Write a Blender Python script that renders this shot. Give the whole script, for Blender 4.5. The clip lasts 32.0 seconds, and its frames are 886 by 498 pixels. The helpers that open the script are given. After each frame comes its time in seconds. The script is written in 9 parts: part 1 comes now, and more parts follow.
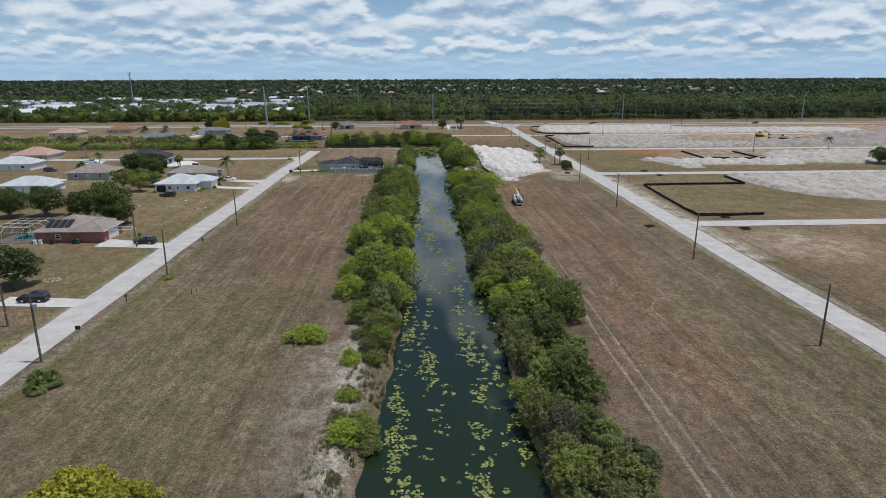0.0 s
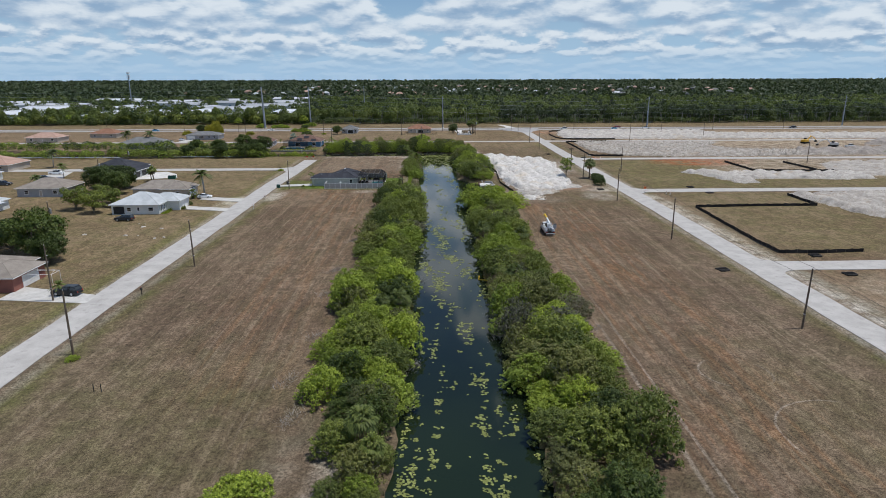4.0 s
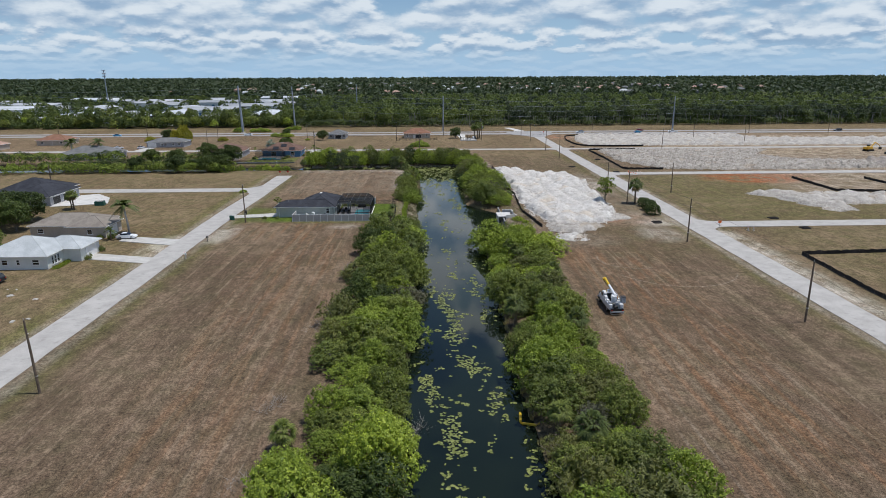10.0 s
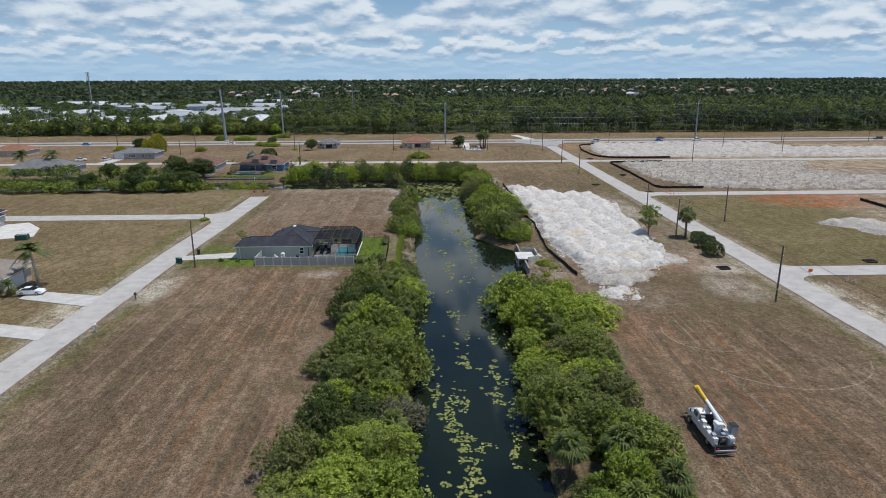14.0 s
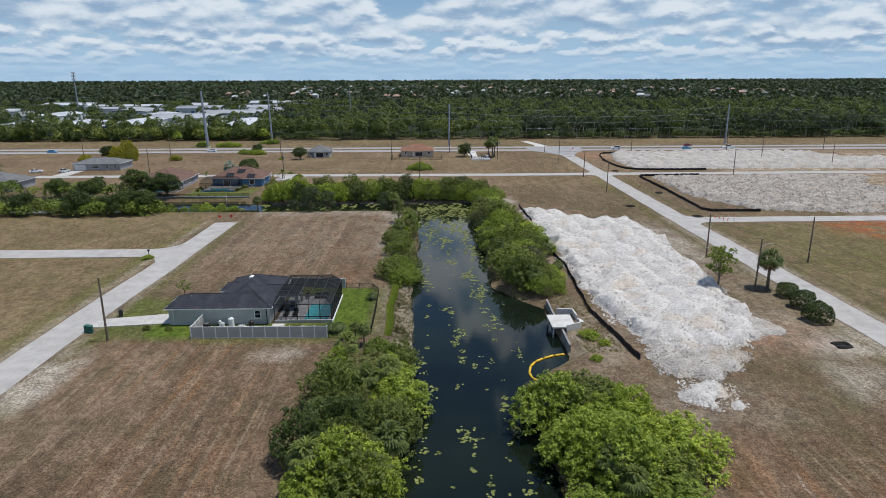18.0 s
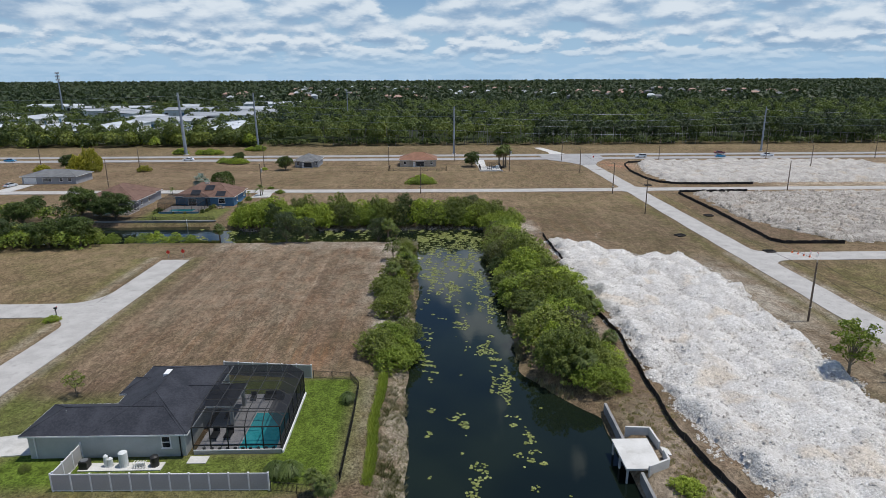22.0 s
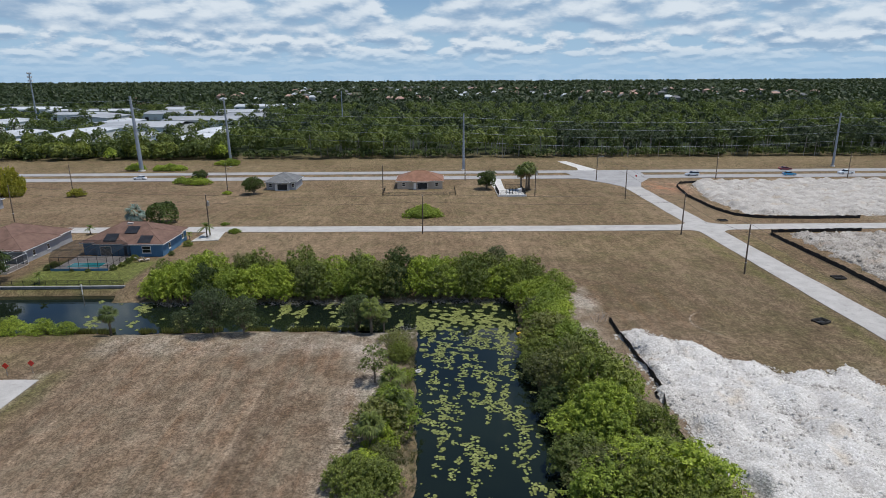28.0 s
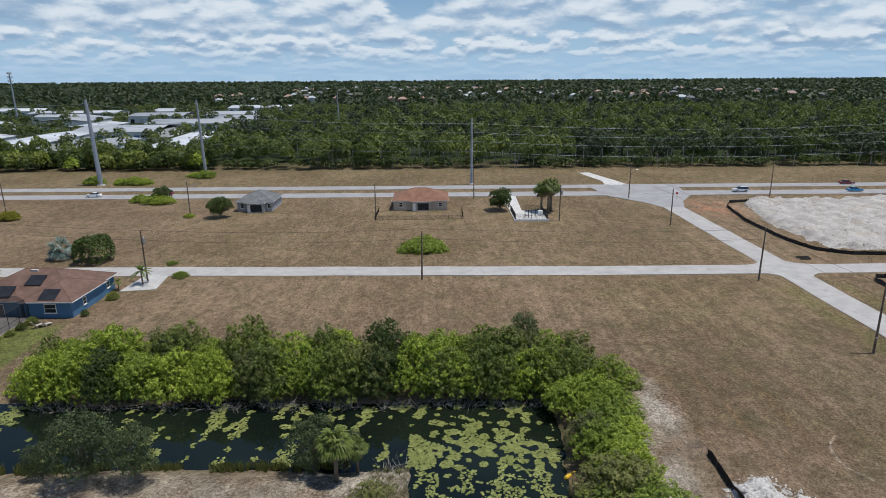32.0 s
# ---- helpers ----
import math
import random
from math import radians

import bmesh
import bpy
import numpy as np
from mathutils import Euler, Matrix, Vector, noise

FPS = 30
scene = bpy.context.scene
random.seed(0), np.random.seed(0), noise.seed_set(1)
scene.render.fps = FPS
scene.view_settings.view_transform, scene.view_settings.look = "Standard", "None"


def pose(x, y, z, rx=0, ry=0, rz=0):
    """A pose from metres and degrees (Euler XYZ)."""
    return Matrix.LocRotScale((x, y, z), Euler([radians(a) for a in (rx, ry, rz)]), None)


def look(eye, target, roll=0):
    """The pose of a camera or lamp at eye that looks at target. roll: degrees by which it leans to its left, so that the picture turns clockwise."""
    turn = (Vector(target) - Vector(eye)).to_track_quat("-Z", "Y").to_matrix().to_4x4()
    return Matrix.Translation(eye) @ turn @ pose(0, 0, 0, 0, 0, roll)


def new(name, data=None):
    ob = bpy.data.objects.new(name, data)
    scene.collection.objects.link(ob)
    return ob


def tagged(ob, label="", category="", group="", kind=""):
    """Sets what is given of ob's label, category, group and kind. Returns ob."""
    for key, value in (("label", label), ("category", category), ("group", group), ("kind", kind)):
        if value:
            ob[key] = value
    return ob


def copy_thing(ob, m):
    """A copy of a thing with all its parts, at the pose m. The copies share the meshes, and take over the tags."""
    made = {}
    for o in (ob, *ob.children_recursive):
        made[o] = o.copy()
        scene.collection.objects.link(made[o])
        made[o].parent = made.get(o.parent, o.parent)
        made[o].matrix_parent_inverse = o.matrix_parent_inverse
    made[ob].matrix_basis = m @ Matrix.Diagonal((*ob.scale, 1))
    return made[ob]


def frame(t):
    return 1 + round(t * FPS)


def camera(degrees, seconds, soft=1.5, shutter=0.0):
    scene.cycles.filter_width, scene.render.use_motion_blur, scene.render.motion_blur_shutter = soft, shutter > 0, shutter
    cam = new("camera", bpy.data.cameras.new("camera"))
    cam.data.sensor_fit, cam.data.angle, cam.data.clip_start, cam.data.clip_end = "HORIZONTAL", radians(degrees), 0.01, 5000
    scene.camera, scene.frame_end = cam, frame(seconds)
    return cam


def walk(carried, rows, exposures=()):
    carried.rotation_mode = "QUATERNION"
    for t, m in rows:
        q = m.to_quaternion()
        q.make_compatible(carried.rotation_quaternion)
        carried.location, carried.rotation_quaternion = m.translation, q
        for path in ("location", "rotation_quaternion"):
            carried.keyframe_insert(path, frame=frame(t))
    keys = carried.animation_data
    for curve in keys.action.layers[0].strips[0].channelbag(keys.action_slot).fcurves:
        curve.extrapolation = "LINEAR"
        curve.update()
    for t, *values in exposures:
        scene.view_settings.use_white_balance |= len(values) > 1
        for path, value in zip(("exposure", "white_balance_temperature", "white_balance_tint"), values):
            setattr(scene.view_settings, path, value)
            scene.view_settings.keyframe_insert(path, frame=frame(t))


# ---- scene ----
cam = camera(71.21, 32.0, soft=0.45)
PATH = [
    (0, look((0.05, -1.17, 37.31), (1.87, 46.93, 23.77), -0.17)),
    (0.5, look((0.19, 3.39, 37.30), (1.99, 51.49, 23.77), -0.17)),
    (1, look((0.32, 7.94, 37.29), (2.11, 56.05, 23.78), -0.16)),
    (1.25, look((0.37, 10.22, 37.29), (2.10, 58.32, 23.78), -0.16)),
    (1.5, look((0.43, 12.48, 37.28), (2.04, 60.60, 23.78), -0.15)),
    (1.75, look((0.48, 14.75, 37.27), (1.88, 62.87, 23.77), -0.15)),
    (2, look((0.52, 17.01, 37.26), (1.73, 65.14, 23.77), -0.15)),
    (2.5, look((0.58, 21.52, 37.24), (1.65, 69.66, 23.75), -0.14)),
    (3, look((0.61, 26.01, 37.21), (1.73, 74.15, 23.72), -0.14)),
    (3.5, look((0.59, 30.47, 37.17), (1.69, 78.61, 23.67), -0.15)),
    (4.5, look((0.52, 39.27, 37.10), (1.63, 87.39, 23.57), -0.17)),
    (5, look((0.47, 43.67, 37.06), (1.60, 91.79, 23.52), -0.18)),
    (6, look((0.37, 52.50, 36.98), (1.51, 100.61, 23.40), -0.22)),
    (7, look((0.22, 61.37, 36.92), (1.41, 109.46, 23.28), -0.25)),
    (8, look((0.06, 70.16, 36.87), (1.30, 118.24, 23.19), -0.26)),
    (9, look((-0.10, 78.87, 36.86), (1.17, 126.94, 23.15), -0.27)),
    (10, look((-0.22, 87.63, 36.87), (1.06, 135.70, 23.17), -0.26)),
    (11, look((-0.30, 96.59, 36.90), (0.99, 144.67, 23.24), -0.25)),
    (12, look((-0.33, 105.77, 36.94), (0.96, 153.86, 23.32), -0.25)),
    (13, look((-0.32, 115.01, 36.97), (0.98, 163.11, 23.40), -0.25)),
    (14, look((-0.24, 124.10, 37.00), (1.04, 172.22, 23.47), -0.25)),
    (15, look((-0.15, 133.09, 37.02), (1.09, 181.22, 23.51), -0.24)),
    (16, look((-0.06, 142.07, 37.03), (1.14, 190.20, 23.53), -0.23)),
    (17, look((0.03, 151.03, 37.03), (1.17, 199.16, 23.53), -0.22)),
    (18, look((0.08, 159.96, 37.00), (1.16, 208.09, 23.50), -0.21)),
    (19, look((0.12, 168.85, 36.94), (1.13, 216.99, 23.45), -0.22)),
    (20, look((0.13, 177.66, 36.86), (1.09, 225.80, 23.37), -0.23)),
    (21, look((0.12, 186.42, 36.78), (1.04, 234.55, 23.29), -0.24)),
    (22, look((0.11, 195.16, 36.70), (0.99, 243.30, 23.21), -0.25)),
    (23, look((0.10, 203.97, 36.64), (0.92, 252.11, 23.15), -0.27)),
    (24, look((0.07, 212.88, 36.61), (0.84, 261.02, 23.13), -0.28)),
    (25, look((-0.00, 221.79, 36.60), (0.72, 269.93, 23.13), -0.29)),
    (26, look((-0.10, 230.63, 36.61), (0.58, 278.78, 23.14), -0.29)),
    (27, look((-0.21, 239.46, 36.61), (0.44, 287.61, 23.14), -0.28)),
    (28, look((-0.31, 248.25, 36.60), (0.29, 296.40, 23.15), -0.28)),
    (29, look((-0.34, 257.14, 36.59), (0.18, 305.29, 23.14), -0.29)),
    (30, look((-0.28, 266.04, 36.56), (0.16, 314.20, 23.11), -0.32)),
    (31, look((-0.18, 274.80, 36.53), (0.18, 322.95, 23.07), -0.35)),
    (32, look((-0.06, 283.43, 36.51), (0.21, 331.58, 23.03), -0.38)),
]
walk(cam, PATH)

# ---- node shorthand ----
class Net:
    """A node tree with short calls; every call returns the output socket."""

    def __init__(self, tree):
        self.tree = tree

    def node(self, kind):
        return self.tree.nodes.new(kind)

    def plug(self, value, socket):
        if isinstance(value, bpy.types.NodeSocket):
            self.tree.links.new(value, socket)
        elif value is not None:
            socket.default_value = value

    def math(self, op, a, b=None, c=None, clamp=False):
        n = self.node("ShaderNodeMath")
        n.operation, n.use_clamp = op, clamp
        for v, s in zip((a, b, c), n.inputs):
            self.plug(v, s)
        return n.outputs[0]

    def mix(self, fac, a, b, mode="MIX"):
        n = self.node("ShaderNodeMix")
        n.data_type, n.blend_type = "RGBA", mode
        self.plug(fac, n.inputs[0])
        self.plug((*a, 1) if isinstance(a, tuple) and len(a) == 3 else a, n.inputs[6])
        self.plug((*b, 1) if isinstance(b, tuple) and len(b) == 3 else b, n.inputs[7])
        return n.outputs[2]

    def noise(self, vec, scale, detail=3.0, rough=0.55, distort=0.0):
        n = self.node("ShaderNodeTexNoise")
        self.plug(vec, n.inputs["Vector"])
        n.inputs["Scale"].default_value = scale
        n.inputs["Detail"].default_value = detail
        n.inputs["Roughness"].default_value = rough
        n.inputs["Distortion"].default_value = distort
        return n.outputs[0]

    def ramp(self, value, lo, hi, a=0.0, b=1.0):
        n = self.node("ShaderNodeMapRange")
        n.interpolation_type = "SMOOTHSTEP"
        self.plug(value, n.inputs[0])
        for k, v in enumerate((lo, hi, a, b)):
            self.plug(v, n.inputs[k + 1])
        return n.outputs[0]

    def mapped(self, vec, scale=(1, 1, 1), loc=(0, 0, 0), rot=(0, 0, 0)):
        n = self.node("ShaderNodeMapping")
        self.plug(vec, n.inputs[0])
        n.inputs["Location"].default_value, n.inputs["Rotation"].default_value, n.inputs["Scale"].default_value = loc, rot, scale
        return n.outputs[0]


# ---- light ----
SUN_TO = Vector((0.30, 0.0, 0.954)).normalized()
world = bpy.data.worlds.new("sky")
scene.world = world
world.use_nodes = True
w = Net(world.node_tree)
w.tree.nodes.clear()
sky = w.node("ShaderNodeTexSky")
sky.sky_type, sky.sun_disc = "NISHITA", False
sky.sun_elevation, sky.sun_rotation = math.asin(SUN_TO.z), math.atan2(SUN_TO.x, SUN_TO.y)
sky.air_density, sky.dust_density, sky.ozone_density = 1.0, 0.6, 1.2
way = w.node("ShaderNodeTexCoord").outputs["Generated"]
parts_xyz = w.node("ShaderNodeSeparateXYZ")
w.plug(way, parts_xyz.inputs[0])
dx, dy, dz = parts_xyz.outputs
# Fair-weather cumulus: heaps with lit tops and shaded bases that shrink and flatten towards the horizon.
rise = w.math("MAXIMUM", dz, 0.0)
spot = w.node("ShaderNodeCombineXYZ")
w.plug(w.math("MULTIPLY", w.math("ARCTAN2", dx, dy), 10.5), spot.inputs[0])
w.plug(w.math("MULTIPLY", w.math("LOGARITHM", w.math("ADD", rise, 0.045), 2.71828), 3.7), spot.inputs[1])
p = spot.outputs[0]


def heaps(shift, wide, high, start):
    """The thickness of one layer of clouds; shifted upwards it tells lit tops from shaded bases."""
    here = w.mapped(p, (wide, high, 1), (start, 1.7 + shift, start))
    lump = w.noise(here, 0.80, 8.0, 0.57, 0.1)
    bank = w.noise(w.mapped(here, (1, 1, 1), (5.2, 3.2, 0)), 0.33, 2.0)
    ruffled = w.node("ShaderNodeVectorMath")
    ruffled.operation = "ADD"
    w.plug(here, ruffled.inputs[0])
    w.plug(w.math("MULTIPLY", w.noise(here, 2.4, 4.0), 0.6), ruffled.inputs[1])
    puff = w.node("ShaderNodeTexVoronoi")
    puff.feature = "SMOOTH_F1"
    puff.inputs["Scale"].default_value = 1.5
    w.plug(ruffled.outputs[0], puff.inputs["Vector"])
    round_top = w.math("SUBTRACT", 1.0, puff.outputs["Distance"])
    return w.math("ADD", w.math("ADD", w.math("MULTIPLY", lump, 0.50), w.math("MULTIPLY", bank, 0.30)), w.math("MULTIPLY", round_top, 0.34))


def heap_field(shift):
    """Large heaps overhead pass into smaller ones low in the sky."""
    near_field, far_field = heaps(shift, 1.0, 1.0, 3.1), heaps(shift, 2.1, 1.35, 7.7)
    blend = w.ramp(dz, 0.045, 0.085)
    return w.math("ADD", w.math("MULTIPLY", near_field, blend), w.math("MULTIPLY", far_field, w.math("SUBTRACT", 1.0, blend)))


thin_above = w.ramp(dz, 0.33, 0.46, 0.0, 0.22)
body = w.math("SUBTRACT", heap_field(0.0), thin_above)
above = w.math("SUBTRACT", heap_field(0.30), thin_above)
mask = w.ramp(body, 0.475, 0.585)
lit = w.ramp(w.math("SUBTRACT", body, above), -0.10, 0.085)
cloud = w.mix(lit, (0.285, 0.42, 0.59), (0.69, 0.765, 0.84))
cloud = w.mix(w.math("MULTIPLY", w.ramp(above, 0.62, 0.74), 0.65), cloud, (0.26, 0.39, 0.56))
blue = w.mix(1.0, sky.outputs[0], (0.050, 0.066, 0.088), "MULTIPLY")
pale = w.mix(w.ramp(dz, 0.0, 0.17, 0.95, 0.05), blue, (0.36, 0.54, 0.74))
far_thin = w.ramp(dz, 0.008, 0.050, 0.15, 0.97)
full = w.mix(w.math("MULTIPLY", mask, far_thin), pale, cloud)
back = w.node("ShaderNodeBackground")
w.plug(full, back.inputs[0])
back.inputs[1].default_value = 1.0
w.plug(back.outputs[0], w.node("ShaderNodeOutputWorld").inputs[0])

sun = new("sun", bpy.data.lights.new("sun", "SUN"))
sun.data.energy, sun.data.angle, sun.data.color = 3.45, radians(0.53), (1.0, 0.96, 0.90)
sun.matrix_world = look(SUN_TO * 100, (0, 0, 0))

# ---- materials ----
def surface(name, c1, c2, scale=0.6, fine=9.0, rough=0.8, bump=0.15, metal=0.0, spec=0.35, stain=None, amount=0.35, vary=0.0):
    """A surface of two tones at two scales, with fine relief and, if wanted, stains."""
    m = bpy.data.materials.new(name)
    m.use_nodes = True
    n = Net(m.node_tree)
    bsdf = n.tree.nodes["Principled BSDF"]
    at = n.node("ShaderNodeTexCoord").outputs["Object"]
    large, little = n.noise(at, scale, 4.0), n.noise(at, fine, 3.0)
    both = n.math("ADD", n.math("MULTIPLY", large, 0.6), n.math("MULTIPLY", little, 0.4))
    colour = n.mix(n.ramp(both, 0.35, 0.65), c1, c2)
    if stain:
        colour = n.mix(n.ramp(n.noise(n.mapped(at, loc=(7, 3, 1)), scale * 2.3, 5.0), 0.55, 0.72, 0.0, amount), colour, stain)
    if vary:
        r = n.node("ShaderNodeObjectInfo").outputs["Random"]
        colour = n.mix(1.0, colour, n.mix(r, (1 - vary,) * 3, (1 + vary,) * 3), "MULTIPLY")
    n.plug(colour, bsdf.inputs["Base Color"])
    bsdf.inputs["Roughness"].default_value, bsdf.inputs["Metallic"].default_value = rough, metal
    bsdf.inputs["Specular IOR Level"].default_value = spec
    if bump:
        b = n.node("ShaderNodeBump")
        b.inputs["Strength"].default_value, b.inputs["Distance"].default_value = bump, 0.05
        n.plug(little, b.inputs["Height"])
        n.plug(b.outputs[0], bsdf.inputs["Normal"])
    return m


def foliage(name, dark, light, rough=0.55, glow=0.28):
    """Leaves: each one its own tone, part of the light passing through."""
    m = bpy.data.materials.new(name)
    m.use_nodes = True
    n = Net(m.node_tree)
    bsdf, out = n.tree.nodes["Principled BSDF"], n.tree.nodes["Material Output"]
    leaf = n.node("ShaderNodeNewGeometry").outputs["Random Per Island"]
    at = n.node("ShaderNodeTexCoord").outputs["Object"]
    tone = n.mix(leaf, dark, light)
    tone = n.mix(n.ramp(n.noise(at, 0.7, 3.0), 0.35, 0.65, 0.0, 0.42), tone, dark)
    r = n.node("ShaderNodeObjectInfo").outputs["Random"]
    tone = n.mix(1.0, tone, n.mix(r, (0.68, 0.74, 0.76), (1.20, 1.20, 1.02)), "MULTIPLY")
    n.plug(tone, bsdf.inputs["Base Color"])
    bsdf.inputs["Roughness"].default_value = rough
    bsdf.inputs["Specular IOR Level"].default_value = 0.3
    through_leaf = n.node("ShaderNodeBsdfTranslucent")
    n.plug(n.mix(1.0, tone, (1.25, 1.3, 0.6), "MULTIPLY"), through_leaf.inputs[0])
    both = n.node("ShaderNodeMixShader")
    both.inputs[0].default_value = glow
    n.plug(bsdf.outputs[0], both.inputs[1])
    n.plug(through_leaf.outputs[0], both.inputs[2])
    n.plug(both.outputs[0], out.inputs[0])
    return m


LEAF_FRESH = foliage("leaf_fresh", (0.130, 0.185, 0.022), (0.46, 0.53, 0.085), glow=0.22)
LEAF_MID = foliage("leaf_mid", (0.085, 0.112, 0.024), (0.290, 0.325, 0.080), glow=0.22)
LEAF_DARK = foliage("leaf_dark", (0.036, 0.060, 0.014), (0.120, 0.155, 0.038), glow=0.18)
LEAF_OLIVE = foliage("leaf_olive", (0.090, 0.100, 0.032), (0.235, 0.240, 0.082), glow=0.2)
LEAF_LIME = foliage("leaf_lime", (0.12, 0.18, 0.02), (0.34, 0.37, 0.05))
LEAF_GREY = foliage("leaf_grey", (0.09, 0.09, 0.06), (0.19, 0.18, 0.13))
LEAF_SILVER = foliage("leaf_silver", (0.12, 0.17, 0.17), (0.32, 0.40, 0.40))
LEAF_YELLOW = foliage("leaf_yellow", (0.20, 0.20, 0.02), (0.45, 0.40, 0.06))
LEAF_PALM = foliage("leaf_palm", (0.085, 0.115, 0.028), (0.235, 0.27, 0.075))
LEAF_FOREST = foliage("leaf_forest", (0.066, 0.092, 0.030), (0.155, 0.190, 0.062), glow=0.3)
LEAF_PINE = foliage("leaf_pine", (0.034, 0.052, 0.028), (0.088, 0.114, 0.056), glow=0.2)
LEAF_FEATHER = foliage("leaf_feather", (0.045, 0.066, 0.018), (0.135, 0.165, 0.050), glow=0.15)
LEAF_SHAGGY = foliage("leaf_shaggy", (0.045, 0.064, 0.028), (0.125, 0.155, 0.070), glow=0.2)
DRY_FROND = foliage("dry_frond", (0.16, 0.11, 0.06), (0.34, 0.26, 0.15), glow=0.1)
BARK = surface("bark", (0.12, 0.095, 0.07), (0.26, 0.22, 0.17), 2.0, 18.0, 0.9, 0.5)
TWIG = surface("dead_twig", (0.26, 0.24, 0.21), (0.42, 0.39, 0.35), 3.0, 20.0, 0.9, 0.3)
POLE_WOOD = surface("pole_wood", (0.10, 0.075, 0.055), (0.21, 0.165, 0.125), 1.2, 16.0, 0.85, 0.3)
PALE_BARK = surface("pale_bark", (0.34, 0.32, 0.29), (0.52, 0.50, 0.46), 1.5, 12.0, 0.85, 0.2)
STEEL = surface("weathered_steel", (0.25, 0.28, 0.33), (0.34, 0.38, 0.44), 0.4, 6.0, 0.55, 0.05, 0.3)
ASPHALT = surface("bleached_asphalt", (0.375, 0.36, 0.34), (0.48, 0.465, 0.44), 0.35, 7.0, 0.9, 0.25, 0, 0.25, (0.26, 0.25, 0.235), 0.5)
HIGHWAY = surface("highway_asphalt", (0.30, 0.295, 0.29), (0.38, 0.375, 0.37), 0.2, 5.0, 0.9, 0.2, 0, 0.25, (0.22, 0.215, 0.21), 0.5)
DRIVEWAY = surface("driveway_concrete", (0.42, 0.41, 0.385), (0.56, 0.55, 0.52), 0.5, 8.0, 0.9, 0.12, 0, 0.3, (0.33, 0.31, 0.275), 0.5)
CONCRETE = surface("concrete", (0.52, 0.51, 0.48), (0.66, 0.65, 0.62), 0.5, 10.0, 0.85, 0.12, 0, 0.3, (0.40, 0.38, 0.34), 0.4)
SEAWALL = surface("seawall_concrete", (0.20, 0.20, 0.20), (0.33, 0.33, 0.32), 0.5, 8.0, 0.9, 0.2, 0, 0.3, (0.12, 0.12, 0.11), 0.6)
WHITE = surface("white_paint", (0.74, 0.74, 0.73), (0.82, 0.82, 0.81), 0.8, 12.0, 0.5, 0.03)
WHITE_METAL = surface("white_metal", (0.36, 0.38, 0.40), (0.52, 0.54, 0.55), 0.05, 0.6, 0.5, 0.02, 0, 0.5, (0.34, 0.35, 0.35), 0.6, vary=0.3)
VINYL = surface("grey_vinyl", (0.40, 0.385, 0.37), (0.46, 0.445, 0.43), 0.5, 8.0, 0.6, 0.03)
BLACK = surface("black_plastic", (0.018, 0.018, 0.018), (0.04, 0.04, 0.038), 1.5, 12.0, 0.5, 0.05)
SILT = surface("black_geotextile", (0.014, 0.014, 0.014), (0.035, 0.032, 0.03), 0.8, 8.0, 0.9, 0.3)
YELLOW = surface("yellow_vinyl", (0.70, 0.42, 0.02), (0.85, 0.58, 0.05), 1.0, 9.0, 0.5, 0.1)
ORANGE = surface("orange_plastic", (0.75, 0.13, 0.03), (0.85, 0.19, 0.05), 1.0, 9.0, 0.6, 0.03)
RED = surface("red_reflective", (0.55, 0.03, 0.02), (0.68, 0.05, 0.03), 1.0, 9.0, 0.4, 0.02)
GREEN_BIN = surface("green_bin", (0.02, 0.09, 0.07), (0.03, 0.13, 0.10), 1.0, 9.0, 0.5, 0.02)
RUBBER = surface("rubber", (0.015, 0.015, 0.015), (0.03, 0.03, 0.03), 2.0, 15.0, 0.8, 0.1)
GLASS_DARK = surface("dark_window_glass", (0.012, 0.015, 0.018), (0.03, 0.035, 0.04), 0.3, 2.0, 0.06, 0.0, 0, 0.8)
PAVER_GREY = surface("grey_deck_pavers", (0.36, 0.35, 0.36), (0.50, 0.49, 0.49), 0.8, 6.0, 0.85, 0.1)
PAVER = surface("pool_deck_pavers", (0.40, 0.36, 0.33), (0.55, 0.50, 0.46), 0.8, 6.0, 0.85, 0.1)
CHROME = surface("bare_metal", (0.42, 0.43, 0.44), (0.55, 0.56, 0.57), 1.0, 9.0, 0.35, 0.03, 0.8)
ROOF_SLATE = surface("dark_slate_shingle", (0.022, 0.025, 0.033), (0.048, 0.051, 0.063), 0.5, 5.0, 0.9, 0.35, vary=0.0)
ROOF_TAN = surface("tan_shingle", (0.20, 0.175, 0.15), (0.29, 0.26, 0.225), 0.5, 5.0, 0.9, 0.3)
ROOF_WHITE = surface("white_metal_roof", (0.38, 0.41, 0.42), (0.52, 0.55, 0.56), 0.4, 5.0, 0.6, 0.1)
ROOF_TERRA = surface("terracotta_shingle", (0.125, 0.075, 0.056), (0.195, 0.118, 0.090), 0.6, 5.0, 0.9, 0.35)
ROOF_RED = surface("orange_tile_roof", (0.20, 0.102, 0.064), (0.29, 0.155, 0.102), 0.6, 5.0, 0.9, 0.35)
ROOF_GREY = surface("grey_shingle", (0.125, 0.128, 0.13), (0.195, 0.20, 0.20), 0.5, 5.0, 0.9, 0.3)
ROOF_PINK = surface("pink_shingle", (0.34, 0.22, 0.17), (0.46, 0.31, 0.25), 0.5, 5.0, 0.9, 0.3)
WALL_SAGE = surface("sage_stucco", (0.42, 0.44, 0.42), (0.50, 0.52, 0.50), 0.5, 14.0, 0.9, 0.2)
WALL_WHITE = surface("white_stucco", (0.64, 0.66, 0.64), (0.74, 0.76, 0.74), 0.5, 14.0, 0.9, 0.2)
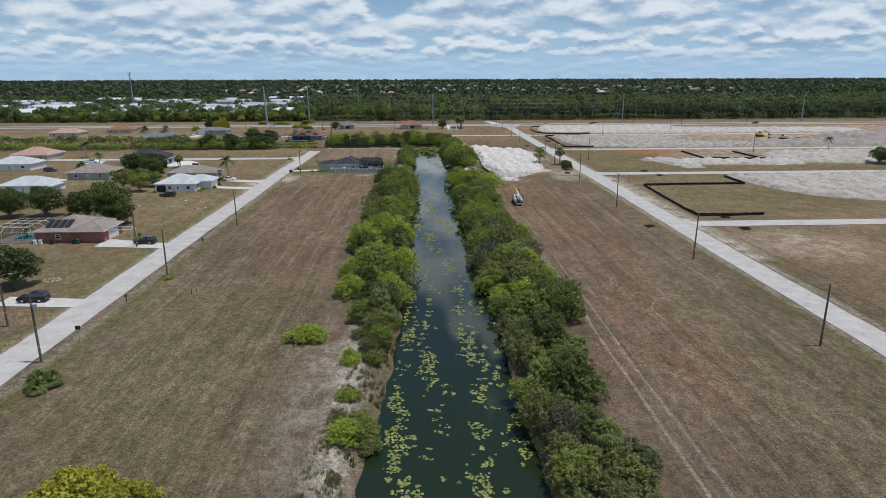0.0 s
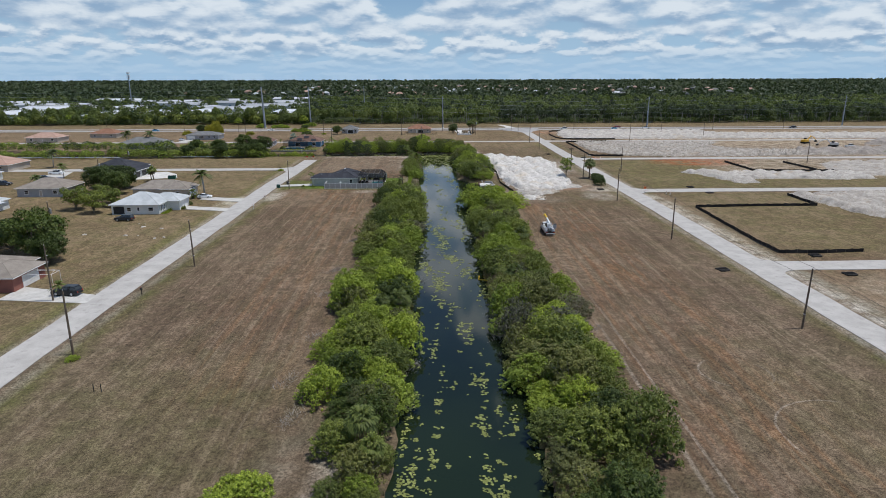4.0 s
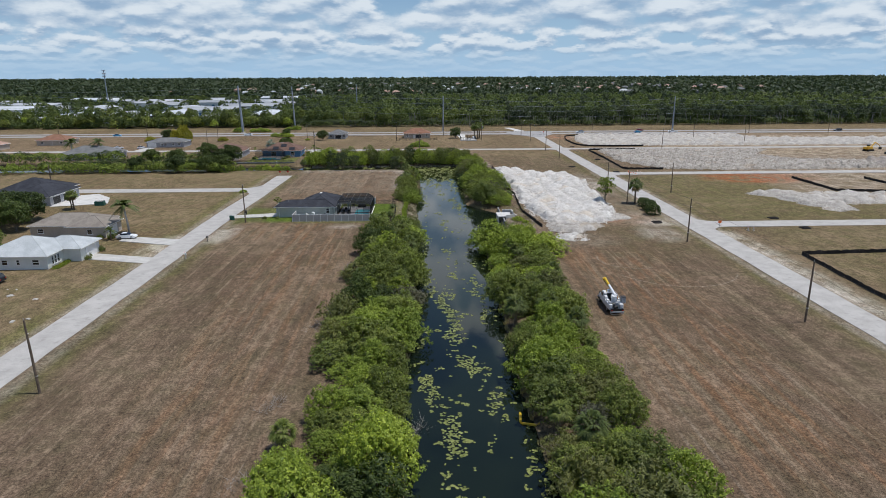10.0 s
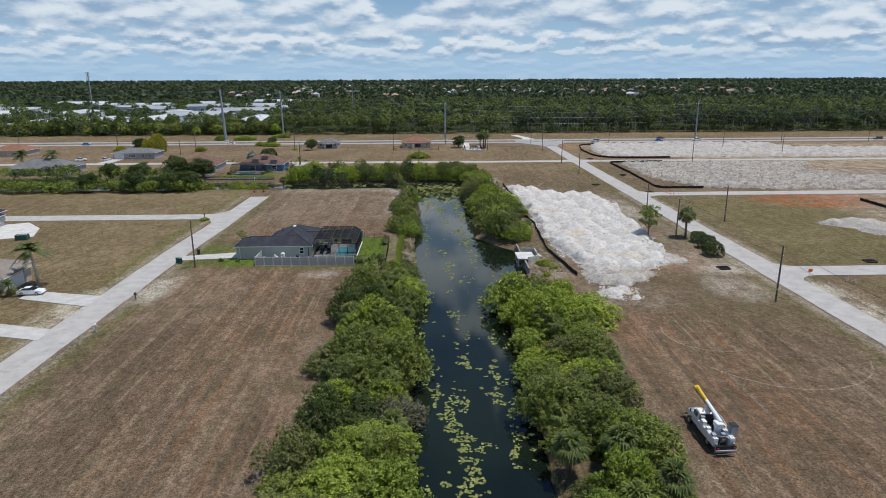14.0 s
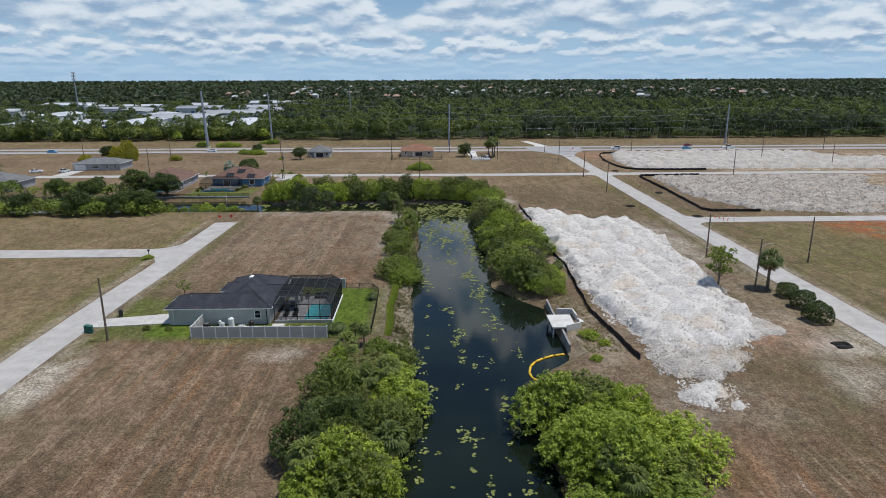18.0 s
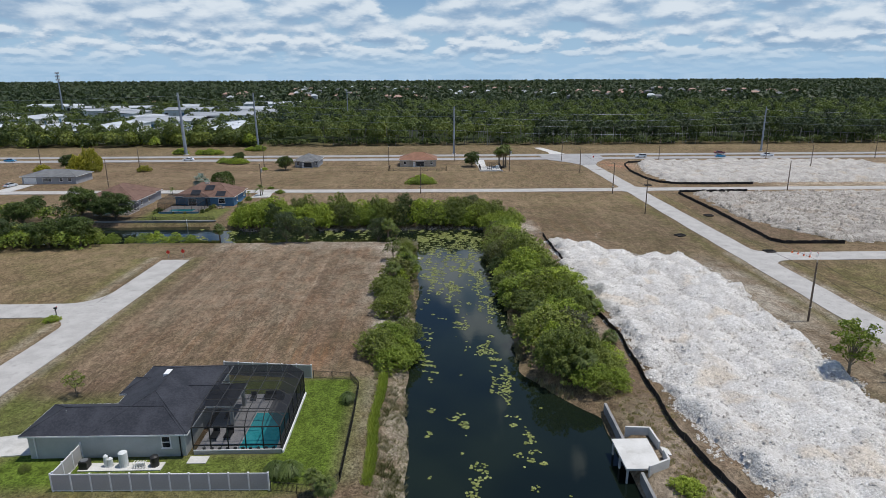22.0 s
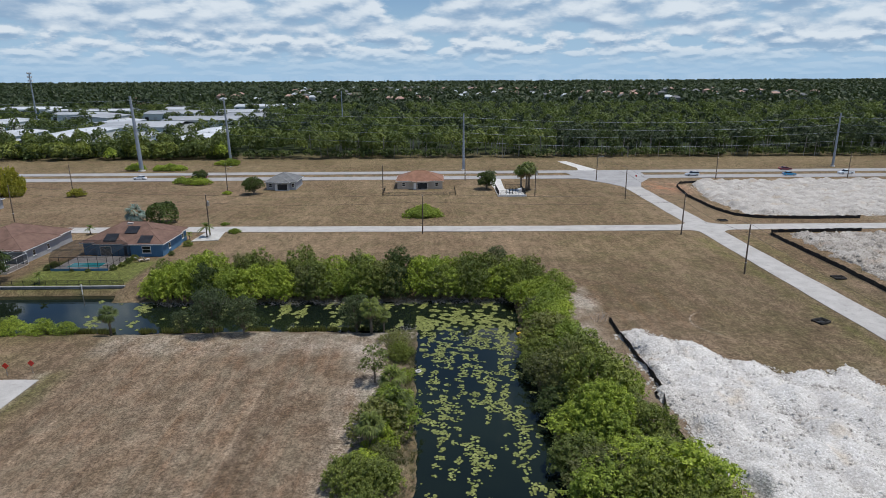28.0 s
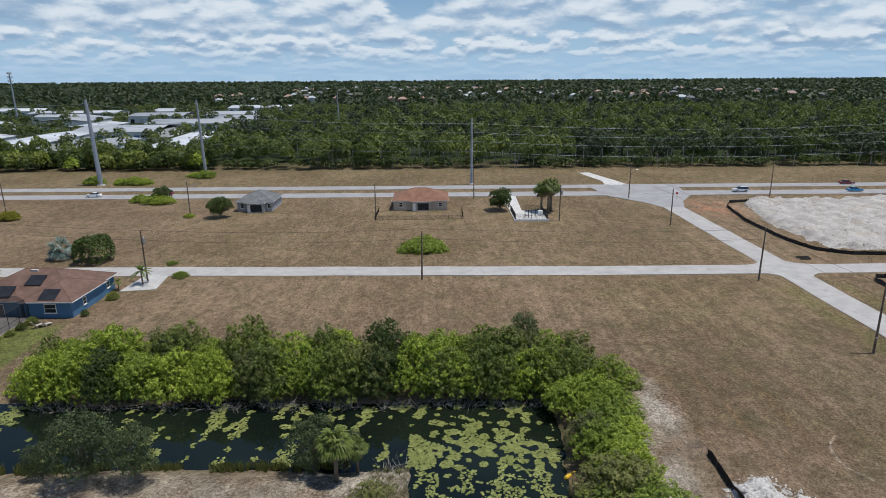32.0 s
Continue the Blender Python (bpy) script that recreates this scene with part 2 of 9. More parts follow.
WALL_GREY = surface("grey_stucco", (0.32, 0.33, 0.35), (0.40, 0.41, 0.43), 0.5, 14.0, 0.9, 0.2)
WALL_TAN = surface("tan_stucco", (0.42, 0.37, 0.31), (0.52, 0.46, 0.40), 0.5, 14.0, 0.9, 0.2)
WALL_BLUE = surface("blue_stucco", (0.07, 0.17, 0.29), (0.10, 0.22, 0.36), 0.5, 14.0, 0.9, 0.2)
WALL_BRICK = surface("red_brick_wall", (0.23, 0.09, 0.07), (0.32, 0.14, 0.11), 0.5, 14.0, 0.9, 0.3)
SCREEN = surface("dark_screen_mesh", (0.02, 0.022, 0.024), (0.04, 0.042, 0.045), 1.0, 9.0, 0.8, 0.05)
PANEL = surface("solar_panel", (0.012, 0.014, 0.018), (0.026, 0.028, 0.034), 0.6, 4.0, 0.55, 0.0, 0, 0.25)
POOL = surface("pool_water", (0.04, 0.42, 0.46), (0.08, 0.54, 0.58), 0.6, 3.0, 0.08, 0.05, 0, 0.5)


def rock_material(name, c1, c2, warm, dark, loose=False):
    """Crushed rock: each stone of the rubble its own tone, shade in the chinks painted dark, warm stains."""
    m = bpy.data.materials.new(name)
    m.use_nodes = True
    n = Net(m.node_tree)
    bsdf = n.tree.nodes["Principled BSDF"]
    at = n.node("ShaderNodeTexCoord").outputs["Object"]
    tone = n.mix(n.ramp(n.noise(at, 0.35, 5.0), 0.35, 0.65), c1, c2)
    tone = n.mix(n.ramp(n.noise(n.mapped(at, loc=(9, 2, 4)), 0.16, 4.0), 0.56, 0.70, 0.0, 0.7), tone, warm)
    if loose:
        own = n.node("ShaderNodeNewGeometry").outputs["Random Per Island"]
        tone = n.mix(1.0, tone, n.mix(own, (0.66, 0.65, 0.64), (1.10, 1.10, 1.09)), "MULTIPLY")
    heights = None
    # Coarse rubble rolls into hollows and foot; its chinks' shade is painted stronger there.
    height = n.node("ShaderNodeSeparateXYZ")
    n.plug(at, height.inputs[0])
    low_shade = n.ramp(n.math("ADD", height.outputs[2], n.math("MULTIPLY", n.noise(n.mapped(at, loc=(1, 5, 8)), 0.5, 4.0, 0.6), 1.2)), 1.75, 1.05)
    for scale, low in ((3.6, 0.88), (8.5, 0.82)):
        stone = n.node("ShaderNodeTexVoronoi")
        stone.inputs["Scale"].default_value = scale
        stone.inputs["Randomness"].default_value = 1.0
        n.plug(at, stone.inputs["Vector"])
        shade = n.node("ShaderNodeSeparateColor")
        n.plug(stone.outputs["Color"], shade.inputs[0])
        tone = n.mix(1.0, tone, n.mix(shade.outputs[0], (low, low * 0.99, low * 0.97), (1.12, 1.12, 1.12)), "MULTIPLY")
        tone = n.mix(n.math("MULTIPLY", n.ramp(stone.outputs["Distance"], 0.62, 0.9, 0.0, 0.5), low_shade), tone, dark)
        bulge = n.math("MULTIPLY", n.math("SUBTRACT", 1.0, stone.outputs["Distance"]), 3.0 / scale)
        heights = bulge if heights is None else n.math("ADD", heights, bulge)
    # Finer chinks: their shade is mixed into the tone as well.
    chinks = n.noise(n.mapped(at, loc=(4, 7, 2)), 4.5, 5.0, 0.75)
    tone = n.mix(n.math("MULTIPLY", n.ramp(chinks, 0.41, 0.31, 0.0, 0.75), n.math("ADD", n.math("MULTIPLY", low_shade, 0.75), 0.25)), tone, dark)
    n.plug(tone, bsdf.inputs["Base Color"])
    bsdf.inputs["Roughness"].default_value = 0.95
    bsdf.inputs["Specular IOR Level"].default_value = 0.15
    b = n.node("ShaderNodeBump")
    b.inputs["Strength"].default_value, b.inputs["Distance"].default_value = 0.8, 0.16
    n.plug(n.math("ADD", heights, chinks), b.inputs["Height"])
    n.plug(b.outputs[0], bsdf.inputs["Normal"])
    return m


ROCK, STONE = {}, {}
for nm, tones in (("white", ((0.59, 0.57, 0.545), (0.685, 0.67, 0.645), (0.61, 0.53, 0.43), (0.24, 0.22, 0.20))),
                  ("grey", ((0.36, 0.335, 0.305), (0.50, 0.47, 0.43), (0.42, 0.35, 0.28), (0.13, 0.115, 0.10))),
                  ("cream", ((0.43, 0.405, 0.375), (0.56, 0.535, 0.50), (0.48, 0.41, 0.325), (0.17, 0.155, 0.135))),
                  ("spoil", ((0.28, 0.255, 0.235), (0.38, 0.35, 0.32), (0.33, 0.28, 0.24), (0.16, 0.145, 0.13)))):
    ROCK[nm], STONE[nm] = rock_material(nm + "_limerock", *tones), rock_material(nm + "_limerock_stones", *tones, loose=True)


def ground_material():
    """Dry mown grass over sand: tones steered by the cover painted on the sheet."""
    m = bpy.data.materials.new("dry_mown_grass")
    m.use_nodes = True
    n = Net(m.node_tree)
    bsdf = n.tree.nodes["Principled BSDF"]
    at = n.node("ShaderNodeTexCoord").outputs["Object"]

    def cover(name):
        a = n.node("ShaderNodeAttribute")
        a.attribute_type, a.attribute_name = "GEOMETRY", name
        return a.outputs["Fac"]

    wide, middle = n.noise(at, 0.035, 4.0), n.noise(at, 0.22, 5.0, 0.6)
    tufts, blades = n.noise(at, 3.4, 6.0, 0.74), n.noise(at, 10.0, 4.0, 0.75)
    tone = n.mix(n.ramp(wide, 0.35, 0.65), (0.132, 0.094, 0.064), (0.180, 0.133, 0.092))
    tone = n.mix(n.ramp(middle, 0.40, 0.70, 0.0, 0.65), tone, (0.112, 0.094, 0.056))
    # Mower lines along the strip: narrow rows of pale straw, broken up and bent by noise.
    bend = n.noise(n.mapped(at, (0.10, 0.012, 1.0)), 1.0, 3.0)
    across = n.node("ShaderNodeSeparateXYZ")
    n.plug(at, across.inputs[0])
    row = n.math("SINE", n.math("ADD", n.math("MULTIPLY", across.outputs[0], 5.2), n.math("MULTIPLY", bend, 26.0)))
    broken = n.noise(n.mapped(at, (0.45, 0.030, 1.0), (3, 8, 0)), 1.0, 5.0, 0.65)
    lines = n.noise(n.mapped(at, (0.55, 0.014, 1.0)), 1.0, 4.0, 0.6, 0.2)
    mow = cover("mow")
    straw = n.math("MULTIPLY", n.ramp(row, 0.35, 0.95), n.ramp(broken, 0.44, 0.64))
    tone = n.mix(n.math("MULTIPLY", n.math("MULTIPLY", straw, 0.30), mow), tone, (0.300, 0.240, 0.178))
    tone = n.mix(n.math("MULTIPLY", n.ramp(lines, 0.48, 0.37, 0.0, 0.42), mow), tone, (0.086, 0.062, 0.042))
    tone = n.mix(n.math("MULTIPLY", n.ramp(lines, 0.53, 0.63, 0.0, 0.42), mow), tone, (0.235, 0.178, 0.122))
    rust = n.ramp(n.noise(n.mapped(at, (0.75, 0.05, 1.0), (5, 1, 0)), 1.0, 6.0, 0.66), 0.44, 0.66, 0.0, 0.58)
    tone = n.mix(n.math("MULTIPLY", rust, cover("rust")), tone, (0.205, 0.108, 0.056))
    green = n.math("MULTIPLY", cover("green"), n.ramp(n.math("ADD", middle, n.math("MULTIPLY", tufts, 0.5)), 0.45, 0.95, 0.35, 1.0))
    tone = n.mix(green, tone, (0.105, 0.108, 0.036))
    tone = n.mix(cover("lush"), tone, n.mix(tufts, (0.060, 0.098, 0.014), (0.108, 0.150, 0.026)))
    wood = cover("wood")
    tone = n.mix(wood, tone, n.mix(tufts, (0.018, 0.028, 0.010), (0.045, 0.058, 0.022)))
    sand = n.math("MULTIPLY", cover("sand"), n.ramp(n.math("ADD", middle, n.math("MULTIPLY", tufts, 0.6)), 0.55, 0.95, 0.0, 1.0))
    tone = n.mix(sand, tone, n.mix(tufts, (0.42, 0.38, 0.33), (0.56, 0.53, 0.48)))
    earth = n.math("MULTIPLY", cover("bare"), n.ramp(n.math("ADD", middle, n.math("MULTIPLY", blades, 0.5)), 0.50, 0.88, 0.30, 1.0))
    tone = n.mix(earth, tone, n.mix(n.ramp(middle, 0.35, 0.65), (0.19, 0.150, 0.112), (0.31, 0.262, 0.212)))
    # Faint arcs that tyres have pressed into the dry grass.
    tracks = None
    for cx, cy, r, gx, gy, gc in ((47.6, 203.2, 12.4, 0, -1, 199.0), (41.1, 208.0, 6.3, -1, -1, 247.0), (46.0, 91.7, 7.8, -1, 1, -49.5), (39.6, 106.9, 4.0, -1, 0, 38.9), (40.6, 106.6, 3.9, 1, 0, -42.6), (44, 336, 5.0, -1, 0, 42.5)):
        away = n.node("ShaderNodeVectorMath")
        away.operation = "DISTANCE"
        n.plug(at, away.inputs[0])
        away.inputs[1].default_value = (cx, cy, 0)
        off = n.math("ABSOLUTE", n.math("SUBTRACT", n.math("ADD", away.outputs["Value"], n.math("MULTIPLY", middle, 0.8)), r + 0.4))
        here = n.math("ADD", n.math("ADD", n.math("MULTIPLY", across.outputs[0], gx), n.math("MULTIPLY", across.outputs[1], gy)), gc)
        one = n.math("MULTIPLY", n.ramp(off, 0.20, 0.06), n.ramp(here, 0.0, 2.5))
        tracks = one if tracks is None else n.math("MAXIMUM", tracks, one)
    for rut in (26.4, 28.4):
        off = n.math("ABSOLUTE", n.math("SUBTRACT", n.math("ADD", across.outputs[0], n.math("MULTIPLY", n.noise(n.mapped(at, (0.2, 0.03, 1.0)), 1.0, 2.0), 1.2)), rut + 0.6))
        one = n.math("MULTIPLY", n.ramp(off, 0.34, 0.10), n.ramp(across.outputs[1], 175.0, 90.0))
        tracks = n.math("MAXIMUM", tracks, one)
    tone = n.mix(n.math("MULTIPLY", n.math("MULTIPLY", tracks, n.ramp(tufts, 0.35, 0.55, 0.4, 1.0)), 0.5), tone, (0.33, 0.285, 0.235))
    red = n.math("MULTIPLY", cover("red"), n.ramp(middle, 0.36, 0.62))
    tone = n.mix(red, tone, (0.26, 0.090, 0.040))
    tone = n.mix(1.0, tone, n.mix(n.ramp(n.math("ADD", n.math("MULTIPLY", blades, 0.5), n.math("MULTIPLY", tufts, 0.5)), 0.38, 0.62), (0.42, 0.405, 0.39), (1.60, 1.58, 1.54)), "MULTIPLY")
    straw_patch = n.noise(n.mapped(at, (1.0, 0.45, 1.0), (11, 4, 0)), 0.42, 5.0, 0.62)
    tone = n.mix(1.0, tone, n.mix(n.ramp(straw_patch, 0.36, 0.64), (0.86, 0.87, 0.85), (1.14, 1.13, 1.135)), "MULTIPLY")
    patchy = n.noise(n.mapped(at, (1.0, 0.7, 1.0), (2, 6, 0)), 1.1, 5.0, 0.7)
    tone = n.mix(1.0, tone, n.mix(n.ramp(patchy, 0.38, 0.62), (0.80, 0.79, 0.78), (1.20, 1.20, 1.19)), "MULTIPLY")
    tone = n.mix(cover("bleached"), tone, n.mix(1.0, tone, (1.23, 1.22, 1.15), "MULTIPLY"))
    tone = n.mix(cover("thatch"), tone, n.mix(1.0, tone, (0.88, 0.905, 0.95), "MULTIPLY"))
    n.plug(tone, bsdf.inputs["Base Color"])
    bsdf.inputs["Roughness"].default_value = 0.95
    bsdf.inputs["Specular IOR Level"].default_value = 0.1
    b = n.node("ShaderNodeBump")
    b.inputs["Strength"].default_value, b.inputs["Distance"].default_value = 0.6, 0.13
    n.plug(n.math("ADD", n.math("MULTIPLY", tufts, 0.6), n.math("MULTIPLY", blades, 0.4)), b.inputs["Height"])
    n.plug(b.outputs[0], bsdf.inputs["Normal"])
    return m


def water_material():
    m = bpy.data.materials.new("canal_water")
    m.use_nodes = True
    n = Net(m.node_tree)
    bsdf = n.tree.nodes["Principled BSDF"]
    at = n.node("ShaderNodeTexCoord").outputs["Object"]
    # The southern reach is clouded by green silt; further on the water runs clear and dark.
    reach = n.node("ShaderNodeSeparateXYZ")
    n.plug(at, reach.inputs[0])
    silt = n.ramp(n.math("ADD", reach.outputs[1], n.math("MULTIPLY", n.noise(at, 0.06, 3.0), 50.0)), 70.0, 175.0, 1.0, 0.0)
    clear = n.mix(n.ramp(n.noise(at, 0.05, 3.0), 0.35, 0.65), (0.005, 0.009, 0.007), (0.011, 0.017, 0.010))
    n.plug(n.mix(silt, clear, (0.014, 0.025, 0.011)), bsdf.inputs["Base Color"])
    bsdf.inputs["Roughness"].default_value = 0.03
    bsdf.inputs["IOR"].default_value = 1.33
    b = n.node("ShaderNodeBump")
    b.inputs["Strength"].default_value, b.inputs["Distance"].default_value = 0.12, 0.02
    n.plug(n.noise(at, 1.1, 3.0), b.inputs["Height"])
    n.plug(b.outputs[0], bsdf.inputs["Normal"])
    return m


GROUND, WATER = ground_material(), water_material()
PAD = foliage("lily_pad", (0.15, 0.165, 0.04), (0.42, 0.43, 0.15), 0.5, 0.1)

# ---- mesh shorthand ----
def empty(name, at, label, category, group="", kind="", turn=0.0):
    ob = new(name)
    ob.matrix_world = pose(*at, 0, 0, turn)
    ob.empty_display_size = 0.3
    return tagged(ob, label, category, group, kind)


def hang(ob, parent):
    """Makes ob, built in its parent's own space, a part of it."""
    ob.parent = parent
    return ob


def part(name, bm, material, parent=None, label="", smooth=False):
    """Links a bmesh as ONE mesh object under a thing or a part."""
    me = bpy.data.meshes.new(name)
    bm.to_mesh(me)
    bm.free()
    me.materials.append(material)
    if smooth:
        me.shade_smooth()
    ob = new(name, me)
    if parent:
        hang(ob, parent)
    return tagged(ob, label)


def from_arrays(name, verts, faces, material, parent=None, label="", smooth=False):
    me = bpy.data.meshes.new(name)
    me.from_pydata([tuple(q) for q in verts], [], [tuple(f) for f in faces])
    me.materials.append(material)
    if smooth:
        me.shade_smooth()
    ob = new(name, me)
    if parent:
        hang(ob, parent)
    return tagged(ob, label)


def tris(name, verts, material, parent=None, label=""):
    """A mesh of loose triangles from an array of n x 3 x 3."""
    n = len(verts)
    me = bpy.data.meshes.new(name)
    me.vertices.add(3 * n)
    me.vertices.foreach_set("co", np.asarray(verts, np.float32).ravel())
    me.loops.add(3 * n)
    me.loops.foreach_set("vertex_index", np.arange(3 * n, dtype=np.int32))
    me.polygons.add(n)
    me.polygons.foreach_set("loop_start", np.arange(0, 3 * n, 3, dtype=np.int32))
    me.update(calc_edges=True)
    me.materials.append(material)
    ob = new(name, me)
    if parent:
        hang(ob, parent)
    return tagged(ob, label)


def chips(name, verts, tri, material, parent=None, label=""):
    """A mesh of many like pieces: verts n x k x 3, and the triangles of one piece."""
    n, k = verts.shape[:2]
    f = (tri[None] + k * np.arange(n)[:, None, None]).reshape(-1)
    me = bpy.data.meshes.new(name)
    me.vertices.add(n * k)
    me.vertices.foreach_set("co", np.asarray(verts, np.float32).ravel())
    me.loops.add(len(f))
    me.loops.foreach_set("vertex_index", f.astype(np.int32))
    me.polygons.add(len(f) // 3)
    me.polygons.foreach_set("loop_start", np.arange(0, len(f), 3, dtype=np.int32))
    me.update(calc_edges=True)
    me.materials.append(material)
    ob = new(name, me)
    if parent:
        hang(ob, parent)
    return tagged(ob, label)


def quads(name, verts, material, parent=None, label=""):
    """A mesh of loose four-cornered faces from an array of n x 4 x 3."""
    n = len(verts)
    me = bpy.data.meshes.new(name)
    me.vertices.add(4 * n)
    me.vertices.foreach_set("co", np.asarray(verts, np.float32).ravel())
    me.loops.add(4 * n)
    me.loops.foreach_set("vertex_index", np.arange(4 * n, dtype=np.int32))
    me.polygons.add(n)
    me.polygons.foreach_set("loop_start", np.arange(0, 4 * n, 4, dtype=np.int32))
    me.update(calc_edges=True)
    me.materials.append(material)
    ob = new(name, me)
    if parent:
        hang(ob, parent)
    return tagged(ob, label)


def add_box(bm, x0, y0, z0, x1, y1, z1, bevel=0.0):
    got = bmesh.ops.create_cube(bm, size=1.0, matrix=Matrix.Translation(((x0 + x1) / 2, (y0 + y1) / 2, (z0 + z1) / 2))
                                @ Matrix.Diagonal((x1 - x0, y1 - y0, z1 - z0, 1)))
    if bevel:
        edges = list({e for q in got["verts"] for e in q.link_edges})
        bmesh.ops.bevel(bm, geom=edges, offset=bevel, segments=1, affect="EDGES")
    return bm


def box(x0, y0, z0, x1, y1, z1, bevel=0.0):
    return add_box(bmesh.new(), x0, y0, z0, x1, y1, z1, bevel)


def add_rod(bm, a, b, r0, r1=None, sides=8):
    a, b = Vector(a), Vector(b)
    turn = (b - a).to_track_quat("Z", "Y").to_matrix().to_4x4()
    bmesh.ops.create_cone(bm, cap_ends=True, segments=sides, radius1=r0, radius2=r0 if r1 is None else r1, depth=(b - a).length,
                          matrix=Matrix.Translation((a + b) / 2) @ turn)
    return bm


def rod(a, b, r0, r1=None, sides=8):
    return add_rod(bmesh.new(), a, b, r0, r1, sides)


def prism(points, z0, z1):
    """An upright prism over a flat outline."""
    bm = bmesh.new()
    low = [bm.verts.new((x, y, z0)) for x, y in points]
    top = [bm.verts.new((x, y, z1)) for x, y in points]
    bm.faces.new(top)
    bm.faces.new(low[::-1])
    for i in range(len(points)):
        j = (i + 1) % len(points)
        bm.faces.new((low[i], low[j], top[j], top[i]))
    bmesh.ops.recalc_face_normals(bm, faces=bm.faces)
    return bm


def tube(points, r, sides=6):
    """A bent pipe through points."""
    bm = bmesh.new()
    rings = []
    for i, q in enumerate(points):
        q = Vector(q)
        ahead = (Vector(points[min(i + 1, len(points) - 1)]) - Vector(points[max(i - 1, 0)])).normalized()
        side = ahead.cross((0, 0, 1)) if abs(ahead.z) < 0.95 else Vector((1, 0, 0))
        side.normalize()
        up = side.cross(ahead)
        rad = r[i] if isinstance(r, (list, tuple)) else r
        rings.append([bm.verts.new(q + rad * (math.cos(6.2832 * k / sides) * side + math.sin(6.2832 * k / sides) * up)) for k in range(sides)])
    for a, b in zip(rings, rings[1:]):
        for k in range(sides):
            bm.faces.new((a[k], a[(k + 1) % sides], b[(k + 1) % sides], b[k]))
    bm.faces.new(rings[0][::-1])
    bm.faces.new(rings[-1])
    return bm


# ---- the lie of the land ----
WATER_Z = -1.3


def canal_left(y):
    return -2.8 - 3.4 * np.clip((95 - y) / 45, 0, 1) + 0.4 * np.sin(y * 0.11)


def canal_right(y):
    base = 12.0 + 0.7 * np.clip((95 - y) / 40, 0, 1) + 0.7 * np.sin(y * 0.063 + 1)
    return base + 7.9 * np.clip((y - 231) / 8, 0, 1) * np.clip((269 - y) / 11, 0, 1)


def canal_gap(x, y):
    """How far a place lies outside the water's edge; less than nought within the canals."""
    main = np.maximum(np.maximum(canal_left(y) - x, x - canal_right(y)), y - 349.4)
    north = np.where(x < -57, 355.5, 350.2 + 0.5 * np.sin(x * 0.2))
    side = np.maximum(np.maximum(337.2 + 0.4 * np.sin(x * 0.17) - y, y - north), x - 12.8)
    return np.minimum(main, side)


def soft_box(x, y, x0, x1, y0, y1, edge):
    """One within a rectangle, falling to nought over its soft edge."""
    return (np.clip((x - x0) / edge + 0.5, 0, 1) * np.clip((x1 - x) / edge + 0.5, 0, 1)
            * np.clip((y - y0) / edge + 0.5, 0, 1) * np.clip((y1 - y) / edge + 0.5, 0, 1))


def soft_spot(x, y, cx, cy, rx, ry):
    return np.clip(1.6 - 1.6 * np.hypot((x - cx) / rx, (y - cy) / ry), 0, 1)


def spread(lo, hi, step, far_lo, far_hi):
    """Even steps between lo and hi, then ever longer ones out to the far ends."""
    mid = list(np.arange(lo, hi + 0.01, step))
    low, high, s = [], [], step
    q = lo
    while q > far_lo:
        s *= 1.22
        q -= s
        low.append(max(q, far_lo))
    q, s = hi, step
    while q < far_hi:
        s *= 1.22
        q += s
        high.append(min(q, far_hi))
    return np.array(low[::-1] + mid + high)


def hwy(x):
    """The line of the highway's middle strip."""
    return 485.0 + 0.0 * x


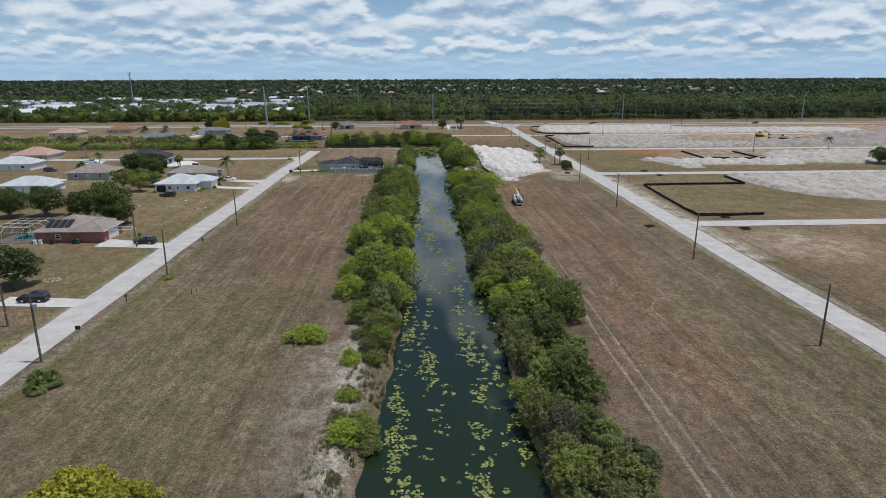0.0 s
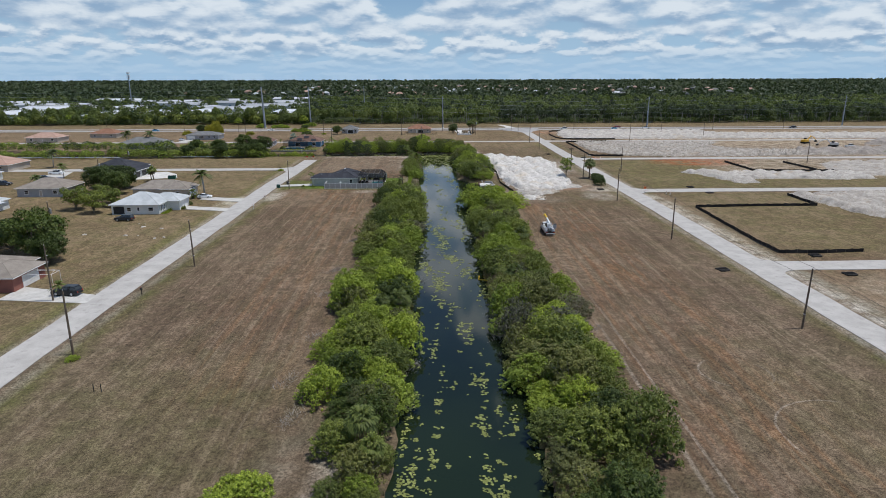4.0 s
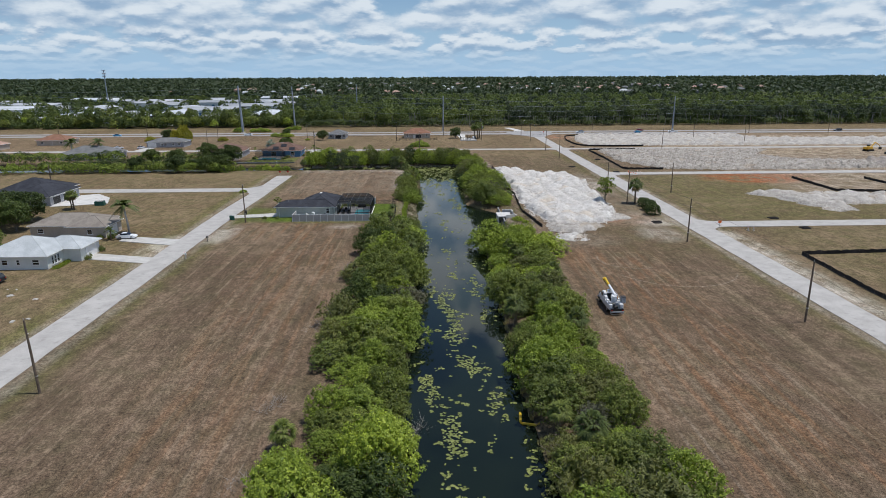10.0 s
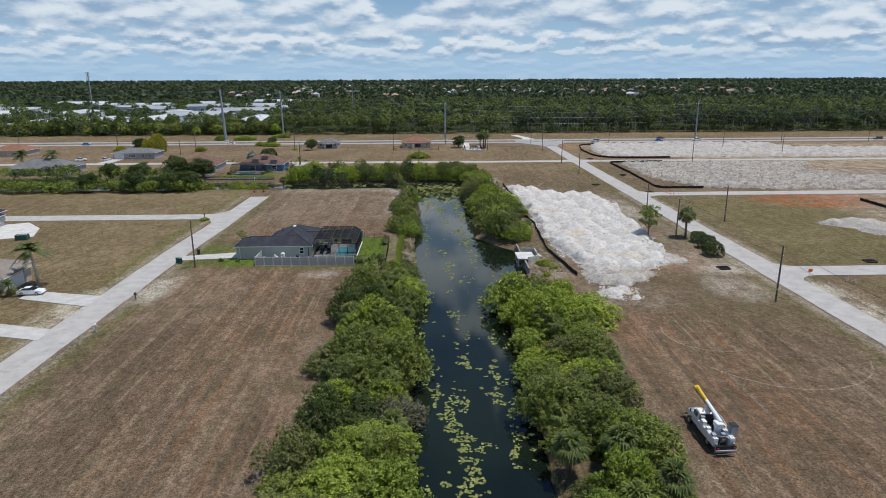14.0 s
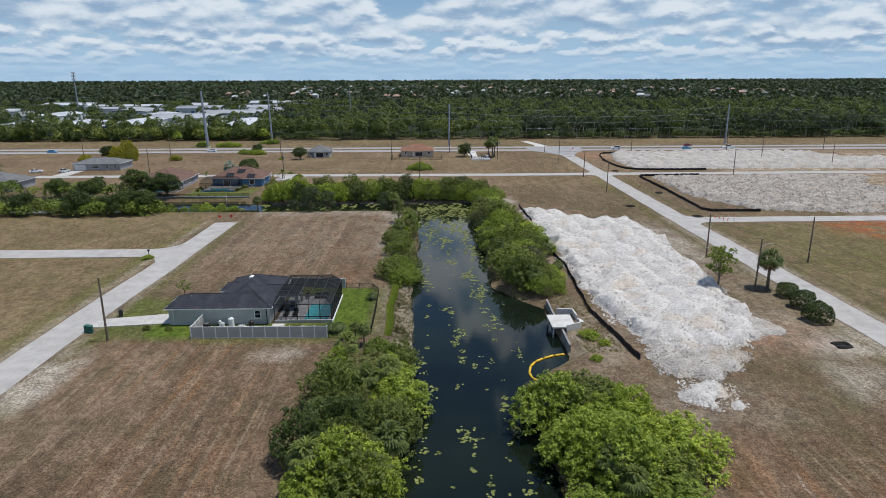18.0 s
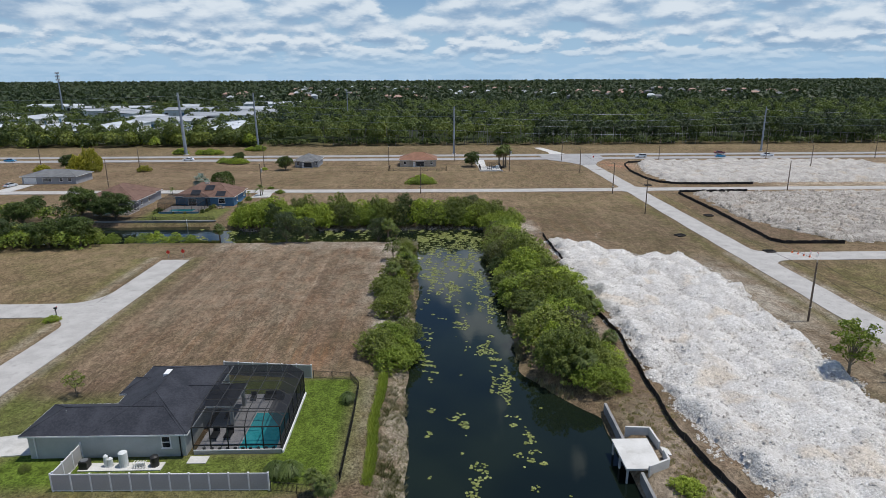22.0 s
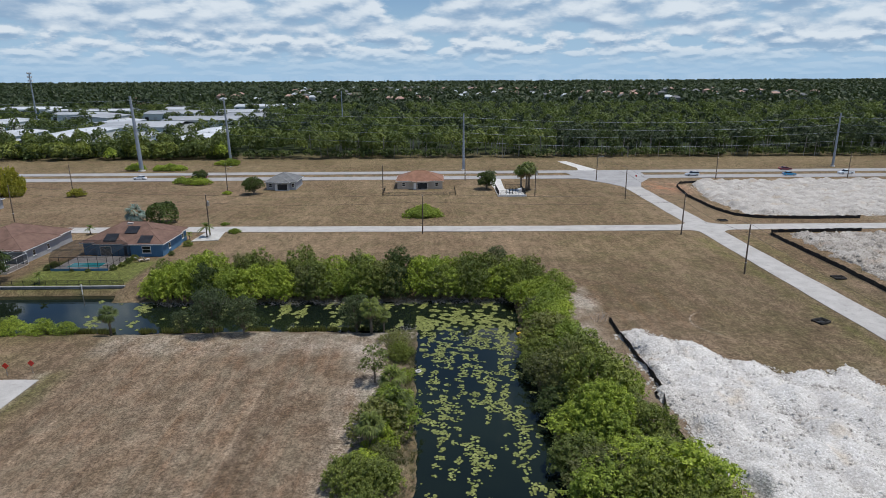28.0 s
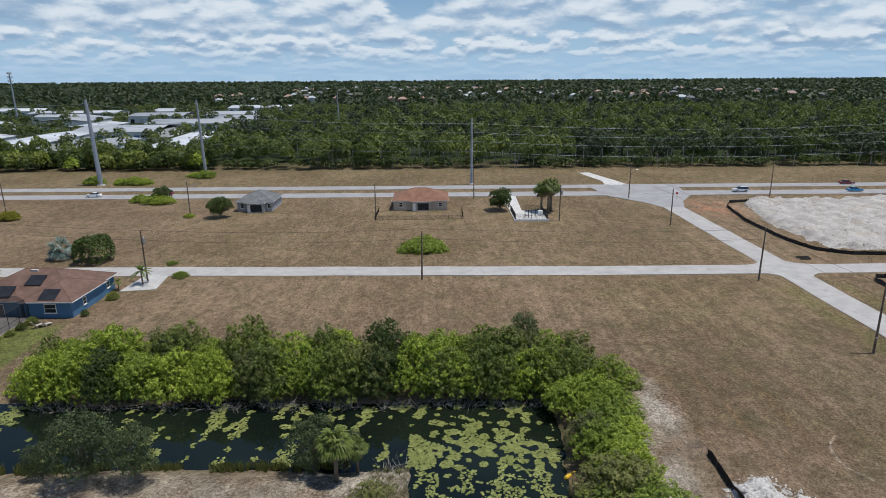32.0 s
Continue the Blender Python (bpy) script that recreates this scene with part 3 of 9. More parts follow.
def build_ground():
    xs, ys = spread(-70.5, 81, 1.5, -4800, 4800), spread(21, 372, 1.5, -600, 4900)
    x, y = np.meshgrid(xs, ys)
    gap = canal_gap(x, y)
    rough_edge = 0.35 * np.sin(x * 0.9 + 2 * np.sin(y * 0.31)) * np.sin(y * 0.7 + 1.3 * np.sin(x * 0.4))
    z = np.clip(WATER_Z + 0.34 * (gap + rough_edge), -2.8, 0.0)
    z = np.where((x < -57) & (y > 355.3) & (y < 420), 0.0, z)
    z = np.where((x > 19.9) & (y > 240.4) & (y < 258.5), np.maximum(z, -0.06), z)
    z = z + np.where(z > -0.05, 0.05 * np.sin(x * 0.13 + 1.1) * np.sin(y * 0.09), 0.0) - 0.05
    rows, cols = x.shape
    me = bpy.data.meshes.new("ground")
    idx = np.arange(rows * cols).reshape(rows, cols)
    face = np.stack([idx[:-1, :-1], idx[:-1, 1:], idx[1:, 1:], idx[1:, :-1]], -1).reshape(-1, 4)
    me.vertices.add(rows * cols)
    me.vertices.foreach_set("co", np.stack([x, y, z], -1).astype(np.float32).ravel())
    me.loops.add(face.size)
    me.loops.foreach_set("vertex_index", face.astype(np.int32).ravel())
    me.polygons.add(len(face))
    me.polygons.foreach_set("loop_start", np.arange(0, face.size, 4, dtype=np.int32))
    me.update(calc_edges=True)
    me.shade_smooth()

    def lay(name, values):
        a = me.attributes.new(name, "FLOAT", "POINT")
        a.data.foreach_set("value", np.clip(values, 0, 1).astype(np.float32).ravel())

    bank = np.clip(1 - gap / 9, 0, 1) * (gap > 0)
    left_verge = np.clip(1 - np.abs(x + 49.6) / 2.8, 0, 1) + np.clip(1 - np.abs(x + 60.6) / 2.6, 0, 1)
    right_verge = np.clip(1 - np.abs(x - 61.4) / 2.4, 0, 1) + np.clip(1 - np.abs(x - 72.4) / 2.8, 0, 1)
    along = (y < 322) * (y > -50)
    lay("mow", soft_box(x, y, -47, -17, -200, 334, 3) + soft_box(x, y, 26, 56, -200, 214, 4) + 0.35 * soft_box(x, y, -47, 60, 355, 460, 6))
    lay("rust", 0.9 * soft_spot(x, y, -17, 272, 9, 5) + 1.0 * soft_box(x, y, 27, 46, 60, 215, 8) + 0.7 * soft_box(x, y, -34, -17, 100, 240, 8) + 0.8 * soft_box(x, y, -50, -24, 228, 246, 6) + 0.5 * soft_box(x, y, -45, -10, 272, 335, 8)
        + 0.5 * soft_spot(x, y, 32, 345, 20, 14))
    lay("green", 0.2 * soft_box(x, y, 40, 62, 210, 340, 10) + 0.12 * soft_box(x, y, 74, 120, 160, 330, 8) + 0.75 * left_verge * along + 0.55 * right_verge * (y < 390) + 0.22 * soft_box(x, y, 80, 300, 160, 232, 6)
        + 0.45 * soft_box(x, y, 75, 300, 240, 312, 6) + 0.10 * soft_box(x, y, -60, 62, 402, 462, 6) + 0.2 * (y > 496) * (y < 535)
        + 0.25 * soft_box(x, y, -400, -58, 100, 335, 8) + 0.15 * soft_box(x, y, 26, 62, 340, 394, 10) + 0.3 * bank + 0.35 * soft_box(x, y, -49, -16, -200, 112, 20) + 0.25 * soft_box(x, y, 40, 62, -200, 112, 20))
    lay("bleached", np.clip((y - 350) / 30, 0, 1) * (y < 534) + 0.9 * soft_box(x, y, -400, -58, 60, 335, 10) + 0.5 * soft_box(x, y, 72, 400, 60, 330, 10))
    lay("thatch", np.clip((215 - y) / 120, 0, 1) * (x > -130) * (x < 76))
    lay("lush", 0.8 * soft_box(x, y, -26, -15, 261, 267, 0.8) + soft_box(x, y, -16, -9.2, 244.5, 266.6, 0.8) + 0.25 * soft_box(x, y, -9.2, -7.2, 245, 266, 0.8) + 0.6 * soft_box(x, y, -50, -34, 244.8, 262, 3.0) + 0.65 * soft_box(x, y, -80, -57.5, 355.5, 372, 1.0)
        + 0.85 * soft_box(x, y, -42, -15, 244.6, 250.5, 0.8) + 0.3 * soft_box(x, y, -34, -15, 242.4, 244.4, 1.2))
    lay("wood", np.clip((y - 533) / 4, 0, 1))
    lay("sand", 0.34 * soft_box(x, y, -5.6, -2.4, 240, 272, 1.2) + 0.16 * soft_box(x, y, -8.8, -7.0, 244, 268, 0.8) + 0.55 * soft_box(x, y, -9.5, -3.5, 282, 291, 2.0) + 0.32 * soft_box(x, y, -48, -6, 327, 335.5, 3) + 0.55 * soft_box(x, y, -11.0, -6, 290, 332, 5) + 0.4 * soft_spot(x, y, -21, 239, 5, 3) + 0.75 * soft_spot(x, y, -49, 232, 4, 11)
        + 0.75 * soft_spot(x, y, -9.6, 66, 3.0, 30) + 0.42 * along * (np.clip(1 - np.abs(np.abs(x - 66.8) - 3.6) / 1.4, 0, 1) + 0.8 * np.clip(1 - np.abs(np.abs(x + 55.0) - 3.6) / 1.5, 0, 1)) + 0.6 * soft_spot(x, y, 24.5, 347, 3, 9) + 0.75 * soft_spot(x, y, 58, 240, 8, 6) + 0.55 * soft_spot(x, y, 56, 296, 6, 26)
        + 0.6 * soft_spot(x, y, -60, 220, 4, 14) + 0.6 * soft_spot(x, y, 20.5, 330, 4, 20) + 0.45 * soft_spot(x, y, 55, 228, 7, 9)
        + 0.6 * soft_box(x, y, 70, 74, 120, 230, 2.5) + 0.45 * soft_box(x, y, -14, -3, 333, 337, 2))
    lay("bare", 0.3 * soft_box(x, y, -46, -8, 284, 337, 10) + 0.85 * soft_spot(x, y, 50, 246, 14, 12) + 0.75 * soft_spot(x, y, 24, 245, 7, 18) + 0.8 * soft_spot(x, y, 24.8, 300, 3.5, 42)
        + 0.9 * soft_spot(x, y, 88, 132, 16, 17) + 0.6 * soft_spot(x, y, -13, 70, 6, 30) + soft_box(x, y, 118, 620, 262, 460, 10)
        + 0.7 * soft_box(x, y, 150, 620, 170, 234, 10) + 0.45 * soft_spot(x, y, 57, 270, 8, 22) + 0.8 * soft_spot(x, y, 80, 452, 12, 9)
        + 0.5 * soft_spot(x, y, 34, 224, 14, 8))
    lay("red", 1.5 * soft_spot(x, y, 118, 307, 22, 15) + 0.45 * soft_spot(x, y, 48, 243, 12, 8) + 0.7 * soft_spot(x, y, 78, 452, 10, 7))
    me.materials.append(GROUND)
    return tagged(new("ground", me), "flat dry brown mown grassland with sandy patches", "ground", kind="structure")


build_ground()

# Water lies in the trench of the sheet: the long canal and the arm that crosses its end.
water_bm = bmesh.new()
for corners in (((-9.5, -590), (21, -590), (21, 351), (-9.5, 351)), ((-900, 334), (-9.5, 334), (-9.5, 357.5), (-900, 357.5))):
    water_bm.faces.new([water_bm.verts.new((cx, cy, WATER_Z)) for cx, cy in corners])
tagged(part("water", water_bm, WATER), "still dark green canal water reflecting the clouds", "water", kind="structure")


# ---- roads ----
def strip(name, line, widths, z, material, label, thick=0.16):
    """A paved strip along a centre line, its edge a low real step above the grass."""
    bm = bmesh.new()
    rows = []
    for i, (cx, cy) in enumerate(line):
        a, b = Vector(line[max(i - 1, 0)]), Vector(line[min(i + 1, len(line) - 1)])
        side = Vector((b.y - a.y, a.x - b.x)).normalized()
        half = (widths[i] if isinstance(widths, (list, tuple)) else widths) / 2
        wob = 0.09 * math.sin(i * 2.1 + cx)
        l, r = Vector((cx, cy)) - side * (half + wob), Vector((cx, cy)) + side * (half - wob)
        rows.append([bm.verts.new((l.x, l.y, z - thick)), bm.verts.new((l.x, l.y, z)), bm.verts.new((cx, cy, z + 0.03)),
                     bm.verts.new((r.x, r.y, z)), bm.verts.new((r.x, r.y, z - thick))])
    for a, b in zip(rows, rows[1:]):
        for k in range(4):
            bm.faces.new((a[k], b[k], b[k + 1], a[k + 1]))
    bmesh.ops.recalc_face_normals(bm, faces=bm.faces)
    return tagged(part(name, bm, material), label, "road", kind="structure")


def stepped(x0, y0, x1, y1, step=5.0):
    n = max(2, int(math.hypot(x1 - x0, y1 - y0) / step) + 1)
    return [(x0 + (x1 - x0) * k / (n - 1), y0 + (y1 - y0) * k / (n - 1)) for k in range(n)]


def throat(name, cx, cy, ux, uy, wide, narrow, z, material):
    """The flared mouth of a side street: from its full width it opens in two curves onto the main road."""
    u, s = Vector((ux, uy)), Vector((-uy, ux))
    outline = []
    for sign in (1, -1):
        arc = []
        for k in range(9):
            a = math.pi / 2 * k / 8
            r = wide - narrow
            off = narrow / 2 + r * (1 - math.sin(a))
            arc.append(Vector((cx, cy)) + u * (r * (1 - math.cos(a))) + s * sign * off)
        outline += arc if sign > 0 else arc[::-1]
    return tagged(part(name, prism([(q.x, q.y) for q in outline], z - 0.15, z), material), "flared mouth of a paved side street", "road", kind="structure")


STREET = "sun-bleached grey asphalt street without kerbs"
strip("road_west", stepped(-55.6, -300, -55.6, 150, 6) + stepped(-55.5, 156, -54.9, 200, 6) + stepped(-54.9, 206, -54.8, 254, 6) + [(-54.5, 265), (-54.0, 278), (-53.7, 290), (-53.5, 305), (-53.3, 319.6)],
      5.7, 0.020, ASPHALT, STREET)
strip("road_east", stepped(66.4, -300, 66.4, 120, 6) + stepped(66.4, 126, 67.0, 200, 6) + stepped(67.0, 206, 66.7, 340, 6) + stepped(66.7, 346, 66.9, 470, 6), 5.8, 0.016, ASPHALT, STREET)
strip("side_street_west", stepped(-430, 292.4, -70, 291.0, 8) + [(-64, 291.0), (-55, 291.0)], 6.2, 0.030, ASPHALT, STREET)
throat("street_mouth_west", -56.6, 291.0, -1, 0, 11.5, 6.2, 0.037, ASPHALT)
strip("side_street_near", stepped(66.5, 152.5, 640, 152.5, 8), 5.9, 0.030, ASPHALT, STREET)
strip("side_street_middle", stepped(66.5, 237.0, 640, 237.2, 8), 5.9, 0.030, ASPHALT, STREET)
strip("side_street_far", stepped(66.5, 318.2, 640, 318.4, 8), 5.8, 0.030, ASPHALT, STREET)
strip("cross_street", stepped(-430, 400.4, -52, 399.2, 8) + stepped(-44, 398.9, 30, 397.5, 6) + stepped(36, 397.5, 64, 397.6, 6) + stepped(70, 397.7, 640, 399, 8), 5.6, 0.030, ASPHALT, STREET)
for mx, my in ((68.9, 152.5), (69.5, 237.0), (69.2, 318.2), (69.2, 397.8)):
    throat("street_mouth_east", mx, my, 1, 0, 10.0, 5.9, 0.037, ASPHALT)
throat("street_mouth_cross", 64.3, 397.7, -1, 0, 9.0, 5.6, 0.037, ASPHALT)
strip("highway_near_lanes", [(q, hwy(q) - 6.6) for q in range(-1500, 1600, 25)], 7.4, 0.030, HIGHWAY, "grey asphalt highway carriageway")
strip("highway_far_lanes", [(q, hwy(q) + 6.6) for q in range(-1500, 1600, 25)], 6.6, 0.030, HIGHWAY, "grey asphalt highway carriageway")
strip("highway_link", [(66.9, 456), (66.5, 464), (66, 474), (65.5, 492)], [6, 12, 26, 30], 0.040, HIGHWAY, "asphalt junction apron of the highway")
strip("field_track", [(61, 494), (60.5, 503), (58, 513), (56, 522)], [8, 5, 4.5, 4], 0.02, CONCRETE, "short pale shell-rock field track")
DRIVE = "pale concrete driveway"
for nm, pts in (("driveway", [(-52.2, 249.2), (-40.3, 250.6), (-40.3, 255.0), (-52.2, 252.4)]),
                ("driveway", [(-57.2, 222.6), (-71, 226.8), (-71, 231.0), (-57.2, 227.6)]),
                ("driveway", [(-57.2, 208.9), (-73, 213.0), (-73, 217.2), (-57.2, 212.9)]),
                ("driveway", [(-57.9, 135.0), (-74, 137.0), (-74, 144.0), (-57.9, 139.0)]),
                ("driveway", [(-57.9, 98.2), (-72, 99.5), (-72, 104.0), (-57.9, 102.2)]),
                ("driveway", [(-56.5, 396.7), (-57, 387.5), (-51, 388.5), (-52, 396.7)]),
                ("driveway", [(-160, 210), (-142.6, 212.4), (-138.5, 231.0), (-141.5, 233.5), (-158, 216)]),
                ("driveway", [(-150, 286), (-146, 268), (-138, 270), (-143, 287.5)]),
                ("driveway", [(-146, 401.2), (-146, 415.5), (-140.5, 415.5), (-140.5, 401.2)])):
    tagged(part(nm, prism(pts, -0.1, 0.045), DRIVEWAY), DRIVE, "driveway", kind="structure")

# ---- plants ----
def blades(rng, c, d, size, lift, droop, spread_n=0.55):
    """Small pointed leaf blades at the places c that face about the directions d."""
    n = len(c)
    nrm = d * 0.75 + rng.normal(size=(n, 3)) * spread_n + np.array([0, 0, lift])
    nrm /= np.linalg.norm(nrm, axis=1, keepdims=True)
    t = np.cross(nrm, rng.normal(size=(n, 3)))
    t /= np.linalg.norm(t, axis=1, keepdims=True)
    b = np.cross(nrm, t)
    s = size * (0.6 + 0.8 * rng.random(n))[:, None]
    t, b = t * s, b * s * 0.75
    return np.stack([c - t * 0.8 - b, c - t * 0.8 + b, c + t * 1.4 - nrm * s * droop], 1)


def dome(rng, n):
    """Directions over a dome, few of them pointing down."""
    d = rng.normal(size=(n, 3))
    d /= np.linalg.norm(d, axis=1, keepdims=True)
    d[:, 2] = np.where(d[:, 2] < -0.35, -d[:, 2], d[:, 2])
    return d


def leaf_cloud(seed, clumps, per, size, squash=0.8, lift=0.35, shell=0.5, droop=0.3, cull=0.74):
    """Leaves on a heap of clumps, none deep inside it. clumps: rows of x, y, z, radius."""
    rng = np.random.default_rng(seed)
    out = []
    flat = np.array([1, 1, squash])
    rows = np.array(clumps, float)
    for k, (cx, cy, cz, r) in enumerate(rows):
        n = max(4, int(per * r * r))
        d = dome(rng, n)
        rad = r * (shell + (1 - shell) * rng.random(n) ** 0.6) * (1 + 0.16 * np.sin(5 * d[:, 0] + seed) * np.cos(4 * d[:, 1]))
        c = np.array([cx, cy, cz]) + d * rad[:, None] * flat
        if cull:
            near = rows[np.hypot(rows[:, 0] - cx, rows[:, 1] - cy) < r + rows[:, 3]]
            deep = np.linalg.norm((c[:, None] - near[None, :, :3]) / flat, axis=2) < cull * near[None, :, 3]
            ok = ~deep.any(1)
            c, d = c[ok], d[ok]
        out.append(blades(rng, c, d, size, lift, droop))
    q = np.concatenate(out)
    q[:, :, 2] = np.maximum(q[:, :, 2], 0.02)
    return q


def tufted(seed, clumps, tufts, each, radius, size, squash=0.85, core=30):
    """Leaves gathered in tufts at the twigs' ends, with dark gaps between them and a sparse core behind."""
    rng = np.random.default_rng(seed)
    out = []
    flat = np.array([1, 1, squash])
    rows = np.array(clumps, float)
    for cx, cy, cz, r in rows:
        near = rows[np.hypot(rows[:, 0] - cx, rows[:, 1] - cy) < r + rows[:, 3]]
        mid = np.array([cx, cy, cz])
        d = dome(rng, max(3, int(tufts * r * r)))
        c = mid + d * (r * (0.78 + 0.36 * rng.random(len(d)) ** 1.5))[:, None] * flat
        ok = ~(np.linalg.norm((c[:, None] - near[None, :, :3]) / flat, axis=2) < 0.76 * near[None, :, 3]).any(1)
        c, d = c[ok], d[ok]
        if len(c):
            tr = radius * (0.6 + 0.8 * rng.random(len(c)))
            o = dome(rng, len(c) * each)
            turn = np.repeat(d, each, 0)
            place_at = np.repeat(c, each, 0) + (o + 0.25 * turn) * (np.repeat(tr, each) * (0.45 + 0.55 * rng.random(len(o))))[:, None]
            out.append(blades(rng, place_at, o * 0.75 + turn * 0.45, size, 0.30, 0.3, 0.42))
        d = dome(rng, max(3, int(core * r * r)))
        out.append(blades(rng, mid + d * (r * 0.62) * flat, d, size * 1.7, 0.2, 0.3))
    q = np.concatenate(out)
    q[:, :, 2] = np.maximum(q[:, :, 2], 0.02)
    return q


def heap(rng, rx, ry, h, n, r_lo, r_hi):
    """Clumps that make one uneven rounded crown standing on the ground."""
    rows = []
    for k in range(n):
        a, d = rng.random() * 6.2832, rng.random() ** 0.55
        r = r_lo + (r_hi - r_lo) * rng.random()
        x, y = math.cos(a) * d * (rx - r * 0.6), math.sin(a) * d * (ry - r * 0.6)
        top = h * (1 - 0.55 * d * d) * (0.75 + 0.35 * rng.random())
        z = top - r
        rows.append((x, y, max(r * 0.45, z), r))
        while d > 0.45 and z > r * 1.3:
            z -= r * 1.15
            x, y = x * 1.04, y * 1.04
            rows.append((x, y, max(r * 0.4, z), r))
    return rows


def stems(rng, rx, ry, h, n, r=0.07):
    bm = bmesh.new()
    for k in range(n):
        a, d = rng.random() * 6.2832, 0.35 + 0.6 * rng.random()
        x, y, z = math.cos(a) * d * rx, math.sin(a) * d * ry, h * (1 - 0.5 * d * d) * 0.85
        add_rod(bm, (x * 0.15, y * 0.15, -0.4), (x * 0.55, y * 0.55, z * 0.55), r, r * 0.7, 4)
        add_rod(bm, (x * 0.55, y * 0.55, z * 0.55), (x, y, z), r * 0.7, r * 0.25, 4)
    return bm


def make_bush(name, seed, rx, ry, h, leaf, label, density=265, size=0.088, twigs=0, category="bush", n=None):
    rng = np.random.default_rng(seed)
    top = empty(name, (0, 0, 0), label, category)
    rows = heap(rng, rx, ry, h, n or int(16 + rx * ry * 3.6), 0.34 + 0.08 * rx, 0.55 + 0.15 * rx)
    tris("crown", tufted(seed, rows, density / 14, 22, 0.26, size * 0.8), leaf, top)
    part("stem", stems(rng, rx * 0.8, ry * 0.8, h * 0.85, 3), BARK, top)
    if twigs:
        part("deadwood", stems(rng, rx * 1.06, ry * 1.06, h * 1.0, twigs, 0.03), TWIG, top, "bare grey dead twigs")
    return top


def make_tree(name, seed, height, crown, leaf, label, trunk=0.14, density=90, size=0.16, clear=0.35, n=26, bark=BARK):
    rng = np.random.default_rng(seed)
    top = empty(name, (0, 0, 0), label, "tree")
    base = height * clear
    rows = []
    limbs = bmesh.new()
    for k in range(n):
        a, d = 6.2832 * (k * 0.382 + 0.1 * rng.random()), (0.2 + 0.8 * rng.random()) ** 0.7
        f = rng.random()
        z = base + (height - base) * (0.15 + 0.75 * f)
        r = crown * (0.26 + 0.16 * rng.random())
        reach = crown * d * (1 - 0.5 * abs(f - 0.4))
        x, y = math.cos(a) * reach, math.sin(a) * reach
        rows.append((x, y, z, r))
        if k % 2 == 0:
            add_rod(limbs, (0, 0, base * (0.7 + 0.5 * f)), (x * 0.85, y * 0.85, z - 0.2 * r), trunk * 0.45, trunk * 0.12, 5)
    tris("crown", leaf_cloud(seed, rows, density, size, 0.75, 0.3, 0.35, cull=0.55), leaf, top)
    bm = tube([(0, 0, -0.3), (0.05, 0.02, base * 0.5), (-0.03, 0.05, base), (0.05, 0, height * 0.75)], [trunk * 1.25, trunk, trunk * 0.85, trunk * 0.3], 8)
    part("trunk", bm, bark, top)
    part("branchwork", limbs, bark, top)
    return top


def make_palm(name, seed, height, fan, label, fronds=30, reach=1.5, trunk=0.2, leaf=LEAF_PALM, bark=BARK, feather=False, skirt=True):
    """A palm: fan leaves on stalks round a head, or long feather leaves that arch over."""
    rng = np.random.default_rng(seed)
    top = empty(name, (0, 0, 0), label, "palm tree")
    lean = (rng.random(2) - 0.5) * 0.12 * height
    head = Vector((lean[0], lean[1], height))
    part("trunk", tube([(0, 0, -0.3), (lean[0] * 0.3, lean[1] * 0.3, height * 0.4), (lean[0] * 0.8, lean[1] * 0.8, height * 0.8), tuple(head)],
                       [trunk * 1.2, trunk, trunk * 0.92, trunk * 0.8], 9), bark, top, smooth=True)

    def crown_of(count, z_lo, z_hi, long):
        blades = []
        for k in range(count):
            a = 6.2832 * (k * 0.381966 + 0.04 * rng.random())
            up = z_lo + (z_hi - z_lo) * rng.random()
            out = Vector((math.cos(a) * math.cos(up), math.sin(a) * math.cos(up), math.sin(up)))
            side = Vector((-math.sin(a), math.cos(a), 0))
            if feather:
                for j in range(16):
                    f = (j + 1) / 16
                    at = head + out * long * f + Vector((0, 0, -0.55 * long * f * f))
                    ahead = (out + Vector((0, 0, -1.1 * f))).normalized()
                    for s in (1, -1):
                        ln = long * 0.24 * math.sin(0.35 + 2.5 * f)
                        d = (side * s * 0.8 + ahead * 0.6 + Vector((0, 0, -0.45))).normalized() * ln
                        wd = ahead * long * 0.034
                        blades.append([at - wd, at + wd, at + d + wd * 0.3, at + d - wd * 0.3])
            else:
                hub = head + out * long * 0.55
                for j in range(9):
                    b = (j - 4) / 4 * 1.25
                    d = (out * math.cos(b) + side * math.sin(b) + Vector((0, 0, -0.25 - 0.2 * abs(b)))).normalized()
                    ln = long * 0.62 * (1 - 0.12 * abs(b))
                    wd = d.cross(Vector((0, 0, 1))).normalized() * long * 0.055
                    mid, end = hub + d * ln * 0.6, hub + d * ln + Vector((0, 0, -0.18 * long))
                    blades.append([hub - wd * 0.4, hub + wd * 0.4, mid + wd, mid - wd])
                    blades.append([mid - wd, mid + wd, end + wd * 0.2, end - wd * 0.2])
                wd = side * 0.025
                blades.append([head - wd, head + wd, hub + wd, hub - wd])
        return np.array([[tuple(q) for q in b] for b in blades])

    quads("frond_head", crown_of(fronds, -0.45, 1.35, fan), leaf, top)
    if skirt:
        quads("dry_skirt", crown_of(int(fronds * 0.4), -1.2, -0.55, fan * 0.8), DRY_FROND, top, "hanging dry brown fronds")
    return top


def place(ob, x, y, z=0.0, turn=0.0, size=1.0, label="", tall=1.0):
    c = copy_thing(ob, pose(x, y, z, 0, 0, turn))
    c.scale = (size, size, size * tall)
    if label:
        c["label"] = label
    return c


def bank_z(x, y):
    return float(np.clip(WATER_Z + 0.34 * canal_gap(np.float64(x), np.float64(y)), -1.25, 0.0)) - 0.06


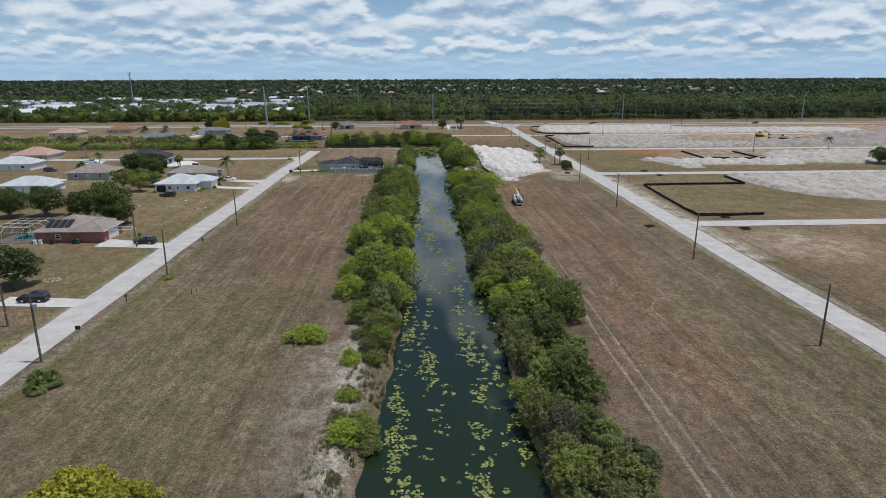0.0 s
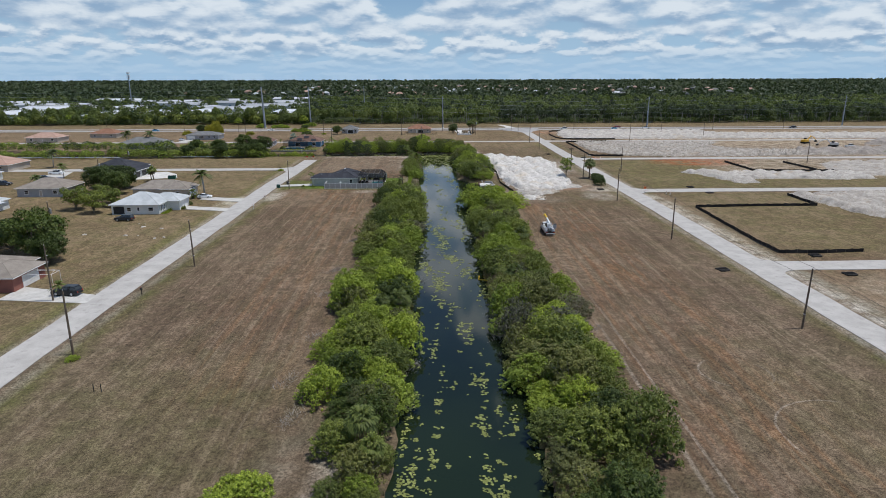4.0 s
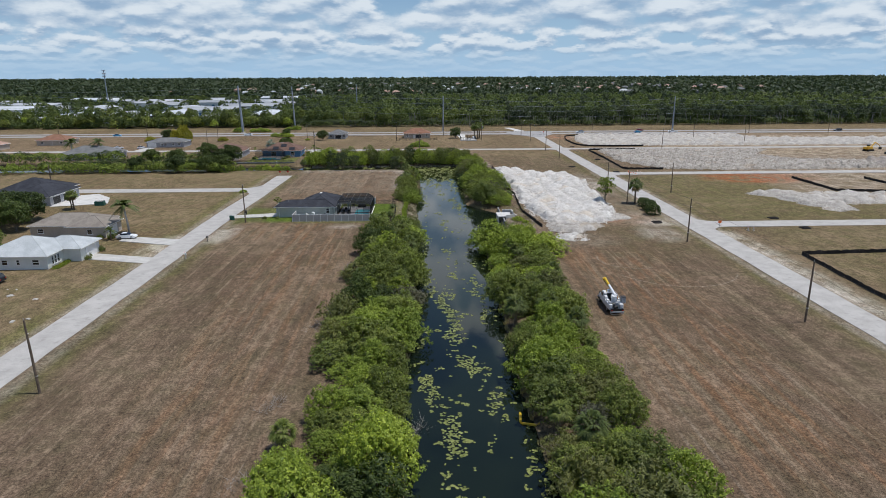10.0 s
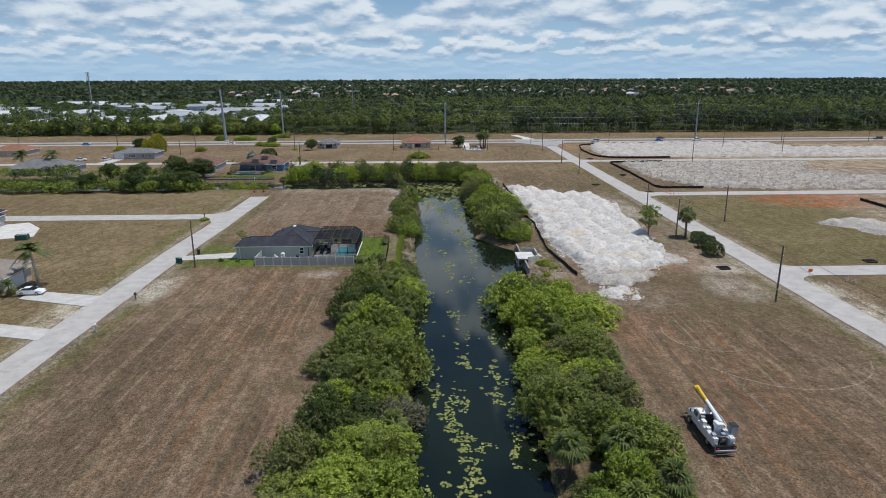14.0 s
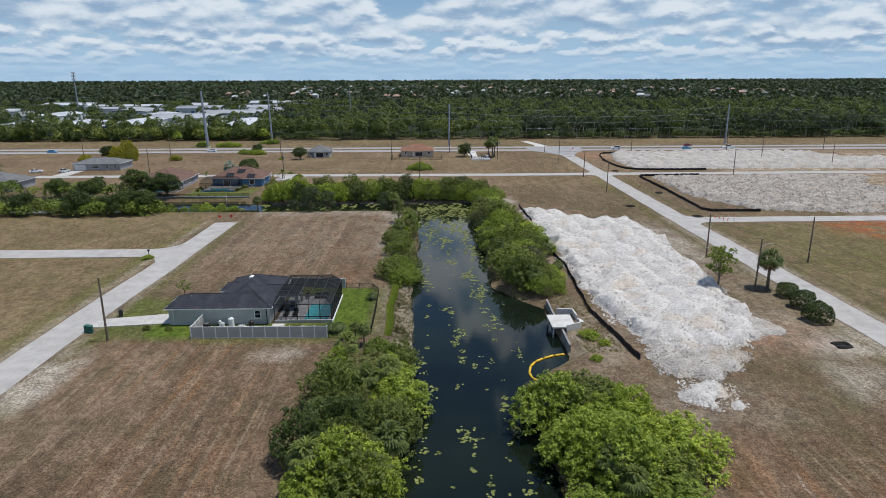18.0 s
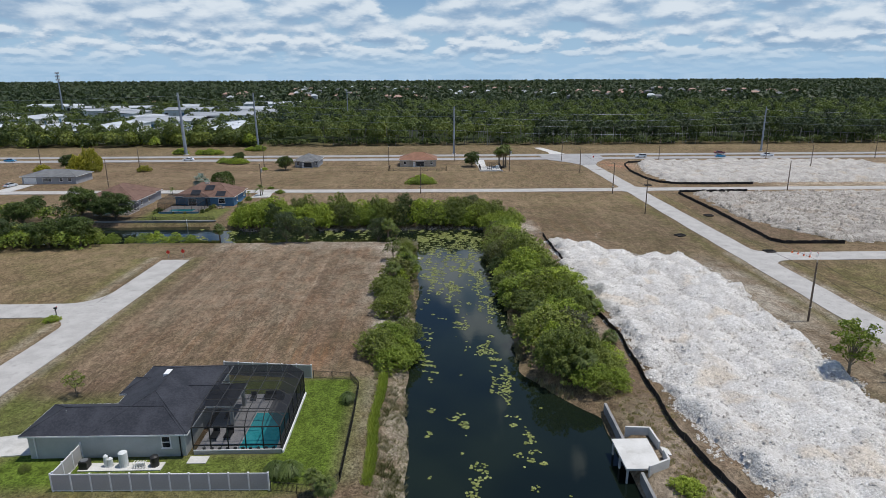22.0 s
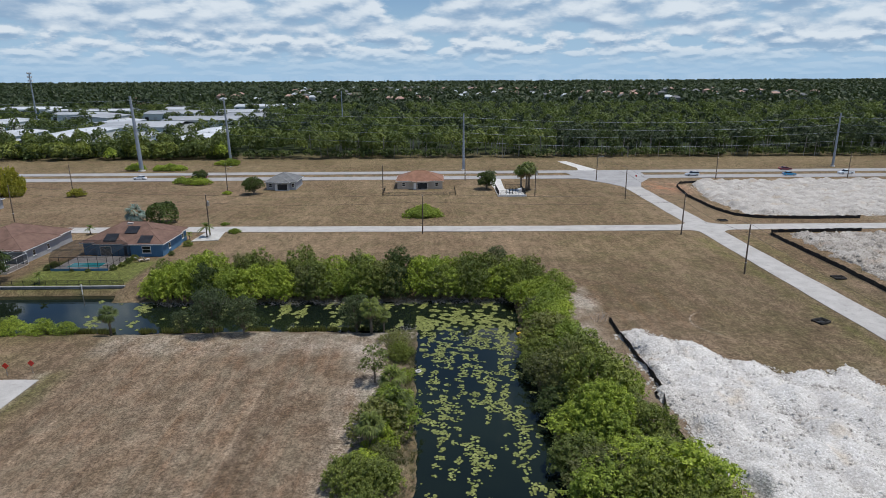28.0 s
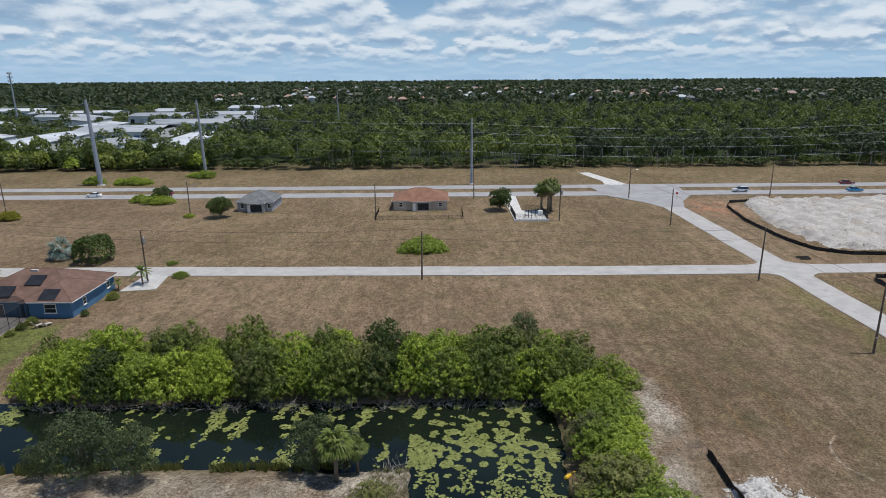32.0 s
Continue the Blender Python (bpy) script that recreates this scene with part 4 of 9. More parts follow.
def forget(ob):
    """Removes a pattern from which copies were taken."""
    for o in (*ob.children_recursive, ob):
        bpy.data.objects.remove(o)


rnd = random.Random(5)
BUSH_GREEN = "dense fresh green mangrove-like bush on the canal bank"
patterns = {
    "fresh": [make_bush("mangrove_bush", 11 + k, 2.9, 2.6, 3.4, LEAF_FRESH, BUSH_GREEN) for k in range(3)],
    "mid": [make_bush("bush", 31 + k, 2.8, 2.8, 3.7, LEAF_MID, "dense mid-green bush on the canal bank", twigs=5) for k in range(3)],
    "dark": [make_bush("broadleaf_bush", 51 + k, 2.7, 2.5, 3.9, LEAF_DARK, "dark green broad-leaved bush on the canal bank") for k in range(2)],
    "olive": [make_bush("thinning_bush", 71 + k, 2.6, 2.6, 3.3, LEAF_OLIVE, "olive-green thinning bush on the canal bank", 190, twigs=14) for k in range(2)],
    "grey": [make_bush("withered_bush", 91, 2.6, 2.5, 3.6, LEAF_GREY, "half-dead grey-brown bush with bare twigs", 65, 0.085, twigs=60)],
    "lime": [make_bush("low_bush", 95, 2.2, 2.0, 1.7, LEAF_LIME, "low yellow-green bush on the canal bank", 250)],
}
sabal = [make_palm("sabal_palm", 5 + k, 2.2 + 0.5 * k, 1.5, "young sabal palm with fan leaves among the bank bushes", 34) for k in range(2)]


def hedge_row(xa, xb, y0, y1, step, mix, palms=0.0, size=(0.8, 1.15), group="canal bank bushes", two=True):
    """Bushes along a bank between a field side and a water side; xa and xb are functions of y."""
    y = y0
    while y < y1:
        lo, hi = sorted((xa(y), xb(y)))
        wide = hi - lo
        # The field side of the growth bulges and recedes.
        push = 1.2 * math.sin(y * 0.31 + lo) + 0.9 * math.sin(y * 0.73 + 2 * lo)
        lo, hi = (lo - push, hi) if abs(xa(y) - lo) < 0.01 else (lo, hi + push)
        wide = hi - lo
        cols = [0.24, 0.52, 0.80] if (two and wide > 11) else [0.31, 0.72] if (two and wide > 5.5) else [0.5]
        for c in cols:
            kind = rnd.choices(list(mix), list(mix.values()))[0]
            s = rnd.uniform(size[0] * 0.72, size[1] * 1.16) * min(1.3, max(0.5, wide / len(cols) / 3.45))
            x, yy = lo + wide * c + rnd.uniform(-0.9, 0.9), y + rnd.uniform(-1.3, 1.3)
            if rnd.random() < palms:
                b = place(rnd.choice(sabal), x, yy, bank_z(x, yy), rnd.uniform(0, 360), rnd.uniform(0.9, 1.25))
            else:
                b = place(rnd.choice(patterns[kind]), x, yy, bank_z(x, yy), rnd.uniform(0, 360), s, tall=rnd.uniform(0.62, 1.3))
            b["group"] = group
        y += step * rnd.uniform(0.85, 1.15)


def between(*rows):
    return lambda y: float(np.interp(y, [r[0] for r in rows], [r[1] for r in rows]))


# The west bank: field edge of the growth, then its water edge.
west_out = between((40, -9), (56, -10), (62, -10.4), (66, -10), (78, -9.5), (90, -10.5), (97, -14.4), (116, -14.6), (124, -13.4), (130, -13.6), (135, -17.4), (144, -16.6), (151, -12.4), (158, -13.4), (164, -17.0), (168, -17.2), (177, -16.8), (182, -12.2), (187, -16.6), (203, -15.2), (212, -13.6), (221, -15.4), (228, -15.0), (236, -13))
west_in = between((40, -5.2), (66, -5.2), (90, -3.6), (120, -1.7), (236, -1.9))
for cx, cy, s, kind in ((-8.4, 57.6, 0.75, "fresh"), (-6.6, 58.6, 0.8, "mid"), (-9.4, 60.6, 0.5, "olive"), (-5.6, 56.6, 0.55, "olive"), (-7.0, 61.4, 0.5, "olive"), (-9.6, 76.5, 0.5, "fresh"), (-7.4, 79.5, 0.6, "olive"),
                        (-6.6, 76.0, 0.5, "mid"), (-5.6, 82.5, 0.6, "mid"), (-6.6, 86.5, 0.55, "olive"), (-8.0, 46.5, 0.4, "olive"), (-8.6, 50.5, 0.35, "olive")):
    place(rnd.choice(patterns[kind]), cx, cy, bank_z(cx, cy), rnd.uniform(0, 360), s)["group"] = "canal bank bushes"
hedge_row(west_out, west_in, 83, 238, 3.6, {"fresh": 6, "mid": 3.5, "dark": 0.7, "olive": 1.2, "grey": 0.25}, 0.07, (0.8, 1.1))
# The east bank.
east_out = between((40, 20.5), (60, 20.8), (75, 20.6), (93, 23.4), (119, 23.6), (127, 24.4), (149, 22.8), (165, 22.6), (180, 23.6), (206, 23.6), (212, 26), (224, 24.5), (233, 20.5))
east_in = between((40, 11.8), (95, 11.4), (120, 10.9), (236, 11.2))
hedge_row(east_out, east_in, 40, 96, 3.6, {"mid": 3, "dark": 2.5, "olive": 4.5, "grey": 0.8}, 0.12, (0.75, 1.1))
hedge_row(east_out, east_in, 98, 136, 3.6, {"fresh": 4, "mid": 3, "olive": 2, "grey": 1.6}, 0.05, (0.9, 1.2))
hedge_row(east_out, east_in, 138, 205, 3.7, {"fresh": 3, "mid": 4, "olive": 3, "grey": 0.6}, 0.2, (0.8, 1.05))
hedge_row(east_out, east_in, 206, 226, 3.6, {"fresh": 6, "mid": 3}, 0.05, (0.95, 1.15))
hedge_row(between((262, 22.0), (278, 24.2), (305, 23.4), (316, 22.6), (325, 19.6), (340, 19.0)), between((262, 18.0), (268, 15.0), (276, 12.9), (300, 11.6), (325, 12.2), (331, 15.5), (342, 14.5)), 264.5, 341, 3.6,
          {"fresh": 6, "mid": 4.5, "dark": 1, "olive": 2, "grey": 0.4}, 0.03, (1.05, 1.3))
for cx, cy, s, kind in ((19.4, 263.6, 0.95, "fresh"), (21.4, 266.0, 1.0, "mid"), (18.2, 266.2, 0.9, "olive"), (22.4, 263.0, 0.75, "fresh"), (20.4, 269.0, 1.1, "mid"), (23.0, 269.4, 0.85, "fresh"), (17.0, 268.6, 0.8, "fresh"), (20.6, 261.6, 0.5, "olive")):
    place(rnd.choice(patterns[kind]), cx, cy, bank_z(cx, cy), rnd.uniform(0, 360), s)["group"] = "canal bank bushes"
# Thinner growth on the west bank past the house.
hedge_row(between((272, -10.2), (300, -9.4), (316, -8)), between((272, -3.6), (316, -3.6)), 289, 311, 3.8, {"fresh": 4, "mid": 3, "dark": 1, "olive": 2}, 0.1, (0.7, 1.0))
hedge_row(between((300, -7.6), (334, -6.6)), between((300, -3.8), (334, -3.8)), 301, 330, 2.7, {"fresh": 2, "mid": 3, "olive": 2, "lime": 2}, 0.2, (0.65, 1.0), two=False)
# The north bank of the crossing arm, where the growth stands thickest.
for cx in np.arange(-50, 19, 2.9):
    for cy, s in ((351.9, 1.3), (356.2, 1.4)):
        kind = rnd.choices(["fresh", "mid", "dark", "olive"], [6, 4.5, 0.7, 1])[0]
        b = place(rnd.choice(patterns[kind]), cx + rnd.uniform(-0.9, 0.9), cy + rnd.uniform(-0.7, 0.7), -0.55, rnd.uniform(0, 360), s * rnd.uniform(0.85, 1.15), tall=rnd.uniform(1.1, 1.4))
        b["group"], b["label"] = "north bank bushes", "tall dense green bush overhanging the north bank"
for cx, cy in ((15.0, 347), (17.5, 341.5), (16.2, 337.6), (17.5, 333.8), (17.5, 348), (19, 345), (21, 352), (15, 352)):
    place(rnd.choice(patterns["fresh"]), cx, cy, -0.4, rnd.uniform(0, 360), 1.15)["group"] = "north bank bushes"
for cx, cy, s in ((-103, 339, 1.2), (-99, 337.5, 1.0), (-91.7, 337.0, 1.15), (-86, 335.4, 0.95), (-109, 338, 1.0), (-116, 337.5, 1.2)):
    place(rnd.choice(patterns["mid" if cx < -95 else "fresh"]), cx, cy, -0.5, rnd.uniform(0, 360), s)["group"] = "bushes along the crossing canal"
for cx, s in ((-82, 1.15), (-78.5, 0.95), (-74, 0.7), (-70, 0.5), (-67, 0.7), (-63.5, 0.8), (-59.5, 0.7), (-56, 0.6)):
    place(rnd.choice(patterns["fresh"]), cx, 335.4, -0.5, rnd.uniform(0, 360), s)["group"] = "bushes along the crossing canal"
for cx, cy, s, kind in ((-5.6, 269.8, 1.0, "fresh"), (-7.4, 273.0, 1.15, "mid"), (-4.4, 273.2, 1.1, "fresh"), (-6.0, 276.6, 1.15, "fresh"), (-4.0, 279.4, 1.0, "mid")):
    place(rnd.choice(patterns[kind]), cx, cy, bank_z(cx, cy) - 0.2, rnd.uniform(0, 360), s)["group"] = "west bank bushes"
# Single shrubs of the fields and verges.
low = make_bush("shrub", 201, 3.4, 2.8, 2.3, LEAF_FRESH, "round fresh green shrub standing in dry grass", 330, 0.11)
for x, y, s in ((-17.0, 83.6, 0.95), (-103.3, 196, 0.9), (-9.5, 75.5, 0.45), (-8.8, 66, 0.5), (-86, 468.5, 1.3), (-83, 467, 1.1), (-91, 470, 1.0),
                (-48.2, 113.0, 0.3), (23.3, 243.5, 0.5), (25, 241, 0.32), (-59.5, 286.5, 0.4), (22.6, 236, 0.3),
                (-54.3, 404, 0.35), (-49.5, 395.8, 0.5), (-68, 448, 0.5), (-118, 451, 0.6), (-109, 502.5, 1.25), (-122.5, 503, 1.3), (-105, 502, 1.0), (-88, 517, 1.3), (-93, 518, 0.9), (-113, 503, 1.0)):
    place(low, x, y, bank_z(x, y), rnd.uniform(0, 360), s)
for x, y, s, a in ((-4.6, 413.5, 1.5, 30), (-3.0, 413.8, 1.55, 150)):
    place(low, x, y, -0.75, a, s, "broad fresh green shrub standing in dry grass")
forget(low)
hedge_ball = empty("round_shrub", (0, 0, 0), "round dense dark green shrub on dry grass", "bush")
ball_rows = [(0, 0, 1.3, 1.75), (0.5, 0.3, 1.9, 1.2), (-0.6, -0.2, 1.7, 1.25), (0.1, -0.7, 1.5, 1.2)]
tris("crown", leaf_cloud(205, ball_rows, 620, 0.10, 0.95, 0.35, 0.9, cull=0.8), LEAF_DARK, hedge_ball)
part("stem", stems(np.random.default_rng(206), 1.2, 1.2, 1.6, 3), BARK, hedge_ball)
for x, y, s in ((-71.2, 406.5, 2.2), (60.4, 248.4, 1.2), (61.4, 254.5, 1.1), (61.8, 259.6, 0.95)):
    place(hedge_ball, x, y, -0.5 * s, rnd.uniform(0, 360), s)["group"] = "round dark shrubs"
forget(hedge_ball)
gold = make_bush("yellow_shrub", 207, 3.0, 2.6, 2.6, LEAF_YELLOW, "yellow-green flowering shrub in dry grass", 210, 0.115)
for x, y, s, t in ((-36, 45.5, 0.75, 1.0), (-141.0, 446, 1.5, 1.9), (-138, 449, 1.5, 2.5), (-135.5, 446, 1.0, 1.5), (-115.5, 446, 1.0, 1.0), (-156, 446, 1.1, 1.1)):
    place(gold, x, y, 0, rnd.uniform(0, 360), s, tall=t)
forget(gold)
lime2 = make_bush("shrub", 208, 3.0, 2.6, 2.7, LEAF_YELLOW, "bright yellow-green shrub in the field", 240, 0.115)
for x, y, s in ((-31.0, 46.8, 1.45), (-26.0, 45.6, 1.2)):
    place(lime2, x, y, 0, rnd.uniform(0, 360), s)
forget(lime2)

# Single trees.
oak = make_tree("tree", 301, 7.5, 4.4, LEAF_DARK, "broad dark green shade tree in a yard", 0.28, 100, 0.18, 0.14, 52)
for x, y, s in ((-83, 163, 1.3), (-90, 166.5, 1.0), (-78.5, 159.5, 0.8), (-103.8, 248.5, 1.0), (-108.5, 241.5, 1.1), (-101.0, 238.0, 0.95), (-112, 250.5, 0.95), (-103, 170, 1.05), (-112.6, 169.5, 1.0), (-74.5, 109.5, 0.95), (-112.5, 331.5, 0.78), (-97.5, 330.5, 0.85), (-86.0, 331.0, 0.8), (-79.5, 332.0, 0.85), (-90.5, 332.5, 0.6), (-126, 332, 0.55),
                (-84.0, 357.8, 0.95), (-89.5, 360.6, 0.7), (-95.4, 362.6, 1.0), (-111, 367.5, 0.62), (198, 258, 0.9), (-59.2, 447.6, 0.72), (-148, 452, 0.8), (17, 454.3, 0.78),
                (-84.5, 478.5 - 8.5, 0.6), (-105, 352, 0.8), (-118, 357, 0.75)):
    place(oak, x, y, 0, rnd.uniform(0, 360), s)
forget(oak)
yard = make_tree("tree", 303, 6.0, 3.4, LEAF_MID, "rounded green tree in a yard", 0.2, 100, 0.17, 0.14, 36)
for x, y, s in ((-94.0, 208.2, 1.0), (-93.2, 217.2, 0.85), (-101.5, 213.0, 1.1), (-98.0, 221.0, 0.95), (-96, 172, 0.7)):
    place(yard, x, y, 0, rnd.uniform(0, 360), s)
forget(yard)
slim = make_tree("young_tree", 305, 5.6, 1.9, LEAF_MID, "slender young tree with an open crown", 0.11, 130, 0.12, 0.36, 22)
for x, y, s, t in ((-8.0, 318.0, 1.0, 0.85), (-42.6, 262.6, 0.62, 0.9)):
    place(slim, x, y, bank_z(x, y), rnd.uniform(0, 360), s, tall=t)
forget(slim)
shaggy = make_tree("bank_tree", 309, 5.4, 3.0, LEAF_SHAGGY, "grey-green fine-leaved tree on the canal bank", 0.14, 150, 0.10, 0.12, 60)
for x, y, s in ((-33.5, 333.9, 1.15), (-28.8, 333.8, 0.92), (-12.4, 336, 0.95), (-9.5, 337.0, 0.7), (11.4, 361.8, 0.85), (-38.5, 335.2, 0.6)):
    place(shaggy, x, y, bank_z(x, y), rnd.uniform(0, 360), s * 0.82, tall=1.35)
forget(shaggy)
thin = make_tree("young_tree", 307, 6.4, 2.2, LEAF_LIME, "thin yellow-green tree with sparse leaves", 0.16, 150, 0.13, 0.3, 24, BARK)
place(thin, 52.0, 264.4, 0, 40, 1.2)
forget(thin)
silver = make_palm("silver_palm", 21, 1.8, 2.2, "silvery blue fan palm", 30, leaf=LEAF_SILVER, skirt=False)
place(silver, -79.4, 408.6, 0, 20, 1.25)
forget(silver)
for x, y, z in ((-47.4, 70.0, 1.0), (-46.2, 70.8, 0.9), (-47.0, 69.0, 0.8)):
    place(sabal[0], x, y, -1.15, 140 * z, z, "low sabal palm clump at the roadside")
cabbage = make_palm("cabbage_palm", 23, 4.2, 1.7, "cabbage palm with a full fan-leaved head", 40)
for x, y, s in ((60.6, 263.6, 1.3), (-100.3, 262.6, 1.0), (-101.6, 263.8, 0.85), (-48.9, 334.6, 0.85), (-10.0, 334.0, 1.0), (-8.3, 336.4, 0.7), (-83.6, 338.6, 0.8), (-66, 337, 0.5), (-8.2, 236.5, 0.5), (-6.5, 90.0, 1.0), (-5.2, 87.6, 0.8), (21.6, 76.5, 0.9), (-4.4, 128.5, 0.9), (-7.0, 126.6, 0.75), (21.0, 187.7, 0.95), (23.6, 181.4, 0.7), (19.6, 169.8, 0.9), (22.4, 166.0, 0.6), (-12.8, 198.5, 0.7), (-5.0, 190.0, 0.8), (16.5, 208.5, 0.8), (-9.4, 241.6, 0.6), (-10.8, 243.4, 0.5), (23.8, 286.5, 1.35), (25.2, 275.5, 0.7)):
    # Those in the open by the silt fence are still young and trunkless.
    place(cabbage, x, y, bank_z(x, y) - (2.6 * s if 19 < x < 26 else 0.0), rnd.uniform(0, 360), s)
for x, y, s in ((28.2, 451.5, 1.5), (29.9, 450.2, 1.7), (31.0, 452.6, 1.65)):
    place(cabbage, x, y, 0, rnd.uniform(0, 360), s)["group"] = "palms by the pump station"
forget(cabbage)
royal = make_palm("feather_palm", 25, 6.6, 3.6, "tall feather palm with a smooth pale trunk", 24, trunk=0.22, bark=PALE_BARK, feather=True, skirt=False, leaf=LEAF_FEATHER)
for x, y, s in ((-71.9, 234.2, 1.05), (-158, 300, 0.95), (-138, 272, 0.7), (-131, 243, 0.7), (-150, 376, 1.1), (-163, 378, 1.1), (208, 308, 0.85)):
    place(royal, x, y, 0, rnd.uniform(0, 360), s)
forget(royal)
yard_palm = make_palm("feather_palm", 27, 2.2, 1.9, "short arching feather palm", 13, trunk=0.12, feather=True, skirt=False)
for x, y, s in ((-73.5, 228.4, 1.0), (-94, 146, 1.1), (-64.5, 139.2, 0.9), (-54.6, 391.5, 1.2), (-73.6, 357.8, 0.75), (-84, 395, 0.8), (-100.5, 391, 0.8), (-97, 150, 0.9), (-57.5, 388.5, 0.7)):
    place(yard_palm, x, y, 0, rnd.uniform(0, 360), s)
forget(yard_palm)

for k in range(7):
    place(patterns["lime"][0], -73.6 + 0.12 * math.sin(k), 206.2 + 0.95 * k, -0.05, 61 * k, 0.36, "low clipped green shrub along a house wall")["group"] = "clipped shrubs by the house"
for x, y, sz in ((-71.6, 214.4, 0.3), (-70.6, 212.6, 0.26), (-71.2, 218.9, 0.34), (-76.4, 229.2, 0.3), (-73.9, 229.6, 0.34), (-39.6, 247.9, 0.2), (-43.0, 248.2, 0.22)):
    place(patterns["mid"][0], x, y, -0.05, 90 * x, sz, "small dark green shrub in a yard")

def dead_brush(x0, x1, y0, y1, seed, count, high, label):
    """A grey tangle of dead twigs and hanging roots along a line."""
    rng = np.random.default_rng(seed)
    f = rng.random(count)
    root = np.stack([x0 + (x1 - x0) * f, y0 + (y1 - y0) * f, np.zeros(count)], -1) + np.c_[rng.normal(size=(count, 2)) * 0.5, np.full(count, -0.1)]
    tip = root + np.c_[rng.normal(size=(count, 2)) * high * 0.7, high * (0.25 + 0.9 * rng.random(count))]
    side = rng.normal(size=(count, 3))
    side = side / np.linalg.norm(side, axis=1, keepdims=True) * 0.03
    ground_z = bank_z((x0 + x1) / 2, (y0 + y1) / 2)
    top = empty("dead_brush", ((x0 + x1) / 2, (y0 + y1) / 2, ground_z), label, "dead brush", "dead brush on the banks")
    off = np.array([(x0 + x1) / 2, (y0 + y1) / 2, 0])
    tagged(tris("tangle", np.stack([root - off - side, root - off + side, tip - off], 1), TWIG, top), "bare grey twigs", kind="stuff")


for k, cx in enumerate((-46, -40, -33, -26, -19, -12, -5, 1.5, 7.5, 13)):
    dead_brush(cx - 2.6, cx + 2.6, 349.6, 349.3, 700 + k, 200, 1.3, "grey tangle of bare twigs overhanging the canal water")
for k, (cx, cy) in enumerate(((-15.2, 97), (-17.6, 106), (-16.6, 119.5), (-17.8, 138), (-18.3, 152), (-17.2, 175), (-15.6, 205), (24.8, 112), (25.6, 121), (24.0, 158), (23.8, 196), (10.8, 122), (10.9, 131), (-1.8, 112), (-1.7, 148), (25.3, 338), (-12.2, 60), (-11.0, 74), (-5.4, 336.6))):
    dead_brush(cx - 0.7, cx + 0.7, cy - 1.6, cy + 1.6, 730 + k, 120, 0.9, "heap of dry grey cut branches at the field's edge")
for k, (cx, cy) in enumerate(((-14.6, 57.5), (-13.4, 53.5), (-14.9, 61.5), (-12.6, 66.0), (-13.4, 49.0))):
    dead_brush(cx - 1.2, cx + 1.2, cy - 2.2, cy + 2.2, 770 + k, 260, 0.8, "patch of dry grey weeds on the bank")

def weeds(label, spots, seed, high, wide, material, lean=0.35):
    """Tall grass and weeds as thin blades that rise from tussocks: one uncounted belt. spots: rows of x, y, z."""
    rng = np.random.default_rng(seed)
    c = np.repeat(np.asarray(spots, float), 26, 0)
    n = len(c)
    a = rng.random(n) * 6.2832
    off = 0.22 * np.sqrt(rng.random(n))
    foot = c + np.stack([np.cos(a) * off, np.sin(a) * off, np.full(n, -0.03)], -1)
    h = high * (0.45 + 0.75 * rng.random(n))
    tip = foot + np.stack([np.cos(a) * h * lean * rng.random(n), np.sin(a) * h * lean * rng.random(n), h], -1)
    b = rng.random(n) * 6.2832
    side = np.stack([np.cos(b), np.sin(b), np.zeros(n)], -1) * wide
    tagged(tris("bank_weeds", np.stack([foot - side, foot + side, tip], 1), material), label, "weeds", kind="stuff")


def belt(seed, count, y0, y1, near, far, left=True, wave=0.0):
    """Places along a bank between two distances from the water's edge; wave leaves gaps."""
    rng = np.random.default_rng(seed)
    y = y0 + (y1 - y0) * rng.random(count)
    d = near + (far - near) * rng.random(count)
    ok = np.sin(y * 0.55 + seed) + 0.8 * np.sin(y * 1.7 + 2 * seed) > wave
    y, d = y[ok], d[ok]
    x = canal_left(y) - d if left else canal_right(y) + d
    return [(q, r, bank_z(q, r)) for q, r in zip(x, y)]


LEAF_REED = foliage("leaf_reed", (0.20, 0.26, 0.05), (0.46, 0.50, 0.14), glow=0.35)
DRY_WEED = foliage("dry_weed", (0.29, 0.245, 0.16), (0.54, 0.47, 0.34), 0.8, 0.35)
weeds("dry tan weeds on the canal bank", belt(1, 420, 40, 100, 0.2, 5.5, wave=-0.6), 801, 0.65, 0.035, DRY_WEED)
weeds("green weeds on the canal bank", belt(2, 170, 40, 100, 0.3, 5.0, wave=0.3), 802, 0.7, 0.045, LEAF_OLIVE)
weeds("dry tan weeds on the canal bank", belt(3, 1900, 240, 337, 0.2, 4.2, wave=-1.5), 803, 0.34, 0.035, DRY_WEED, 1.2)
weeds("green weeds on the canal bank", belt(4, 420, 240, 337, 0.4, 3.4, wave=0.5), 804, 0.5, 0.05, LEAF_OLIVE, 0.9)
weeds("dry tan weeds on the canal bank", belt(5, 420, 100, 240, -0.1, 1.0, wave=-0.2), 805, 0.8, 0.035, DRY_WEED)
weeds("dry tan weeds on the canal bank", belt(6, 420, 40, 232, -0.1, 0.9, False, -0.2), 806, 0.8, 0.035, DRY_WEED)
weeds("dry tan weeds on the canal bank", belt(7, 260, 262, 335, -0.1, 0.9, False, -0.2), 807, 0.8, 0.035, DRY_WEED)
